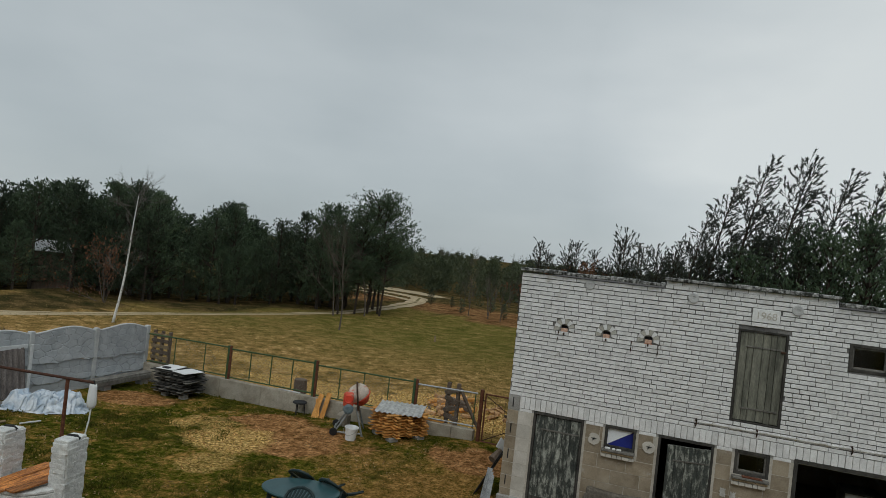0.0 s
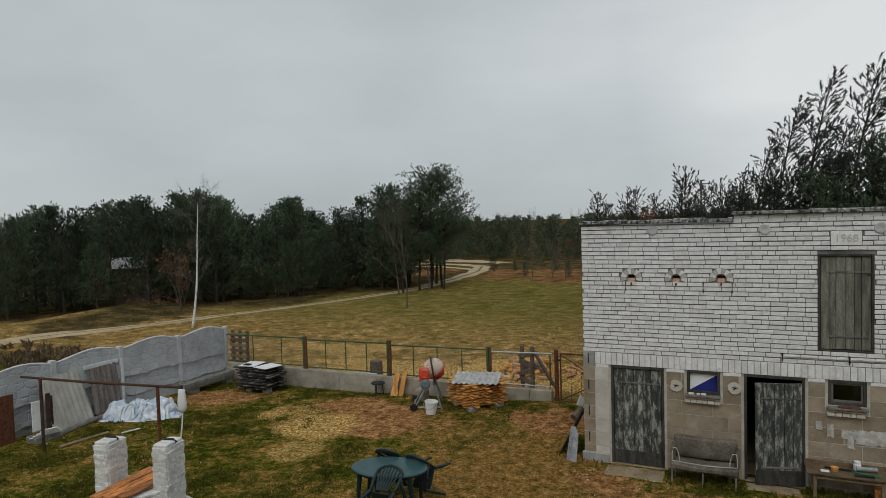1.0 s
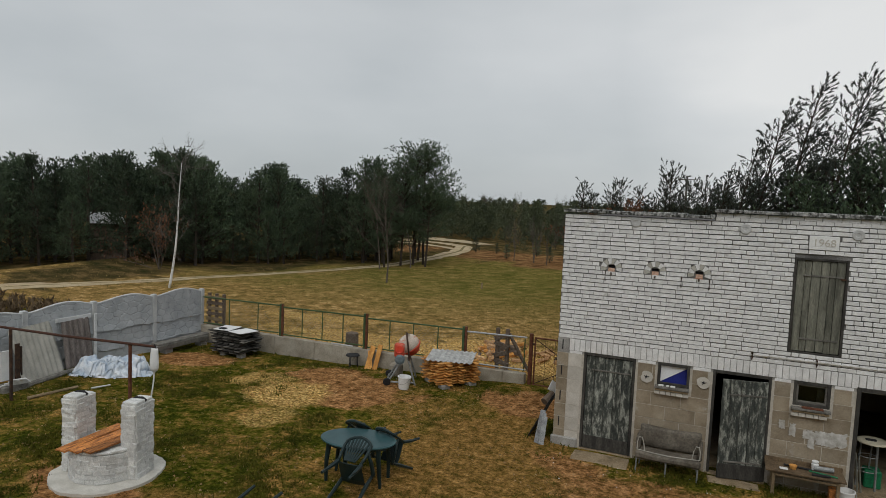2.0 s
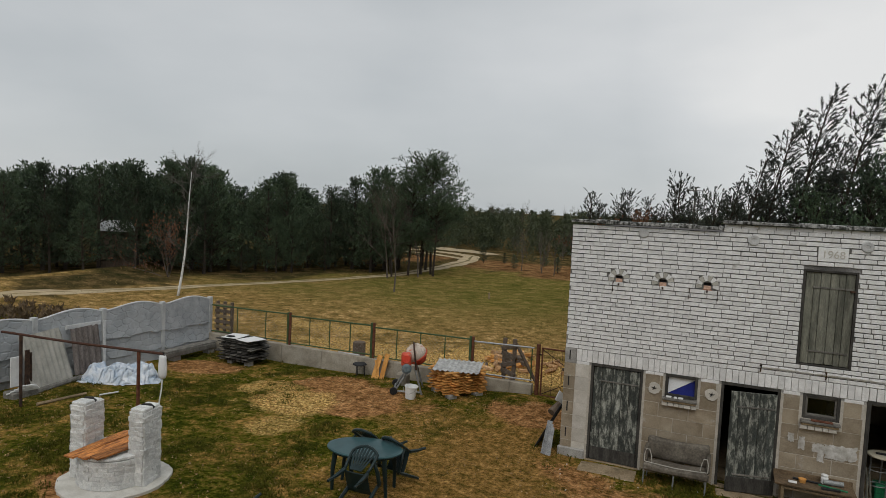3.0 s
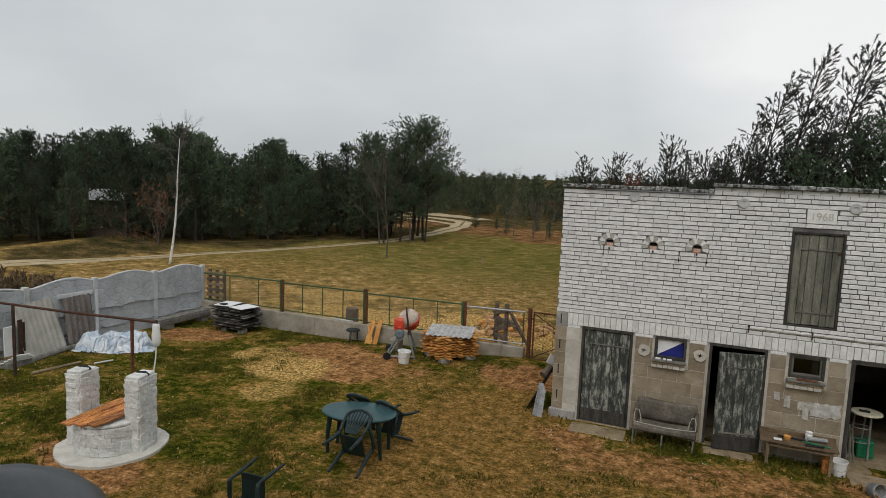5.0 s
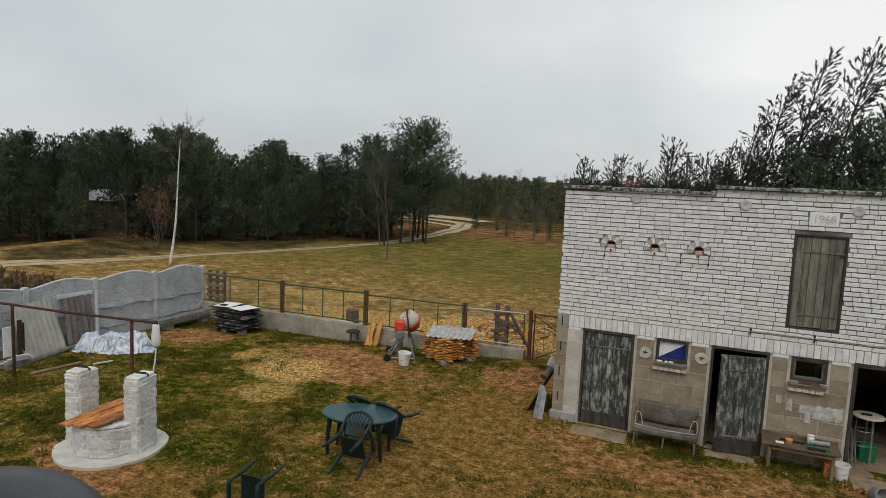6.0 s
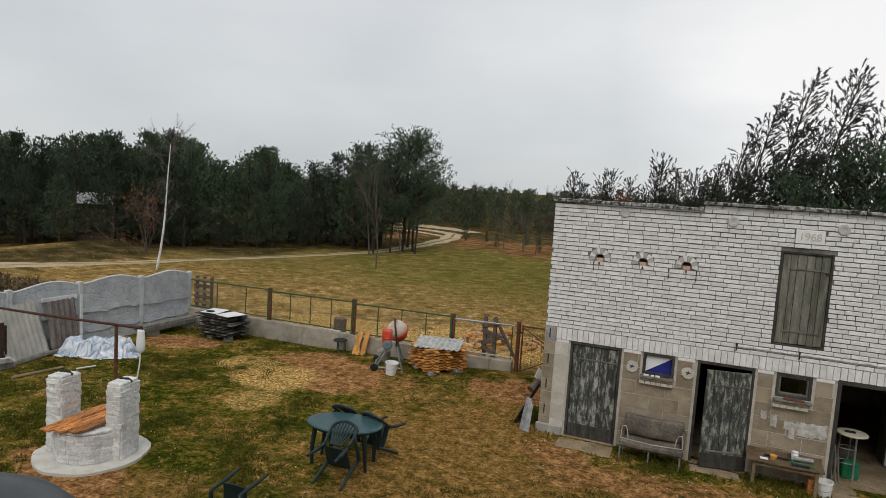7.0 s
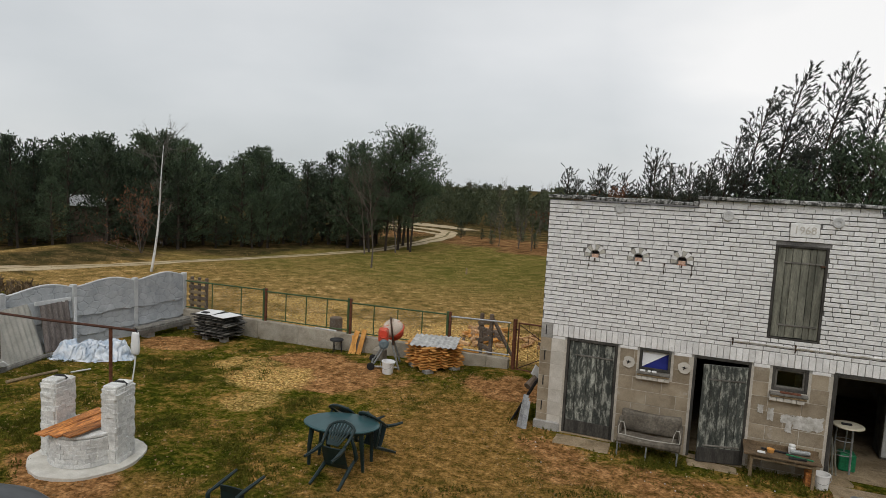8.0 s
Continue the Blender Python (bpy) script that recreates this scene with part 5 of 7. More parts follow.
# ---- garden table and chairs ----
def garden_chair():
    """Moulded chair, seat front towards +y, standing at the origin."""
    ch = empty("garden_chair", (0, 0, 0), "dark green moulded plastic garden armchair", "chair", "garden chairs")
    bm = block(-0.215, 0.215, -0.20, 0.23, 0.405, 0.425, 0.01)
    bmesh.ops.subdivide_edges(bm, edges=bm.edges[:], cuts=3, use_grid_fill=True)
    for v in bm.verts:
        v.co.z -= 0.018 * (1 - (v.co.x / 0.22) ** 2) - 0.02 * (v.co.y > 0.2)
    part("seat", bm, GREEN_PLASTIC, ch, smooth=False)

    def back_at(u, v):
        """Point of the backrest: u across in -1..1, v up in 0..1."""
        half = 0.205 + 0.03 * math.sin(v * 2.6)
        return Vector((u * half, -0.20 - 0.13 * v - 0.035 * (1 - u * u) * 0.8, 0.41 + 0.45 * v))

    for k in range(7):
        u0 = -0.78 + 1.56 * k / 6
        arch = 1.0 - 0.20 * u0 * u0
        pts = [back_at(u0 * (0.52 + 0.48 * v ** 0.8), v * arch) for v in np.linspace(0.02, 0.96, 6)]
        bm = bmesh.new()
        rows = [[bm.verts.new(p + Vector((dx, dy, 0))) for dx, dy in ((-0.016, -0.006), (0.016, -0.006), (0.016, 0.006), (-0.016, 0.006))] for p in pts]
        for a, b in zip(rows, rows[1:]):
            for i in range(4):
                bm.faces.new((a[i], a[(i + 1) % 4], b[(i + 1) % 4], b[i]))
        bm.faces.new(rows[0][::-1])
        bm.faces.new(rows[-1])
        part("back_slat", bm, GREEN_PLASTIC, ch)
    hoop = [back_at(-0.98, v) for v in (0.0, 0.3, 0.6, 0.78)] + [back_at(u, 1.0 - 0.20 * u * u + 0.0) for u in (-0.8, -0.5, 0.0, 0.5, 0.8)] + [back_at(0.98, v) for v in (0.78, 0.6, 0.3, 0.0)]
    part("back_hoop", rod(hoop, 0.027, 6), GREEN_PLASTIC, ch, smooth=True)
    for sx in (-1, 1):
        part("leg", rod([(sx * 0.235, 0.20, 0.62), (sx * 0.235, 0.22, 0.40), (sx * 0.255, 0.26, 0.0)], [0.024, 0.034, 0.024], 6), GREEN_PLASTIC, ch)
        part("leg", rod([(sx * 0.21, -0.20, 0.42), (sx * 0.225, -0.24, 0.22), (sx * 0.24, -0.31, 0.0)], [0.034, 0.034, 0.024], 6), GREEN_PLASTIC, ch)
        part("armrest", rod([(sx * 0.225, -0.27, 0.63), (sx * 0.25, -0.05, 0.645), (sx * 0.255, 0.16, 0.64), (sx * 0.235, 0.22, 0.61)], [0.024, 0.036, 0.038, 0.028], 6), GREEN_PLASTIC, ch, smooth=True)
    return ch


TCX, TCY, TTURN = -2.37, -3.17, 10
TZ = 0.93
garden_table = empty("garden_table", (TCX, TCY, 0.0), "oval dark green plastic garden table with a wet top", "table")
bm = lathe(bmesh.new(), [(0.40, 0.685), (0.445, 0.69), (0.455, 0.70), (0.452, 0.715), (0.42, 0.722), (0.02, 0.724)], 40)
bmesh.ops.transform(bm, matrix=Matrix.Translation((TCX, TCY, 0)) @ Matrix.Rotation(radians(TTURN), 4, "Z") @ Matrix.Diagonal((1.36, 0.95, TZ, 1)), verts=bm.verts[:])
part("tabletop", bm, TABLE_TOP, garden_table, "teal wet tabletop", smooth=False)
for sx in (-1, 1):
    for sy in (-1, 1):
        m = Matrix.Translation((TCX, TCY, 0)) @ Matrix.Rotation(radians(TTURN), 4, "Z")
        part("leg", rod([m @ Vector((sx * 0.40, sy * 0.22, 0.69 * TZ)), m @ Vector((sx * 0.435, sy * 0.235, 0.35 * TZ)), m @ Vector((sx * 0.45, sy * 0.20, -0.02))], [0.045, 0.034, 0.026], 8), GREEN_PLASTIC, garden_table)
bm = lathe(bmesh.new(), [(0.37, 0.63), (0.40, 0.64), (0.40, 0.69), (0.37, 0.69)], 32)
bmesh.ops.transform(bm, matrix=Matrix.Translation((TCX, TCY, 0)) @ Matrix.Rotation(radians(TTURN), 4, "Z") @ Matrix.Diagonal((1.36, 0.95, TZ, 1)), verts=bm.verts[:])
part("apron", bm, GREEN_PLASTIC, garden_table)


def leaned(x, y, turn, tilt):
    """A pose for a chair tipped forward over its front feet, which stand at (x, y)."""
    return Matrix.Translation((x, y, 0.012)) @ Matrix.Rotation(radians(turn), 4, "Z") @ Matrix.Rotation(radians(-tilt), 4, "X") @ Matrix.Diagonal((0.93, 0.93, 0.93, 1)) @ Matrix.Translation((0, -0.26, 0))


chair = garden_chair()
chair.matrix_basis = leaned(-2.13, -4.03, 1, 70)
tagged(chair, "dark green plastic armchair tipped forward against the table")
for x, y, turn, label in ((-2.66, -2.31, 180, "dark green plastic armchair tipped onto the table's far side"), (-1.97, -2.40, 166, "dark green plastic armchair tipped onto the table's end")):
    tagged(copy_thing(chair, leaned(x, y, turn, 70)), label)
fallen = Matrix.Translation((-2.60, -5.10, 0.335)) @ Matrix.Rotation(radians(2), 4, "Z") @ Matrix.Rotation(radians(90), 4, "X") @ Matrix.Diagonal((0.93, 0.93, 0.93, 1))
tagged(copy_thing(chair, fallen), "dark green plastic armchair lying on its back on the grass")

# ---- boards, mixer, stacks by the fence ----
slabs = empty("board_stack", (-9.7, 2.45, -0.2), "stack of grey boards under pale sheets", "board stack")
gz0 = ground_z(-9.7, 2.45)
for x in (-10.0, -9.4):
    part("stack_block", block(x - 0.09, x + 0.09, 2.15, 2.35, gz0 - 0.05, gz0 + 0.12, 0.01), CONCRETE, slabs)
z = gz0 + 0.12
for k in range(14):
    dx, dy = rng.uniform(-0.10, 0.10), rng.uniform(-0.05, 0.05)
    h = rng.uniform(0.020, 0.028)
    if k % 2:
        for j in range(4):
            y = 2.05 + 0.2 * j + dy
            part("board", block(-10.2 + dx - 0.2 * (j == 0), -9.25 + dx + 0.15 * (j == 2), y, y + 0.17, z, z + h, 0.004), DARK_WOOD if (j + k) % 3 else GREY_BOARD, slabs)
    else:
        for j in range(5):
            x = -10.17 + 0.2 * j + dx
            part("board", block(x, x + 0.15, 2.0 + dy, 2.85 + dy, z, z + h, 0.004), DARK_WOOD if (j + k) % 3 else GREY_BOARD, slabs)
    z += h + 0.020
for x0, y0, tw in ((-10.2, 2.0, 8), (-9.7, 2.05, -12)):
    part("cover_sheet", block(0, 0.52, 0, 0.62, 0, 0.012, 0.002, Matrix.Translation((x0, y0, z + 0.014 * (tw > 0) + 0.004)) @ Matrix.Rotation(radians(tw), 4, "Z")), WHITE_PLASTIC, slabs, "pale sheet covering the stack")
part("weight_stone", block(-10.1, -9.9, 2.1, 2.25, z + 0.02, z + 0.06, 0.012), BLACK, slabs)

sawn = empty("sawn_wood_stack", (-3.15, 2.55, -0.05), "crossed stack of fresh orange pine boards under a corrugated sheet", "board stack")
STK = Matrix.Translation((-3.20, 2.60, 0)) @ Matrix.Rotation(radians(14), 4, "Z")
CRIB = Matrix.Translation((-3.20, 2.56, 0)) @ Matrix.Rotation(radians(52), 4, "Z")
for x, y in ((-0.36, -0.36), (0.36, -0.36), (-0.36, 0.36), (0.36, 0.36)):
    part("stack_block", block(x - 0.11, x + 0.11, y - 0.11, y + 0.11, -0.15, 0.10, 0.012, CRIB), CONCRETE, sawn)
z = 0.10
for k in range(17):
    h = rng.uniform(0.021, 0.025)
    for j in (-0.37, 0.0, 0.36):
        e0, e1 = rng.uniform(-0.07, 0.04, 2)
        o = j + rng.uniform(-0.03, 0.03)
        w = rng.uniform(0.045, 0.06)
        m = CRIB @ Matrix.Rotation(radians(rng.uniform(-1.4, 1.4) + 90 * (k % 2)), 4, "Z")
        part("board", block(-0.58 + e0, 0.58 - e1, o - w, o + w, z, z + h, 0.003, m), FRESH_WOOD, sawn)
    z += 0.032
cover_sheet = corrugated("corrugated_cover", 0.98, 1.12, 9, 0.014, ASBESTOS_LIGHT)
cover_sheet.matrix_basis = STK @ Matrix.Translation((0.0, 0.46, z + 0.045)) @ Matrix.Rotation(radians(93), 4, "X")
tagged(cover_sheet, "light grey corrugated sheet lying over the fresh boards", "sheet")

mixer = empty("concrete_mixer", (-4.15, 2.05, -0.05), "small orange-red concrete mixer on a wheeled frame", "concrete mixer")
MX = Matrix.Translation((-4.27, 2.22, -0.03)) @ Matrix.Rotation(radians(24), 4, "Z")
bm = lathe(bmesh.new(), [(0.30, -0.10), (0.345, -0.05), (0.35, 0.06), (0.33, 0.16), (0.26, 0.28), (0.21, 0.33), (0.195, 0.33), (0.17, 0.27)], 24)
drum_pose = MX @ Matrix.Translation((0.08, 0.02, 0.90)) @ Matrix.Rotation(radians(-34), 4, "Y") @ Matrix.Rotation(radians(14), 4, "X") @ Matrix.Diagonal((0.76, 0.76, 0.68, 1))
bmesh.ops.transform(bm, matrix=drum_pose, verts=bm.verts[:])
drum = part("drum", bm, CEMENT_DRUM, mixer, "cement-caked drum", smooth=True)
bm = lathe(bmesh.new(), [(0.335, -0.10), (0.365, -0.095), (0.365, -0.06), (0.335, -0.05)], 24)
bmesh.ops.transform(bm, matrix=drum_pose, verts=bm.verts[:])
part("gear_ring", bm, ORANGE, drum, "red gear ring")
bm = lathe(bmesh.new(), [(0.10, -0.36), (0.19, -0.33), (0.28, -0.20), (0.335, -0.09), (0.33, -0.08), (0.30, -0.09)], 24)
bmesh.ops.transform(bm, matrix=drum_pose, verts=bm.verts[:])
part("lower_drum", bm, ORANGE, mixer, "red lower drum shell", smooth=True)
part("yoke", rod([MX @ Vector(p) for p in ((0.10, -0.33, 0.60), (0.07, -0.35, 0.88), (0.03, -0.27, 1.10), (0.0, 0.0, 1.20), (0.03, 0.27, 1.10), (0.07, 0.35, 0.88), (0.10, 0.33, 0.60))], 0.022, 6), IRON, mixer)
motor = part("motor_box", block(-0.26, -0.02, -0.50, -0.34, 0.70, 1.04, 0.04, MX), ORANGE, mixer, "bright red motor cover")
bm = lathe(bmesh.new(), [(0.085, 0.0), (0.10, 0.012), (0.085, 0.024), (0.07, 0.012)], 20)
bmesh.ops.transform(bm, matrix=MX @ Matrix.Translation((-0.14, -0.50, 0.90)) @ Matrix.Rotation(radians(90), 4, "X"), verts=bm.verts[:])
part("cover_ring", bm, RED_PAINT, motor, "brighter red raised ring")
bm = lathe(bmesh.new(), [(0.10, 0.0), (0.12, 0.03), (0.12, 0.09), (0.07, 0.12)], 20)
bmesh.ops.transform(bm, matrix=MX @ Matrix.Translation((-0.12, -0.42, 0.66)) @ Matrix.Rotation(radians(90), 4, "X"), verts=bm.verts[:])
part("hand_wheel", bm, BLUE_METAL, mixer, "blue-grey round hand wheel")
for a, b in (((-0.02, -0.30, 0.68), (-0.42, -0.34, 0.02)), ((-0.02, 0.30, 0.68), (-0.42, 0.34, 0.02)), ((0.06, -0.30, 0.66), (0.26, -0.36, 0.0)), ((0.06, 0.30, 0.66), (0.26, 0.36, 0.0)), ((-0.40, -0.33, 0.06), (0.24, -0.35, 0.06)), ((-0.42, -0.34, 0.05), (-0.42, 0.34, 0.05))):
    part("frame_tube", rod([MX @ Vector(a), MX @ Vector(b)], 0.024, 6), GREY_METAL, mixer)
for sy in (-1, 1):
    bm = lathe(bmesh.new(), [(0.03, -0.03), (0.085, -0.025), (0.095, 0.0), (0.085, 0.025), (0.03, 0.03)], 18)
    bmesh.ops.transform(bm, matrix=MX @ Matrix.Translation((-0.42, sy * 0.38, 0.07)) @ Matrix.Rotation(radians(90), 4, "X"), verts=bm.verts[:])
    part("wheel", bm, BLACK, mixer)
tagged(part("white_bag", block(-4.9, -4.6, 2.5, 2.8, -0.12, 0.26, 0.05), WALL_CONCRETE), "dusty cement bag standing behind the mixer", "bag")


def bucket(x, y, size, label, handle=True, tilt=0.0, material=WHITE_PLASTIC):
    b = empty("bucket", (x, y, 0.0), label, "bucket")
    base = ground_z(x, y) if y < 3 else 0.0
    m = Matrix.Translation((x, y, base + 0.01)) @ Matrix.Rotation(radians(tilt), 4, "Y") @ Matrix.Scale(size, 4)
    bm = lathe(bmesh.new(), [(0.105, 0.0), (0.135, 0.245), (0.145, 0.245), (0.145, 0.265), (0.13, 0.265), (0.10, 0.02), (0.01, 0.02)], 22)
    bmesh.ops.transform(bm, matrix=m, verts=bm.verts[:])
    part("bucket_body", bm, material, b, smooth=False)
    if handle:
        part("bail", rod([m @ Vector((0.145 * math.cos(t), -0.05 - 0.14 * math.sin(t) * 0.9, 0.25 - 0.12 * math.sin(t))) for t in np.linspace(0, math.pi, 9)], 0.004, 5), GREY_METAL, b)
    return b


bucket(-3.97, 1.56, 1.12, "white plastic bucket standing before the mixer", tilt=4)
pot = empty("dented_pot", (5.14, -0.86, 0.0), "dented grey metal pot lying on the slab edge", "pot")
POT = Matrix.Translation((5.14, -0.86, 0.085)) @ Matrix.Rotation(radians(35), 4, "Z") @ Matrix.Rotation(radians(78), 4, "X")
bm = lathe(bmesh.new(), [(0.085, -0.09), (0.105, -0.07), (0.112, 0.05), (0.125, 0.09), (0.115, 0.092), (0.10, 0.05), (0.095, -0.06), (0.01, -0.07)], 20)
bmesh.ops.transform(bm, matrix=POT, verts=bm.verts[:])
part("pot_body", bm, GREY_METAL, pot, smooth=True)
part("pot_handle", rod([POT @ Vector((0.12, 0.0, 0.08)), POT @ Vector((0.16, 0.0, 0.02)), POT @ Vector((0.11, 0.0, -0.03))], 0.007, 6), IRON, pot)
# small round stool and two leaning planks at the low wall
stool = empty("low_stool", (-6.17, 2.86, -0.17), "low dark round iron stool by the low wall", "stool")
part("stool_seat", lathe(bmesh.new(), [(0.17, 0.20), (0.19, 0.215), (0.17, 0.245), (0.02, 0.25)], 18, (-6.17, 2.86, 0.0)), BLACK, stool)
for a in (0.4, 2.5, 4.6):
    part("leg", rod([(-6.17 + 0.12 * math.cos(a), 2.86 + 0.12 * math.sin(a), 0.21), (-6.17 + 0.15 * math.cos(a), 2.86 + 0.15 * math.sin(a), -0.22)], 0.012, 6), BLACK, stool)
for x, w, h, t in ((-5.76, 0.14, 0.72, 9), (-5.52, 0.13, 0.78, 6), (-5.60, 0.10, 0.60, -14)):
    m = Matrix.Translation((x, 2.86, -0.19)) @ Matrix.Rotation(radians(-15), 4, "X") @ Matrix.Rotation(radians(t), 4, "Y")
    tagged(part("leaning_plank", block(-w / 2, w / 2, -0.014, 0.014, 0, h, 0.004, m), FRESH_WOOD), "fresh pine offcut leaning on the low wall", "plank", "leaning offcuts")
tagged(part("grey_lath", rod([(-6.6, 2.58, -0.15), (-5.9, 2.50, -0.15)], 0.022, 5), PREFAB_CAP), "pale lath lying along the low wall", "lath")
tagged(part("grey_lath", rod([(-7.1, 3.24, 0.36), (-6.4, 3.20, 0.365)], 0.02, 5), PREFAB_CAP), "pale lath lying on the low wall", "lath")

# logs, stump and stacks outside the fence
tagged(part("tree_stump", lathe(bmesh.new(), [(0.22, 0.0), (0.19, 0.2), (0.18, 0.72), (0.165, 0.74), (0.01, 0.745)], 14, (-6.9, 4.0, -0.2)), BROWN_BOARD), "upright brown chopping block outside the fence", "stump")
tagged(part("tree_stump", lathe(bmesh.new(), [(0.14, 0.0), (0.13, 0.35), (0.01, 0.355)], 12, (-7.2, 3.95, -0.2)), TAN_WOOD), "short pale log standing outside the fence", "stump")
for k in range(70):
    x, y = rng.uniform(-3.6, -0.4), rng.uniform(5.0, 7.2)
    if rng.random() < 0.6:
        x, y = -3.0 + rng.normal() * 0.5, 6.4 + rng.normal() * 0.4
    L, r, a = rng.uniform(0.22, 0.48), rng.uniform(0.035, 0.08), rng.uniform(0, 6.28)
    zz = ground_z(x, y) + r + rng.uniform(0, 0.30) * math.exp(-((x + 3) ** 2 + (y - 6.4) ** 2) / 0.5)
    d = Vector((math.cos(a), math.sin(a), rng.uniform(-0.3, 0.5))) * L / 2
    tagged(part("split_log", rod([Vector((x, y, zz)) - d, Vector((x, y, zz)) + d], r, 5), LOG if rng.random() < 0.65 else (FRESH_WOOD if rng.random() < 0.5 else BROWN_BOARD)), "split firewood log tossed on the ground", "log", "firewood logs")
sleepers = empty("timber_rack", (-2.2, 3.6, 0.0), "dark openwork timber rack beyond the fence", "rack")
for x in (-2.42, -2.16):
    part("upright", block(x, x + 0.09, 3.55, 3.64, -0.1, 1.30, 0.008), BROWN_BOARD, sleepers)
for k in range(5):
    part("cross_bar", block(-2.45, -2.05, 3.52, 3.60, 0.16 + 0.22 * k, 0.27 + 0.22 * k, 0.008, Matrix.Translation((-2.25, 0, 0.2 + 0.22 * k)) @ Matrix.Rotation(radians(18 if k % 2 else -18), 4, "Y") @ Matrix.Translation((2.25, 0, -0.2 - 0.22 * k))), BROWN_BOARD, sleepers)
part("brace", rod([(-2.05, 3.55, 1.2), (-1.45, 3.35, 0.35)], 0.035, 6), BROWN_BOARD, sleepers)
part("brace", rod([(-2.10, 3.6, 1.2), (-1.55, 3.45, 0.40)], 0.030, 6), BROWN_BOARD, sleepers)
tagged(part("fresh_board", block(-3.3, -2.3, 3.20, 3.28, 0.352, 0.39, 0.004), FRESH_WOOD), "fresh pine board lying on the low wall", "board")
# things leaning at the barn corner
tagged(part("dark_board", block(-0.012, 0.012, -0.26, 0.26, 0.0, 0.98, 0.006, Matrix.Translation((-0.50, 0.30, 0.0)) @ Matrix.Rotation(radians(27), 4, "Y")), BLACK), "black tarred board leaning on the barn side", "board")
for k in range(3):
    m = Matrix.Translation((-0.26 + 0.05 * k, -0.20 - 0.02 * k, 0.0)) @ Matrix.Rotation(radians(25), 4, "Z") @ Matrix.Rotation(radians(13 - 2 * k), 4, "Y") @ Matrix.Rotation(radians(-16), 4, "X")
    tagged(part("grey_strip", block(-0.05, 0.05, -0.006, 0.006, 0, 0.62 - 0.05 * k, 0.002, m), GALV), "grey metal strip leaning at the barn corner", "strip", "leaning metal strips")
tagged(part("white_board", block(-0.12, 0.12, -0.006, 0.006, 0, 0.2, 0.002, Matrix.Translation((-0.16, 0.34, 0.86)) @ Matrix.Rotation(radians(60), 4, "Z") @ Matrix.Rotation(radians(35), 4, "Y")), WHITE_PLASTIC), "bent white plastic board at the barn corner", "board")
tagged(part("tar_paper", rod([(-0.22, 0.08, 0.72), (-0.13, 0.30, 0.86)], [0.08, 0.05], 7), BROWN_BOARD), "torn brown roofing felt at the barn corner", "roofing felt")
tagged(part("iron_hook", rod([(-0.005, 0.5, 3.10), (-0.06, 0.5, 3.05), (-0.06, 0.5, 2.92), (-0.02, 0.5, 2.9)], 0.015, 6), IRON), "rusty iron hook on the barn side", "hook")

# old seat before the barn
seat = empty("old_bench_seat", (2.08, -0.42, 0.0), "worn grey upholstered seat with curved white arm frames", "bench")


def padded(x0, x1, y0, y1, z0, z1, sag, seed):
    """A soft worn cushion: a rounded slab with a sagging top."""
    bm = block(x0, x1, y0, y1, z0, z1, 0.03)
    bmesh.ops.subdivide_edges(bm, edges=bm.edges[:], cuts=3, use_grid_fill=True)
    for v in bm.verts:
        u = (v.co.x - x0) / (x1 - x0) * 2 - 1
        v.co.z -= sag * (1 - u * u) * (v.co.z - z0) / (z1 - z0)
        v.co += 0.012 * Vector((0, noise.noise(v.co * 5 + Vector((seed, 0, 0))), noise.noise(v.co * 6 + Vector((0, seed, 0)))))
    return bm


part("backrest", padded(1.60, 2.60, -0.26, -0.13, 0.34, 0.72, 0.03, 1.0), VINYL, seat, smooth=True)
part("seat_cushion", padded(1.62, 2.58, -0.56, -0.27, 0.30, 0.365, 0.02, 2.0), VINYL, seat, smooth=True)
part("front_roll", padded(1.58, 2.62, -0.64, -0.565, 0.24, 0.375, 0.03, 3.0), VINYL, seat, smooth=True)
part("front_piping", rod([(1.60, -0.600, 0.392), (1.85, -0.602, 0.375), (2.1, -0.604, 0.366), (2.35, -0.602, 0.375), (2.60, -0.600, 0.392)], 0.008, 6), ASBESTOS, seat, "pale front edge")
for sx, turn in ((1.60, 1), (2.60, -1)):
    part("side_panel", padded(sx - 0.03, sx + 0.03, -0.56, -0.20, 0.34, 0.60, 0.0, sx), VINYL, seat, smooth=True)
    part("arm_frame", rod([(sx, -0.60, 0.39), (sx, -0.585, 0.52), (sx + 0.02 * turn, -0.57, 0.60), (sx + 0.07 * turn, -0.57, 0.60), (sx + 0.10 * turn, -0.58, 0.52), (sx + 0.12 * turn, -0.59, 0.40)], 0.009, 6), ASBESTOS, seat, "pale curved arm edge")
for x, y in ((1.60, -0.58), (2.58, -0.58), (2.08, -0.60), (1.62, -0.20), (2.56, -0.20)):
    part("leg", rod([(x, y, 0.27), (x - 0.01, y - 0.01, -0.03)], 0.014, 6), GREY_METAL, seat)

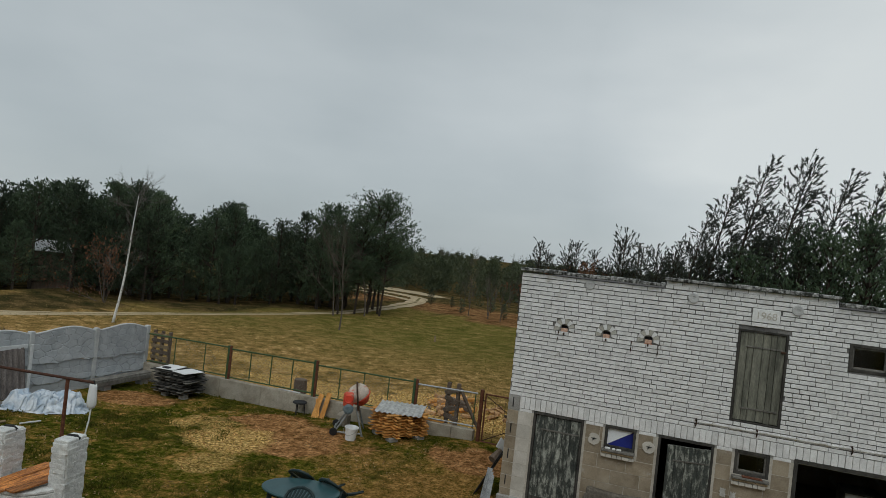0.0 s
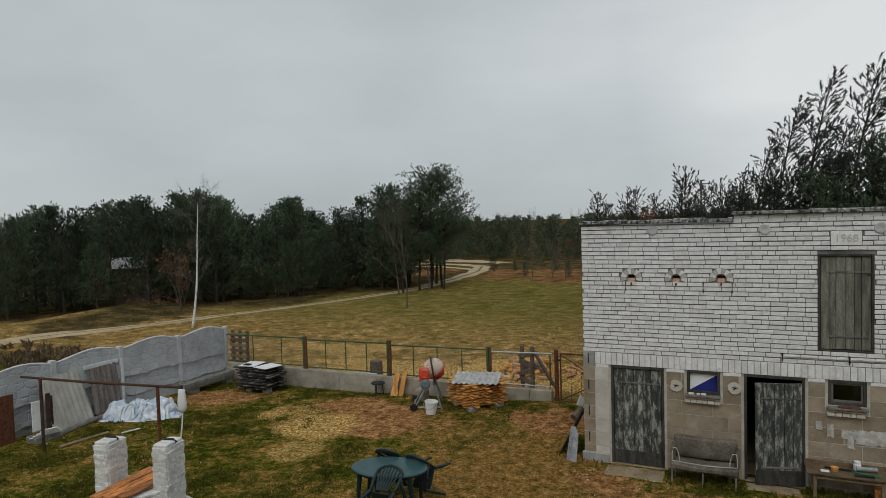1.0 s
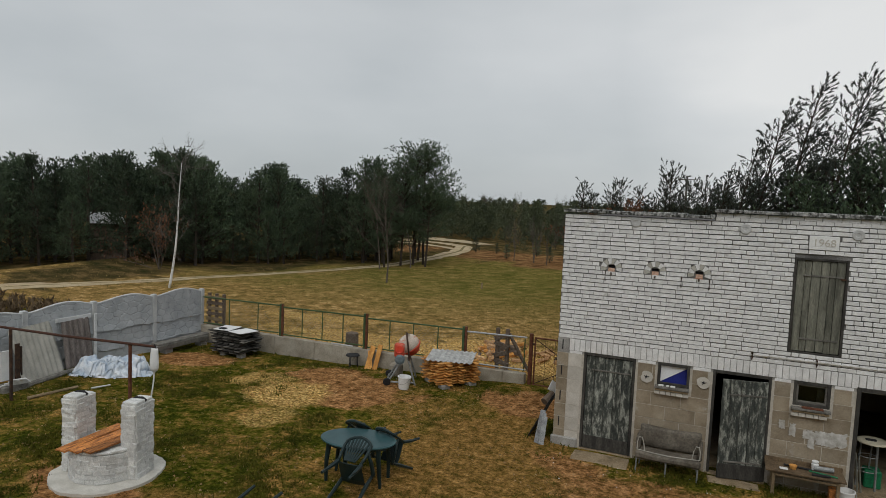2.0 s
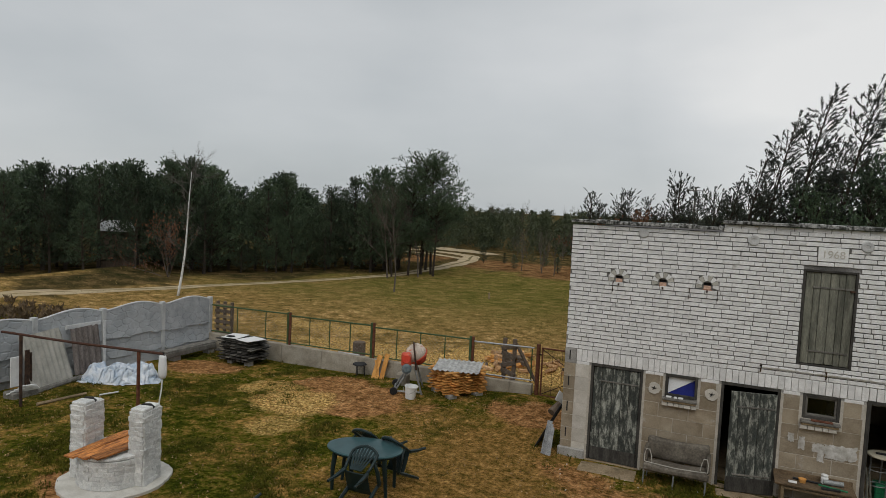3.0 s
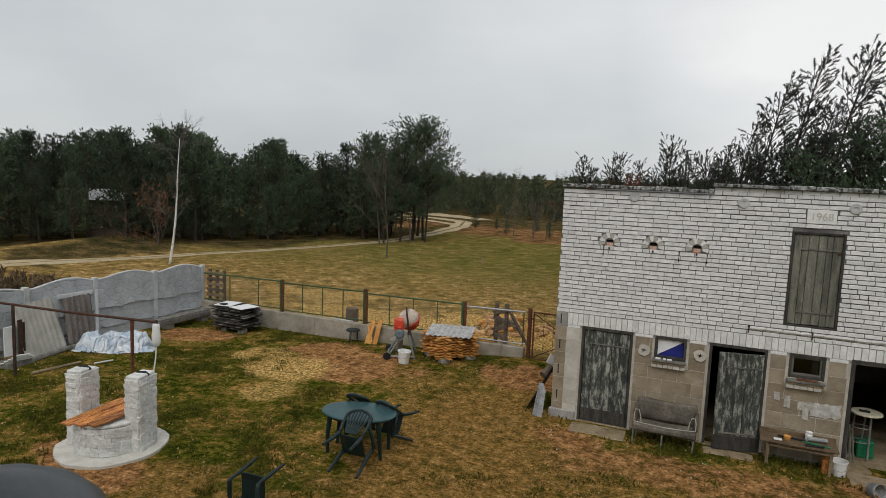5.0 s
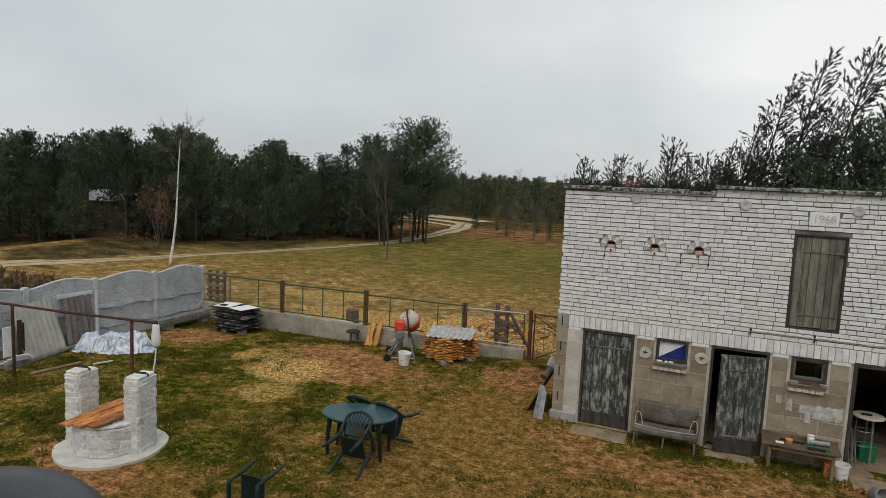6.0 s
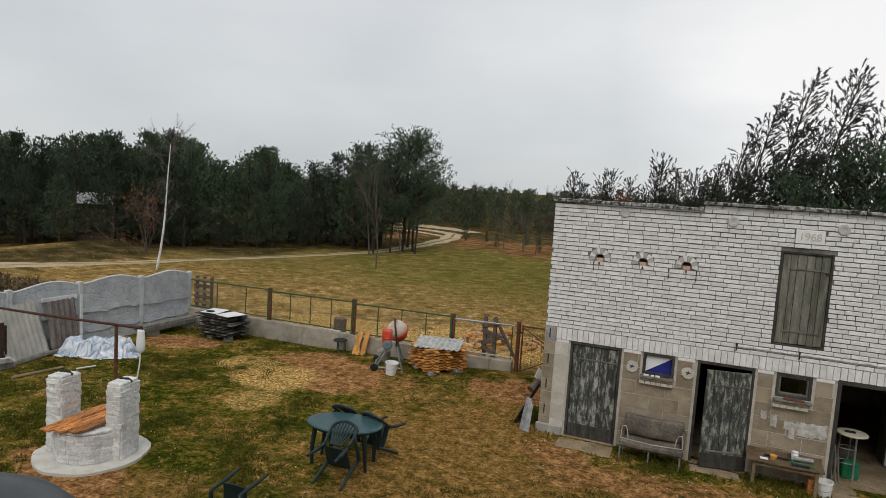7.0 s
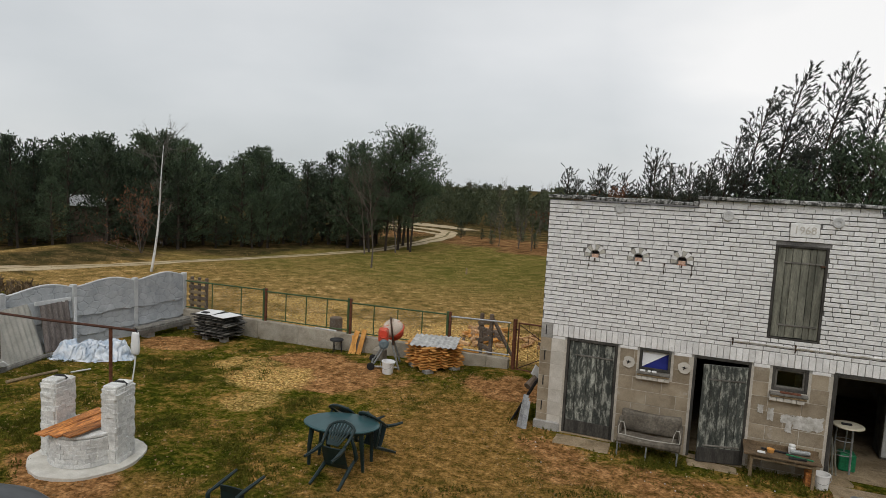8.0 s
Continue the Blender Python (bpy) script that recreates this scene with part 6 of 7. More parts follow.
# low workbench with odds and ends
bench = empty("low_workbench", (4.15, -0.30, 0.0), "low wooden workbench with tools along the barn wall", "bench")
part("bench_top", block(3.58, 4.70, -0.50, -0.07, 0.405, 0.435, 0.006), BENCH_WOOD, bench)
part("back_board", block(3.58, 4.70, -0.068, -0.045, 0.41, 0.50, 0.004), BENCH_WOOD, bench)
for x in (3.70, 4.60):
    part("leg", block(x - 0.025, x + 0.025, -0.46, -0.41, -0.05, 0.404, 0.004), TAN_WOOD, bench)
    part("leg", block(x - 0.025, x + 0.025, -0.14, -0.09, -0.05, 0.404, 0.004), TAN_WOOD, bench)
part("front_rail", block(3.725, 4.575, -0.455, -0.43, 0.335, 0.37, 0.004), TAN_WOOD, bench)
tagged(part("yellow_cup", lathe(bmesh.new(), [(0.045, 0.0), (0.06, 0.06), (0.05, 0.06), (0.02, 0.02)], 14, (3.98, -0.30, 0.437)), FRESH_WOOD), "small yellow cup on the workbench", "cup")
tagged(part("white_jar", lathe(bmesh.new(), [(0.05, 0.0), (0.055, 0.09), (0.035, 0.11), (0.05, 0.12), (0.05, 0.14), (0.01, 0.145)], 14, (4.30, -0.15, 0.437)), WHITE_PLASTIC), "white lidded jar on the workbench", "jar")
tagged(part("grey_roll", rod([(4.28, -0.20, 0.475), (4.56, -0.17, 0.475)], 0.04, 12), GREY_METAL), "grey roll of sheeting on the workbench", "roll")
tagged(part("hand_saw", block(-0.2, 0.2, -0.02, 0.02, 0.0, 0.015, 0.004, Matrix.Translation((4.40, -0.33, 0.437)) @ Matrix.Rotation(radians(-14), 4, "Z")), CRATE_GREEN), "teal-handled tool on the workbench", "tool")
tagged(part("black_tool", block(-0.13, 0.13, -0.025, 0.025, 0.0, 0.03, 0.006, Matrix.Translation((4.36, -0.43, 0.437)) @ Matrix.Rotation(radians(6), 4, "Z")), BLACK), "black hand tool on the workbench", "tool")
tagged(part("dark_stick", rod([(3.85, -0.22, 0.455), (4.25, -0.26, 0.455)], 0.016, 6), BLACK), "dark stick on the workbench", "stick")
tagged(part("white_rag", block(3.78, 3.90, -0.42, -0.34, 0.437, 0.455, 0.006), WHITE_PLASTIC), "small white rag on the workbench", "rag")
bucket(4.74, -0.32, 0.92, "worn white bucket beside the workbench", tilt=-3)
tagged(part("rusty_crate", block(4.50, 4.63, -0.36, -0.2, 0.0, 0.24, 0.01), RED_WOOD), "rusty brown box under the workbench", "box")

# inside the open bay
round_top = empty("tall_round_table", (5.22, 0.62, 0.0), "tall metal stand with a cream round top", "stand")
part("round_top", lathe(bmesh.new(), [(0.20, 0.80), (0.235, 0.805), (0.235, 0.825), (0.21, 0.835), (0.01, 0.837)], 28, (5.20, 0.62, 0.0)), CREAM, round_top, "cream round top")
part("stem", rod([(5.27, 0.55, 0.0), (5.26, 0.56, 0.80)], 0.018, 8), GREY_METAL, round_top)
for x, y in ((5.02, 0.70), (5.20, 0.82)):
    part("leg", rod([(x, y, 0.0), (x + 0.03, y - 0.02, 0.80)], 0.014, 6), GREY_METAL, round_top)
for z in (0.30, 0.55):
    part("foot_ring", rod([(5.24 + 0.14 * math.cos(t) - 0.08, 0.66 + 0.12 * math.sin(t), z) for t in np.linspace(0, 2 * math.pi, 13)], 0.009, 5), GREY_METAL, round_top)
tagged(part("black_pliers", block(5.08, 5.24, 0.54, 0.60, 0.838, 0.865, 0.008), BLACK), "black tool lying on the round top", "tool")
tagged(part("green_crate", block(5.13, 5.38, 0.66, 0.92, 0.0, 0.30, 0.02), CRATE_GREEN), "bright green plastic crate on the floor", "crate")
fridge = empty("white_appliance", (6.0, 1.9, 0.0), "old white household appliance in the dark bay", "appliance")
part("appliance_body", block(5.92, 6.55, 1.6, 2.2, 0.0, 1.05, 0.02), GREY_BOARD, fridge)
part("appliance_door", block(5.93, 6.54, 1.575, 1.598, 0.05, 1.03, 0.01), PREFAB_CAP, fridge)
for k, (x, t) in enumerate(((4.93, 5), (4.99, 8), (5.04, 12))):
    tagged(part("leaning_stick", rod([(x, 0.30, 0.0), (x - 0.06, 0.36, 0.75 - 0.1 * k)], 0.014, 6), OLD_WOOD), "stick leaning inside the bay opening", "stick", "sticks in the bay")
tagged(part("dirt_heap", lathe(bmesh.new(), [(0.26, -0.02), (0.18, 0.02), (0.08, 0.04), (0.01, 0.045)], 14, (5.02, 0.16, 0.0)), TAN_WOOD), "small heap of tan sweepings", "heap")

# ---- dark rounded lid close below the window, and the house wall behind ----
lid = empty("vent_cowl", (1.01, -10.85, 0.0), "dark grey rounded metal vent cowl beside the house", "cowl")
part("cowl_cap", lathe(bmesh.new(), [(0.28, -0.42), (0.29, -0.20), (0.27, -0.135), (0.215, -0.078), (0.125, -0.028), (0.05, -0.006), (0.004, 0.0)], 48, (1.01, -10.85, 3.665)), COWL, lid, smooth=True)
part("cowl_pipe", lathe(bmesh.new(), [(0.15, -3.80), (0.15, -0.40)], 24, (1.01, -10.85, 3.665)), COWL, lid)
house_wall = tagged(part("house_wall", block(-4.0, 9.0, -12.95, -12.65, -0.3, 7.0), STUCCO), "plain beige rendered house wall", "wall", kind="structure")

# neighbour's small house and utility pole past the precast fence
hut = empty("neighbour_house", (-17.6, -3.2, 0.0), "small beige neighbouring house with a dark roof", "house")
part("house_body", block(-20.7, -17.5, -6.3, -2.2, -0.3, 1.75), STUCCO, hut)
bm = bmesh.new()
for side in (1, -1):
    cuboid(bm, 0, 2.35, -2.75, 2.75, 0, 0.08, 0.0, Matrix.Translation((-19.1, -4.25, 2.95)) @ Matrix.Rotation(0 if side > 0 else math.pi, 4, "Z") @ Matrix.Rotation(radians(33), 4, "Y"))
part("roof", bm, DARK_ROOF, hut)
bm = bmesh.new()
for y in (-6.25, -2.25):
    vs = [bm.verts.new(p) for p in ((-20.7, y, 1.75), (-17.5, y, 1.75), (-19.1, y, 2.85))]
    bm.faces.new(vs)
part("gable", bm, STUCCO, hut)
fence2 = empty("board_fence", (-12.6, -4.6, 0.0), "brown board fence at the yard's edge", "fence")
for k in range(9):
    x, y = -11.92 - 0.10 * k, -4.26 - 0.115 * k
    part("board", block(-0.07, 0.07, -0.012, 0.012, -0.2, 1.95, 0.003, Matrix.Translation((x, y, 0)) @ Matrix.Rotation(radians(50), 4, "Z")), BROWN_BOARD, fence2)


def utility_pole(x, y, top, arms, label, radius=0.09):
    p = empty("utility_pole", (x, y, ground_z(x, y)), label, "utility pole")
    part("pole", rod([(x, y, -0.5), (x, y, top)], [radius * 1.4, radius], 8), GREY_BOARD, p)
    for z, w in arms:
        part("cross_arm", block(x - w, x + w, y - 0.03, y + 0.03, z - radius * 0.4, z + radius * 0.4, 0.006), IRON, p)
        for s in (-0.9, 0.9):
            part("insulator", lathe(bmesh.new(), [(0.02, 0.0), (0.03, 0.03), (0.025, 0.07), (0.01, 0.08)], 8, (x + s * w, y, z + radius * 0.4)), GREY_BOARD, p)
    return p


utility_pole(-36.9, 9.9, 6.3, ((5.8, 0.5),), "grey wooden utility pole among the pines")
utility_pole(0.9, 20.1, 6.0, ((5.82, 0.40),), "thin grey utility pole with a cross-arm behind the barn", 0.045)


# ---- trees ----
def tubes_np(segments, sides):
    """Many thin tapered pieces (p, q, r0, r1) as one array mesh."""
    P = np.array([s[0] for s in segments])
    Q = np.array([s[1] for s in segments])
    R0, R1 = np.array([s[2] for s in segments]), np.array([s[3] for s in segments])
    D = Q - P
    D /= np.linalg.norm(D, axis=1, keepdims=True) + 1e-9
    ref = np.where(np.abs(D[:, 2:3]) > 0.95, np.array([[1.0, 0, 0]]), np.array([[0, 0, 1.0]]))
    A = np.cross(D, ref)
    A /= np.linalg.norm(A, axis=1, keepdims=True)
    B = np.cross(D, A)
    ang = 2 * np.pi * np.arange(sides) / sides
    ring = np.cos(ang)[None, :, None] * A[:, None] + np.sin(ang)[None, :, None] * B[:, None]
    V = np.concatenate([P[:, None] + ring * R0[:, None, None], Q[:, None] + ring * R1[:, None, None]], 1)
    n = len(P)
    base = (np.arange(n) * 2 * sides)[:, None, None]
    k = np.arange(sides)
    quad = np.stack([k, (k + 1) % sides, sides + (k + 1) % sides, sides + k], -1)[None]
    return V.reshape(-1, 3), (base + quad).reshape(-1, 4)


def needles_np(P, D, length, width, per, seed, spread=0.75):
    """Tufts: per slim blades fanning round each shoot direction."""
    g = np.random.default_rng(seed)
    n = len(P)
    P, D = np.repeat(P, per, 0), np.repeat(D, per, 0)
    J = g.normal(size=(n * per, 3))
    J -= (J * D).sum(1, keepdims=True) * D
    J /= np.linalg.norm(J, axis=1, keepdims=True) + 1e-9
    way_out = D + J * g.uniform(0.15, spread, (n * per, 1))
    way_out /= np.linalg.norm(way_out, axis=1, keepdims=True)
    L = length * g.uniform(0.6, 1.15, (n * per, 1))
    S = np.cross(way_out, g.normal(size=(n * per, 3)))
    S /= np.linalg.norm(S, axis=1, keepdims=True) + 1e-9
    foot = P + D * L * g.uniform(-0.5, 0.45, (n * per, 1))
    W = width * g.uniform(0.7, 1.3, (n * per, 1))
    V = np.stack([foot - S * W, foot + S * W, foot + way_out * L + S * W * 0.25], 1).reshape(-1, 3)
    return V, np.arange(n * per * 3).reshape(-1, 3)


def mesh_np(name, V, F, material):
    me = bpy.data.meshes.new(name)
    me.from_pydata(V.tolist(), [], F.tolist())
    me.materials.append(material)
    return me


def pine_shape(seed, h, clear, reach, gap, per, tuft, width, stout=1.0, lift_angle=(12, 62), step_m=0.12, shape=0.75, clump=6, puff=0.11):
    """Trunk and crown meshes of a pine with whorls of rising limbs."""
    g = np.random.default_rng(seed)
    seg, P, D = [], [], []
    bend = g.uniform(-0.02, 0.02, 2) * h

    def trunk_at(u):
        return np.array([bend[0] * math.sin(u * 3), bend[1] * math.sin(u * 2.4), h * u])

    r_base = (0.020 * h + 0.02) * stout
    us = np.linspace(-0.03, 1, 12)
    for a, b in zip(us, us[1:]):
        seg.append((trunk_at(max(a, 0)) + (0, 0, min(a, 0) * h), trunk_at(b), r_base * (1 - max(a, 0)) ** 0.8 + 0.008, r_base * (1 - b) ** 0.8 + 0.006))
    u = clear
    while u < 0.985:
        v = (u - clear) / (1 - clear)
        prof = (1 - v) ** shape * min(1.0, 0.55 + 2.2 * v)
        for k in range(int(g.integers(4, 7))):
            az = g.uniform(0, 2 * math.pi)
            L = reach * prof * g.uniform(0.6, 1.18) + 0.14
            el = radians(lift_angle[0] + (lift_angle[1] - lift_angle[0]) * v + g.uniform(-9, 9))
            out = np.array([math.cos(az), math.sin(az), 0.0])
            side = np.array([-math.sin(az), math.cos(az), 0.0])
            start = trunk_at(u)
            def limb(s):
                return start + out * L * s * math.cos(el) + np.array([0, 0, L * (s * math.sin(el) + 0.16 * s * s)])
            pts = [limb(s) for s in (0, 0.35, 0.7, 1.0)]
            r0 = 0.012 + 0.012 * L
            for i in range(3):
                seg.append((pts[i], pts[i + 1], r0 * (1 - i / 3.2), r0 * (1 - (i + 1) / 3.2)))
            n_c = max(2, int(L / step_m))
            for s in np.linspace(0.42, 1.0, n_c):
                if g.random() < 0.10:
                    continue
                off = g.normal() * 0.20 * L * (1.2 - s) + g.normal() * 0.06
                centre = limb(s) + side * off + np.array([0, 0, abs(off) * 0.2 + g.uniform(-0.06, 0.08)])
                if abs(off) > 0.2:
                    seg.append((limb(max(0.0, s - 0.12)), centre, 0.008, 0.004))
                way_c = out * 0.45 + side * np.sign(off) * 0.25 + np.array([0, 0, 0.75])
                for _ in range(clump):
                    P.append(centre + g.normal(size=3) * puff * np.array([1.0, 1.0, 0.62]))
                    dv = way_c + g.normal(size=3) * 0.38
                    D.append(dv / np.linalg.norm(dv))
        u += gap / h * g.uniform(0.75, 1.25)
    for t in (0.93, 0.97, 1.0, 1.02):
        P.append(trunk_at(t))
        D.append(np.array([0, 0, 1.0]))
    V, F = tubes_np(seg, 3)
    trunk_me = mesh_np("trunk", V, F, BARK)
    V, F = needles_np(np.array(P), np.array(D), tuft, width, per, seed + 1)
    return trunk_me, mesh_np("crown", V, F, NEEDLE)


def plant_tree(name, shapes, x, y, scale, turn, label, group="", z=None, tall=1.0):
    base = ground_z(x, y) if z is None else z
    t = empty(name, (x, y, base), label, "tree", group)
    m = Matrix.Translation((x, y, base)) @ Matrix.Rotation(turn, 4, "Z") @ Matrix.Diagonal((scale, scale, scale * tall, 1))
    shared("trunk", shapes[0], t, m)
    shared("crown", shapes[1], t, m)
    return t


def wind_pine(seed, h, reach, sway, per_whorl, gap, first=0.12, brush=0.30, blades=64, needle=NEEDLE_BACKLIT):
    """Trunk and crown of an open pine whose shoots end in needle brushes, all bent one way by the wind."""
    g = np.random.default_rng(seed)
    seg, P, D, L = [], [], [], []
    wind = np.array([1.0, 0.0, 0.0])

    def trunk_at(u):
        return np.array([sway * h * u ** 2 + 0.05 * math.sin(u * 6 + seed), 0.05 * math.sin(u * 5), h * u])

    us = np.linspace(0, 1, 10)
    for a, b in zip(us, us[1:]):
        seg.append((trunk_at(a), trunk_at(b), 0.012 * h * (1 - a) + 0.010, 0.012 * h * (1 - b) + 0.008))
    u = first
    while u < 0.97:
        v = (u - first) / (1 - first)
        for k in range(per_whorl + int(g.integers(0, 2))):
            az = g.uniform(0, 2 * math.pi)
            length = reach * ((1 - v) ** 0.6 * min(1.0, 0.6 + 1.5 * v) * g.uniform(0.55, 1.15) + 0.10)
            out = np.array([math.cos(az), math.sin(az), 0.0])
            side = np.array([-math.sin(az), math.cos(az), 0.0])
            el = radians(g.uniform(24, 44) + 20 * v)
            foot = trunk_at(u)

            def limb(t):
                return foot + out * length * t * math.cos(el) + wind * sway * 1.6 * length * t * t + np.array([0, 0, length * (t * math.sin(el) + 0.18 * t * t)])

            marks = (0, 0.35, 0.7, 1.0)
            for i in range(3):
                seg.append((limb(marks[i]), limb(marks[i + 1]), (0.010 + 0.008 * length) * (1 - i / 3.3), (0.010 + 0.008 * length) * (1 - (i + 1) / 3.3)))
            for t in np.linspace(0.38, 1.0, max(2, int(length / 0.18))):
                for turn in ((-1, 1) if t < 0.97 else (0,)):
                    if g.random() < 0.22:
                        continue
                    way = out * 0.45 + side * turn * g.uniform(0.3, 0.9) + wind * sway * 2.6 + np.array([0, 0, g.uniform(0.5, 1.2)]) + g.normal(size=3) * 0.32
                    way /= np.linalg.norm(way)
                    q = limb(t) + way * g.uniform(0.03, 0.34) * (1.3 - 0.6 * t)
                    seg.append((limb(t), q, 0.007, 0.005))
                    P.append(q)
                    D.append(way)
                    L.append(brush * g.uniform(0.45, 1.15))
        u += gap / h * g.uniform(0.8, 1.2)
    for t in (0.9, 0.95, 1.0):
        P.append(trunk_at(t))
        D.append(np.array([sway * 1.5, 0, 1.0]) / math.hypot(1, sway * 1.5))
        L.append(brush)
    P, D, L = np.repeat(np.array(P), blades, 0), np.repeat(np.array(D), blades, 0), np.repeat(np.array(L), blades)[:, None]
    n = len(P)
    J = g.normal(size=(n, 3))
    J -= (J * D).sum(1, keepdims=True) * D
    J /= np.linalg.norm(J, axis=1, keepdims=True) + 1e-9
    along = g.uniform(0, 1, (n, 1)) ** 0.8
    foot = P + D * L * along
    tip = foot + (D * 0.75 + J * g.uniform(0.30, 0.75, (n, 1))) * g.uniform(0.075, 0.14, (n, 1)) * (brush / 0.30)
    S = np.cross(tip - foot, g.normal(size=(n, 3)))
    S *= 0.0115 * (brush / 0.30) / (np.linalg.norm(S, axis=1, keepdims=True) + 1e-9)
    V = np.stack([foot - S, foot + S, tip], 1).reshape(-1, 3)
    tv, tf = tubes_np(seg, 3)
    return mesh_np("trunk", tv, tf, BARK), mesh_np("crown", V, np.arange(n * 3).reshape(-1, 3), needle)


young = [pine_shape(101 + k, 6.0, 0.07, 2.35, 0.44, 8, 0.135, 0.020, shape=0.72, step_m=0.42, clump=10, puff=0.20) for k in range(5)]
middling = [pine_shape(121 + k, 6.0, 0.14, 2.2, 0.46, 8, 0.135, 0.020, shape=0.55, step_m=0.44, clump=10, puff=0.20) for k in range(3)]
behind = [pine_shape(131 + k, 6.0, 0.35, 2.4, 0.46, 5, 0.24, 0.040, shape=0.42, step_m=0.48, clump=7, puff=0.22) for k in range(3)]
lone = [pine_shape(141 + k, 8.6, 0.30, 3.5, 0.46, 8, 0.135, 0.018, stout=0.65, shape=0.5, lift_angle=(2, 52), step_m=0.36, clump=11, puff=0.20) for k in range(3)]
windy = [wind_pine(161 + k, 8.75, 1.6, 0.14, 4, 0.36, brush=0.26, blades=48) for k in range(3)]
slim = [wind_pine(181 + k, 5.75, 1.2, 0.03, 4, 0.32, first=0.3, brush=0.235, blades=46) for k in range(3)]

# rise of the tree tops over the eye's level by bearing from the yard window
EYE = (2.74, -11.88, 4.5)
bearings = (-75, -57.6, -56.1, -53.4, -51.7, -50.2, -48.4, -46.7, -45.5, -42.9, -40.9, -39.5, -38.1, -35.6, -34.2, -32.3, -30.4, -28, -22)
rises = (0.03, 0.024, 0.034, 0.023, 0.038, 0.042, 0.025, 0.050, 0.056, 0.031, 0.0, 0.031, 0.040, 0.010, 0.028, 0.040, 0.058, 0.062, 0.0)


def roof_of_woods(x, y):
    """How high the woods reach at a spot."""
    bearing = math.degrees(math.atan2(x - EYE[0], y - EYE[1]))
    return EYE[2] + math.hypot(x - EYE[0], y - EYE[1]) * float(np.interp(bearing, bearings, rises))


def at_bearing(bearing, reach):
    return EYE[0] + reach * math.sin(radians(bearing)), EYE[1] + reach * math.cos(radians(bearing))


# single crowns that stand out of the forest edge
for bearing, reach, k in ((-58.5, 41.5, 2), (-56.0, 42.5, 0), (-52.2, 42.5, 1), (-49.6, 43.0, 2), (-47.0, 42.0, 3), (-45.4, 43.0, 4), (-44.0, 42.0, 0), (-39.4, 43.5, 1), (-38.0, 44.0, 3), (-34.2, 46.0, 2), (-32.2, 46.5, 0), (-30.6, 45.5, 1), (-29.4, 46.5, 4), (-62.0, 42.0, 1), (-66.0, 42.0, 4)):
    x, y = at_bearing(bearing, reach)
    plant_tree("pine_tree", young[k], x, y, roof_of_woods(x, y) / 6.0 * 0.96, rng.uniform(0, 6.28), "dense dark green pine standing out of the forest edge", "forest pines")
# a hut with a pale roof in a clearing at the forest edge
hx, hy = at_bearing(-50.9, 43.4)
hut = empty("forest_hut", (hx, hy, 0.0), "small dark hut with a pale sheet roof among the pines", "hut")
HUT = Matrix.Translation((hx, hy, 0.0)) @ Matrix.Rotation(radians(48), 4, "Z")
part("hut_wall", block(-0.9, 0.9, -0.7, 0.7, -0.3, 2.25, 0.01, HUT), BROWN_BOARD, hut)
part("roof", block(-1.0, 1.0, -0.95, 0.95, -0.02, 0.02, 0.004, HUT @ Matrix.Translation((0, 0, 2.44)) @ Matrix.Rotation(radians(17), 4, "X")), WHITE_SHEET, hut, "pale sheet roof")
# the forest edge across the track: a low front row, then rows behind it
edge_line = np.array([(-36.5, 2.0), (-33.5, 6.5), (-30.0, 11.0), (-26.6, 15.5), (-24.4, 19.5), (-22.6, 24.0), (-21.3, 29.0), (-21.8, 34.0)])
edge_len = np.concatenate(([0], np.cumsum(np.hypot(*np.diff(edge_line, axis=0).T))))
for row, (back, gap_m, low, high) in enumerate(((0.4, 2.1, 0.50, 0.72), (2.2, 2.0, 0.66, 0.88), (4.2, 1.9, 0.74, 0.92), (6.8, 2.0, 0.80, 0.94), (10.0, 2.4, 0.84, 0.95), (14.0, 2.8, 0.86, 0.95))):
    s = 0.4 * row
    while s < edge_len[-1]:
        i = min(np.searchsorted(edge_len, s, side="right") - 1, len(edge_line) - 2)
        f = (s - edge_len[i]) / (edge_len[i + 1] - edge_len[i])
        p = edge_line[i] * (1 - f) + edge_line[i + 1] * f
        d = edge_line[i + 1] - edge_line[i]
        nrm = np.array([-d[1], d[0]]) / np.linalg.norm(d)
        x, y = p + nrm * back + rng.normal(size=2) * 0.45
        bearing = math.degrees(math.atan2(x - EYE[0], y - EYE[1]))
        size = roof_of_woods(float(x), float(y)) / 6.0 * rng.uniform(low, high)
        if row < 3 and -52.0 < bearing < -49.8:
            s += 0.5
            continue
        kind = young[int(rng.integers(5))] if row < 3 and rng.random() < 0.7 else (behind if row > 2 else middling)[int(rng.integers(3))]
        plant_tree("pine_tree", kind, float(x), float(y), size, rng.uniform(0, 6.28), "dense dark green young pine at the forest edge", "forest pines", tall=0.97)
        s += gap_m * rng.uniform(0.75, 1.3)

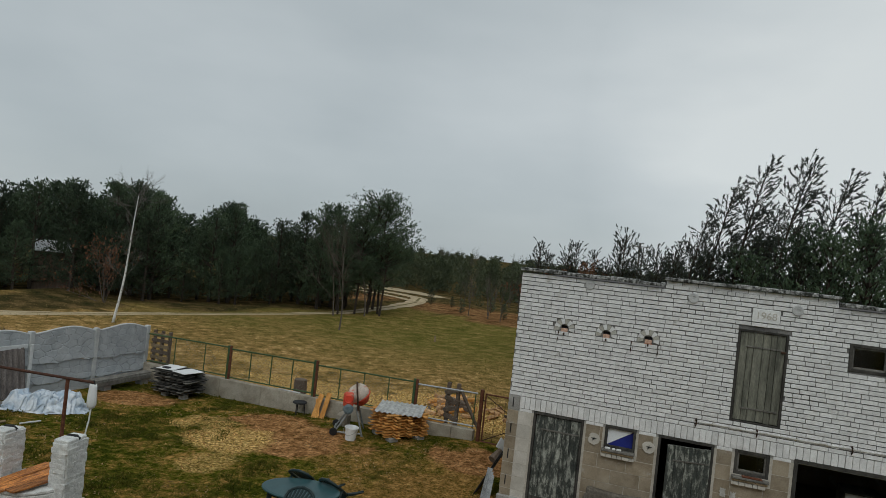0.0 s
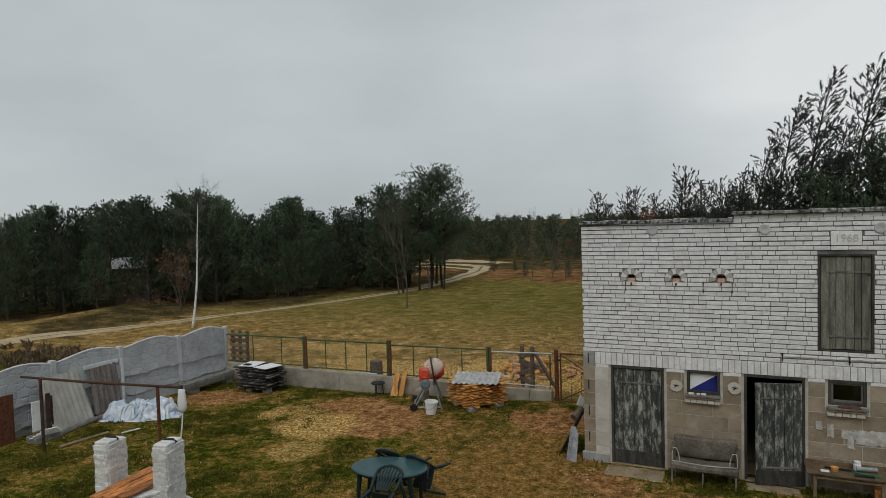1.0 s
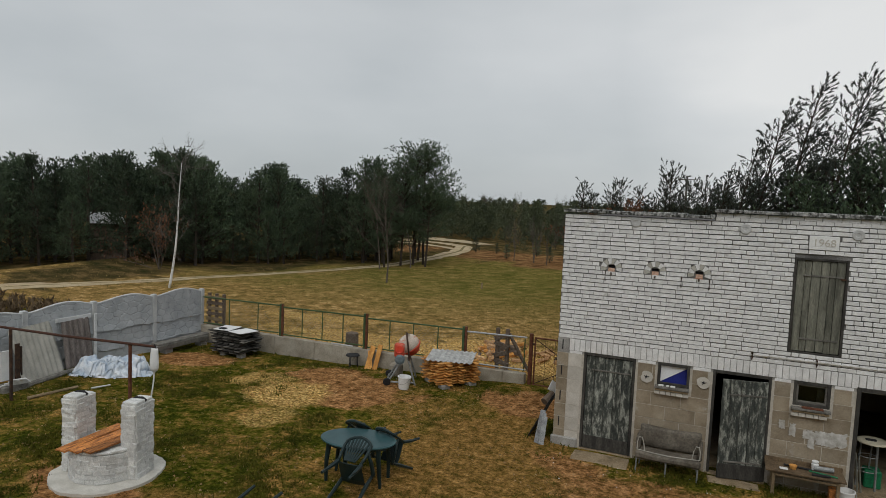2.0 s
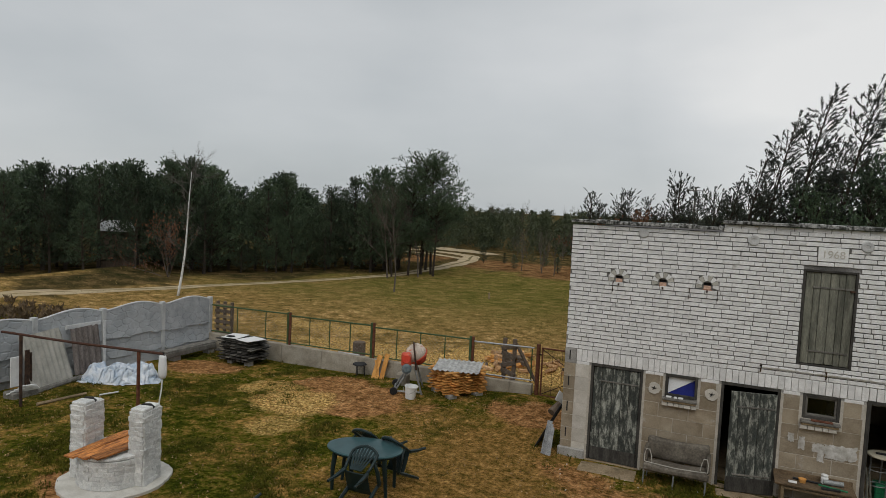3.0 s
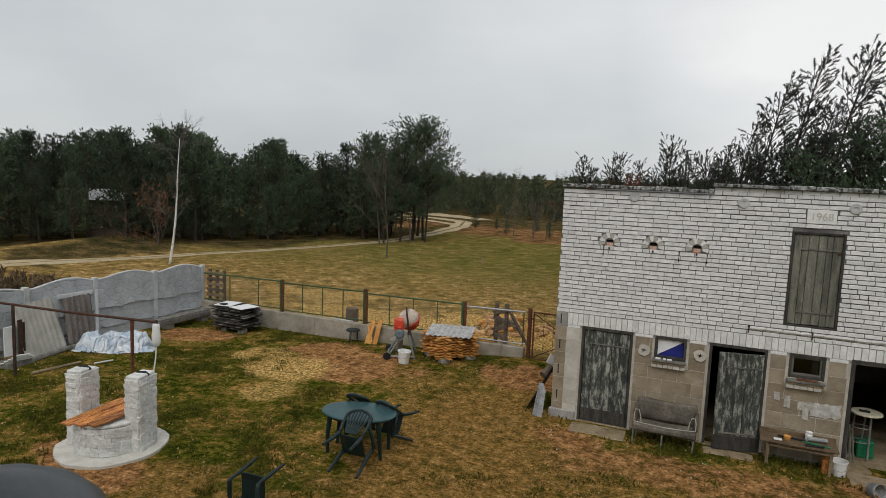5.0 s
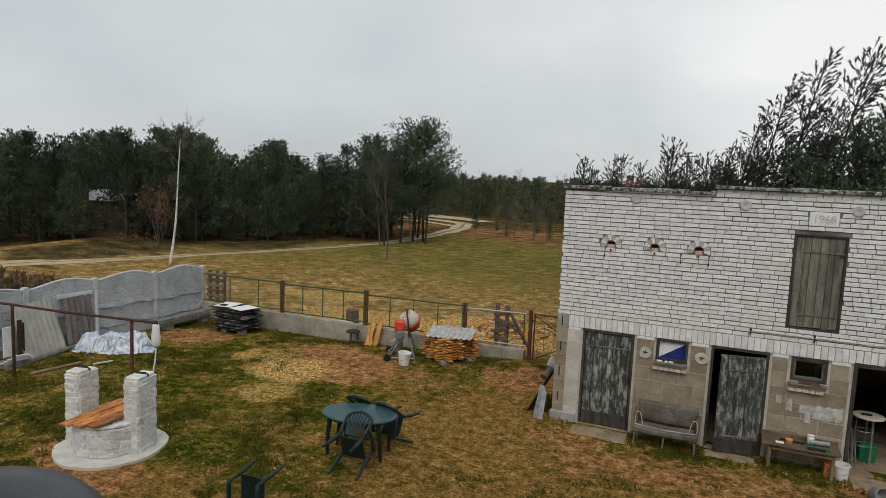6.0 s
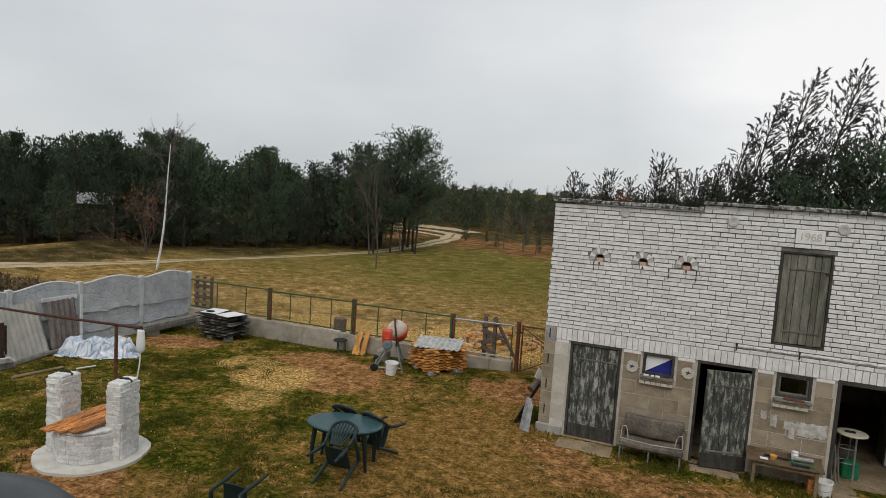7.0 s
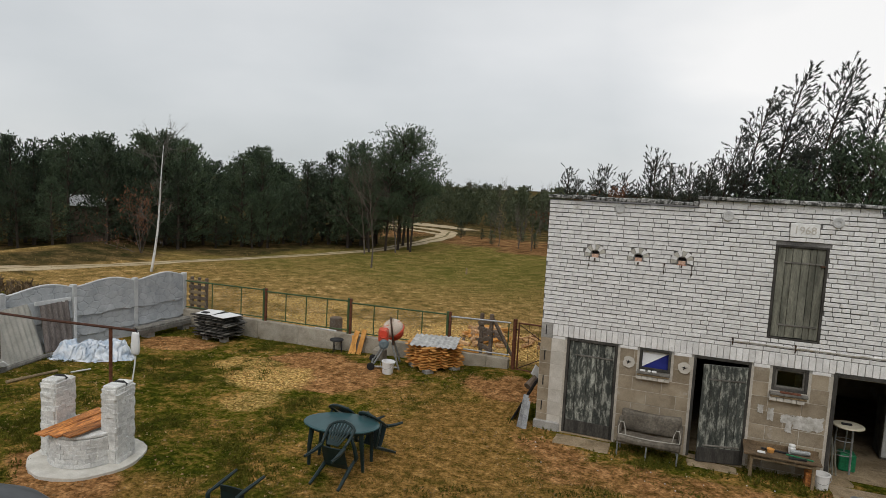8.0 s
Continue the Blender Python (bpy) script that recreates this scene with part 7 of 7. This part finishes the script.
# the taller group beside the track
for x, y, size, k in ((-17.6, 25.3, 0.60, 0), (-17.2, 26.9, 0.78, 1), (-16.9, 28.2, 0.93, 2), (-16.3, 28.6, 0.88, 0), (-17.7, 30.5, 0.90, 1), (-18.9, 27.5, 0.74, 2), (-15.7, 27.6, 0.66, 1)):
    plant_tree("pine_tree", lone[k], x, y, size, rng.uniform(0, 6.28), "tall pine with a bare lower trunk beside the track", "tall pines by the track")
for x, y, size in ((-19.8, 30.5, 0.98), (-20.6, 28.0, 0.95), (-19.4, 33.5, 0.85), (-19.2, 29.0, 0.95), (-19.9, 26.5, 0.85)):
    plant_tree("pine_tree", middling[int(rng.integers(3))], x, y, size, rng.uniform(0, 6.28), "dark pine behind the tall pines", "tall pines by the track")

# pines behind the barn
# crown colour is darkened to read as backlit against the sky
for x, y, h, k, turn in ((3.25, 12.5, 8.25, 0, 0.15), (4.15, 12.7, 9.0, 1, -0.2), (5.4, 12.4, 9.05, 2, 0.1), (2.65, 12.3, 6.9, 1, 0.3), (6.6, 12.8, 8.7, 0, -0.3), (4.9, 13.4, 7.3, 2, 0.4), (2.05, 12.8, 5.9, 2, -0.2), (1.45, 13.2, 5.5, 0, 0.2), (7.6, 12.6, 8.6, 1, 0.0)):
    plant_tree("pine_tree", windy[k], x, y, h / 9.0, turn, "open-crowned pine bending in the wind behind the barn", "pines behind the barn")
for x, y, h in ((2.6, 15.0, 4.9), (3.6, 14.5, 5.2), (4.6, 14.0, 5.5), (5.6, 13.9, 6.0), (6.6, 14.2, 6.4), (7.2, 11.0, 6.2), (8.2, 11.4, 6.6), (6.3, 11.2, 5.8), (5.0, 11.9, 5.4), (8.9, 13.8, 6.4), (10.5, 14.0, 6.8), (12.0, 13.5, 6.8)):
    plant_tree("pine_tree", middling[int(rng.integers(3))] if rng.random() < 0.5 else young[int(rng.integers(5))], x, y, h / 6.0, rng.uniform(0, 6.28), "dark green pine behind the barn", "pines behind the barn")
for x, y, h, k in ((0.25, 18.5, 6.6, 0), (0.05, 18.9, 6.1, 1), (1.2, 17.6, 5.7, 2), (1.9, 16.8, 5.9, 0), (-0.9, 18.6, 5.45, 1), (-1.8, 18.8, 5.7, 2), (-2.25, 18.4, 5.45, 0), (-3.6, 18.5, 5.65, 1), (-3.1, 19.0, 5.1, 2), (-0.4, 18.2, 5.0, 0), (0.8, 18.2, 5.2, 1), (2.4, 16.4, 5.6, 1)):
    plant_tree("pine_tree", slim[k], x, y, h / 6.0, rng.uniform(0, 6.28), "slim green pine behind the barn", "pines behind the barn")


def bare_branches(seed, start, direction, length, radius, depth, split=3, droop=0.0, spread=0.7):
    """Segments of a leafless branching."""
    g = np.random.default_rng(seed)
    out = []

    def grow(p, d, L, r, level):
        steps = 3
        for i in range(steps):
            d2 = d + g.normal(size=3) * 0.10 + np.array([0, 0, -droop])
            d2 /= np.linalg.norm(d2)
            q = p + d2 * L / steps
            out.append((p, q, r * (1 - i * 0.2), r * (1 - (i + 1) * 0.2)))
            p, d = q, d2
            if level > 0:
                for _ in range(split if i == steps - 1 else 1):
                    e = d + g.normal(size=3) * spread
                    e[2] += 0.25
                    grow(p, e / np.linalg.norm(e), L * g.uniform(0.45, 0.7), r * 0.45, level - 1)

    grow(np.array(start, float), np.array(direction, float), length, radius, depth)
    return out


# leaning birch by the fence
bx, by = -20.5, 10.2
birch = empty("birch_tree", (bx, by, ground_z(bx, by)), "slender leaning white birch without leaves", "tree")
side_x, side_y = 0.66, 0.75          # to the right as seen from the yard
trunk_pts = []
for u in np.linspace(0, 1, 12):
    off = 0.46 * (1 - (1 - u) ** 2) + 0.05 * math.sin(u * 7) * u
    trunk_pts.append((bx + side_x * off, by + side_y * off, -0.35 + 5.9 * u))
part("trunk", rod(trunk_pts, [0.052 * (1 - u) ** 0.8 + 0.008 for u in np.linspace(0, 1, 12)], 8), BIRCH_BARK, birch, "white bark with dark marks", smooth=True)
seg = []
for u, seed in ((0.45, 1), (0.62, 2), (0.72, 3), (0.82, 4), (0.9, 5), (1.0, 6), (1.0, 7), (0.95, 8), (0.55, 9), (1.0, 10), (0.86, 11), (0.92, 12), (0.78, 13), (0.35, 14), (0.42, 15), (0.58, 16), (1.0, 17)):
    g = np.random.default_rng(seed)
    i = min(int(u * 11), 11)
    d = g.normal(size=3) * 0.45 + np.array([0.1, 0.1, 0.75])
    seg += bare_branches(seed + 40, trunk_pts[i], d / np.linalg.norm(d), 0.70, 0.014, 3, 3, 0.02, 0.42)
V, F = tubes_np(seg, 3)
arrays("crown", V, F, PALE_TWIG, birch, "thin leafless twigs")


def bare_tree(name, x, y, h, seed, label, material=TWIG, depth=3):
    t = empty(name, (x, y, ground_z(x, y)), label, "tree")
    s = bare_branches(seed, (x, y, ground_z(x, y) - 0.1), (0.02, 0.0, 1.0), h * 0.62, 0.02 + 0.007 * h, depth, 3, 0.0, 0.42)
    V, F = tubes_np(s, 4)
    arrays("crown", V, F, material, t)
    return t


bare_tree("bare_tree", -13.9, 18.9, 4.8, 71, "leafless young tree in the meadow")
bare_tree("bare_tree", -17.4, 24.4, 5.2, 72, "leafless young tree beside the pines")
bare_tree("bare_tree", -16.2, 26.4, 5.0, 73, "leafless young tree beside the pines")
for x, y, h in ((-17.0, 40.6, 1.5), (-13.2, 37.5, 1.1), (-15.4, 41.5, 0.9), (-9.6, 37.2, 1.2), (-12.0, 42.0, 1.3)):
    plant_tree("pine_tree", young[int(rng.integers(5))], x, y, h / 6.0, rng.uniform(0, 6.28), "small young pine on the brown heath", "young heath pines")
for k, (x, y, h) in enumerate(((-12.3, 36.6, 2.6), (-10.6, 36.2, 2.9), (-9.3, 35.0, 2.4), (-8.3, 36.4, 3.0), (-11.4, 39.0, 2.8), (-7.6, 34.6, 2.6))):
    bare_tree("bare_tree", x, y, h, 310 + k, "thin leafless sapling on the brown heath", depth=2)
tagged(part("field_stake", rod([(-8.9, 20.2, -0.2), (-8.9, 20.2, 0.10), (-8.88, 20.2, 0.12)], [0.05, 0.045, 0.02], 8), TAN_WOOD), "short tan stake in the meadow", "stake")
bare_tree("bare_tree", -36.5, 18.5, 4.6, 75, "leafless tree above the forest edge")


def leafy_bush(x, y, h, r, count, seed, label, material):
    """A round bush of bare stems hung with small dry leaves."""
    b = empty("dry_bush", (x, y, ground_z(x, y)), label, "bush")
    g = np.random.default_rng(seed)
    s = []
    for k in range(7):
        d = g.normal(size=3) * r + np.array([0, 0, 1.0])
        s += bare_branches(seed + k, (x, y, ground_z(x, y) - 0.05), d / np.linalg.norm(d), h * 0.6, 0.025, 2, 2, 0.0, 0.5)
    V, F = tubes_np(s, 3)
    arrays("stem", V, F, TWIG, b)
    ends = np.array([q for _, q, _, _ in s])
    pick = ends[g.integers(len(ends), size=count)] + g.normal(size=(count, 3)) * 0.10
    V, F = needles_np(pick, np.tile([[0, 0, 1.0]], (count, 1)), 0.10, 0.035, 3, seed, 1.4)
    arrays("foliage", V, F, material, b, "dry russet leaves")


leafy_bush(-1.15, 18.0, 4.15, 0.2, 4000, 91, "russet-leaved bush behind the barn", RUSSET)
leafy_bush(-25.4, 14.2, 3.2, 0.35, 420, 92, "dry russet bush at the forest edge", RUSSET)

# far woods beyond the meadow, small in the distance
far_V, far_F, far_n = [], [], 0
small = [pine_shape(201 + k, 5.0, 0.05, 1.7, 0.50, 4, 0.26, 0.075, step_m=0.60, clump=3, puff=0.22) for k in range(3)]
small_data = []
for trunk_me, crown_me in small:
    co = np.empty(len(crown_me.vertices) * 3)
    crown_me.vertices.foreach_get("co", co)
    small_data.append(co.reshape(-1, 3))
spots = [(rng.uniform(-30, 9), rng.uniform(56, 72), rng.uniform(0.60, 0.86)) for _ in range(150)]
spots += [(rng.uniform(-60, 25), rng.uniform(80, 120), rng.uniform(0.80, 0.98)) for _ in range(90)]
spots += [(rng.uniform(-110, 45), rng.uniform(125, 150), rng.uniform(0.86, 1.0)) for _ in range(110)]
spots += [(rng.uniform(-16, 6), rng.uniform(46, 54), rng.uniform(0.3, 0.5)) for _ in range(26)]
for x, y, sc in spots:
    co = small_data[int(rng.integers(3))]
    a = rng.uniform(0, 6.28)
    c, s = math.cos(a), math.sin(a)
    far_V.append(np.stack([x + sc * (co[:, 0] * c - co[:, 1] * s), y + sc * (co[:, 0] * s + co[:, 1] * c), ground_z(x, y) + sc * co[:, 2]], -1))
    far_F.append(np.arange(len(co)).reshape(-1, 3) + far_n)
    far_n += len(co)
tagged(arrays("far_woods", np.concatenate(far_V), np.concatenate(far_F), NEEDLE_FAR), "far pine woods beyond the meadow, lightened for haze", "woods", kind="stuff")
for trunk_me, crown_me in small:
    bpy.data.meshes.remove(crown_me)
    bpy.data.meshes.remove(trunk_me)
seg = []
for k in range(26):
    x, y = rng.uniform(-45, 5), rng.uniform(95, 125)
    seg += bare_branches(300 + k, (x, y, 0), (0, 0, 1.0), rng.uniform(2.4, 3.2), 0.07, 3, 3, 0.0, 0.4)
for k in range(16):
    x, y = rng.uniform(-17, -7), rng.uniform(44, 52)
    seg += bare_branches(340 + k, (x, y, -0.2), (0, 0, 1.0), rng.uniform(1.2, 2.2), 0.03, 2, 3, 0.0, 0.4)
V, F = tubes_np(seg, 3)
tagged(arrays("far_bare_trees", V, F, TWIG), "thin leafless trees in the distance", "woods", kind="stuff")

# ---- grass and litter ----
def tufts(name, n, box, size, material, seed, chooser, per=6, label="", cluster=1, wide=0.06):
    g = np.random.default_rng(seed)
    x, y = g.uniform(box[0], box[1], n), g.uniform(box[2], box[3], n)
    ok = g.random(n) < chooser(x, y)
    ok &= ~((x > -0.1) & (x < 8.4) & (y > -0.05) & (y < 6.1))
    ok &= np.hypot(x - WX, y - WY) > 0.86
    for x0, x1, y0, y1 in ((0.4, 1.5, -0.66, 0), (2.7, 3.55, -0.45, 0), (4.8, 7.0, -0.66, 0), (-11.8, -1.5, 3.08, 3.32)):
        ok &= ~((x > x0) & (x < x1) & (y > y0) & (y < y1))
    x, y = x[ok], y[ok]
    x = np.repeat(x, cluster) + (g.normal(size=len(x) * cluster) * wide if cluster > 1 else 0.0)
    y = np.repeat(y, cluster) + (g.normal(size=len(y) * cluster) * wide if cluster > 1 else 0.0)
    P = np.stack([x, y, lie(x, y) + size * 0.35], -1)
    V, F = needles_np(P, np.tile([[0, 0, 1.0]], (len(P), 1)), size, size * 0.15, per, seed, 1.3)
    return tagged(arrays(name, V, F, material), label, "grass", kind="stuff")


def green_spots(x, y):
    worn, trodden, straw, rough_far = covers(x, y)
    return np.clip(step01((fractal(x, y, 0.9, 81) - 0.47) / 0.12) * (1 - worn) * (1 - 0.75 * trodden) * (1 - 0.8 * straw), 0, 1)


def dry_spots(x, y):
    worn, trodden, straw, rough_far = covers(x, y)
    return np.clip((0.25 + 0.5 * trodden + 0.6 * step01((0.55 - fractal(x, y, 0.55, 81)) / 0.2)) * (1 - 0.8 * worn), 0, 1)


tufts("grass", 5200, (-12.5, 7.0, -8.0, 3.0), 0.055, GRASS, 411, lambda x, y: 0.9 * green_spots(x, y) * step01((fractal(x, y, 2.2, 87) - 0.45) / 0.15), 3, "taller dark green grass clumps of the yard", 16, 0.075)
tufts("grass", 26000, (-12.5, 7.0, -8.0, 3.0), 0.026, GRASS, 401, green_spots, 2, "short damp green grass of the yard", 9, 0.05)
tufts("dry_grass", 9000, (-12.5, 7.0, -8.0, 3.0), 0.024, DRY_GRASS, 402, dry_spots, 2, "short dry grass of the yard", 5, 0.05)
tufts("grass", 12000, (-24, 1.0, 3.5, 32.0), 0.04, GRASS, 403, lambda x, y: 0.75 * step01((fractal(x, y, 0.25, 82) - 0.35) / 0.3), 5, "green meadow grass")
tufts("dry_grass", 12000, (-28, 1.0, 3.5, 46.0), 0.045, DRY_GRASS, 404, lambda x, y: 0.25 + 0.6 * step01((0.55 - fractal(x, y, 0.25, 82)) / 0.2), 5, "dry meadow grass")
tufts("weeds", 1500, (0.2, 5.0, -0.75, -0.06), 0.05, GRASS, 405, lambda x, y: np.where(((x > 1.5) & (x < 2.7)) | (x > 3.6), 0.8, 0.12), 7, "taller weeds along the barn wall")
tufts("reeds", 900, (-24, -19.5, 1.2, 4.6), 0.22, BROWN_REED, 406, lambda x, y: 0.5 * step01((fractal(x, y, 0.7, 83) - 0.42) / 0.2), 7, "tall brown dead weeds between fence and track")
g = np.random.default_rng(77)
cx, cy = g.uniform(-9.5, 0.5, 60000), g.uniform(-3.5, 9.5, 60000)
ok = g.random(60000) < covers(cx, cy)[2] ** 1.5 * 0.4
cx, cy = cx[ok], cy[ok]
P = np.stack([cx, cy, lie(cx, cy) + 0.012], -1)
dd = g.normal(size=P.shape)
dd[:, 2] *= 0.25
dd /= np.linalg.norm(dd, axis=1, keepdims=True)
V, F = needles_np(P, dd, 0.07, 0.016, 1, 78, 0.3)
tagged(arrays("wood_chips", V, F, SAWDUST), "scattered yellow sawdust and wood chips", "chips", kind="stuff")
g = np.random.default_rng(79)
bm = bmesh.new()
for k in range(40):
    x, y = g.uniform(0, 4.5), g.uniform(-1.6, -0.3)
    r = g.uniform(0.004, 0.012)
    bmesh.ops.create_icosphere(bm, subdivisions=1, radius=r, matrix=Matrix.Translation((x, y, ground_z(x, y) + r * 0.4)))
tagged(part("pebbles", bm, PREFAB_CAP), "pale stones and rubble bits along the barn", "pebbles", kind="stuff")
g = np.random.default_rng(83)
lx, ly = g.uniform(-11.0, 5.0, 5200), g.uniform(-8.0, 2.9, 5200)
ok = ~((lx > -0.1) & (ly > -0.7)) & (np.hypot(lx - WX, ly - WY) > 0.9) & (fractal(lx, ly, 0.7, 84) > 0.46)
lx, ly = lx[ok], ly[ok]
P = np.stack([lx, ly, lie(lx, ly) + 0.012], -1)
dd = g.normal(size=P.shape)
dd[:, 2] *= 0.15
dd /= np.linalg.norm(dd, axis=1, keepdims=True)
V, F = needles_np(P, dd, 0.045, 0.018, 1, 85, 0.3)
tagged(arrays("leaf_litter", V, F, LITTER), "small dry leaves and crumbs scattered over the yard", "leaves", kind="stuff")
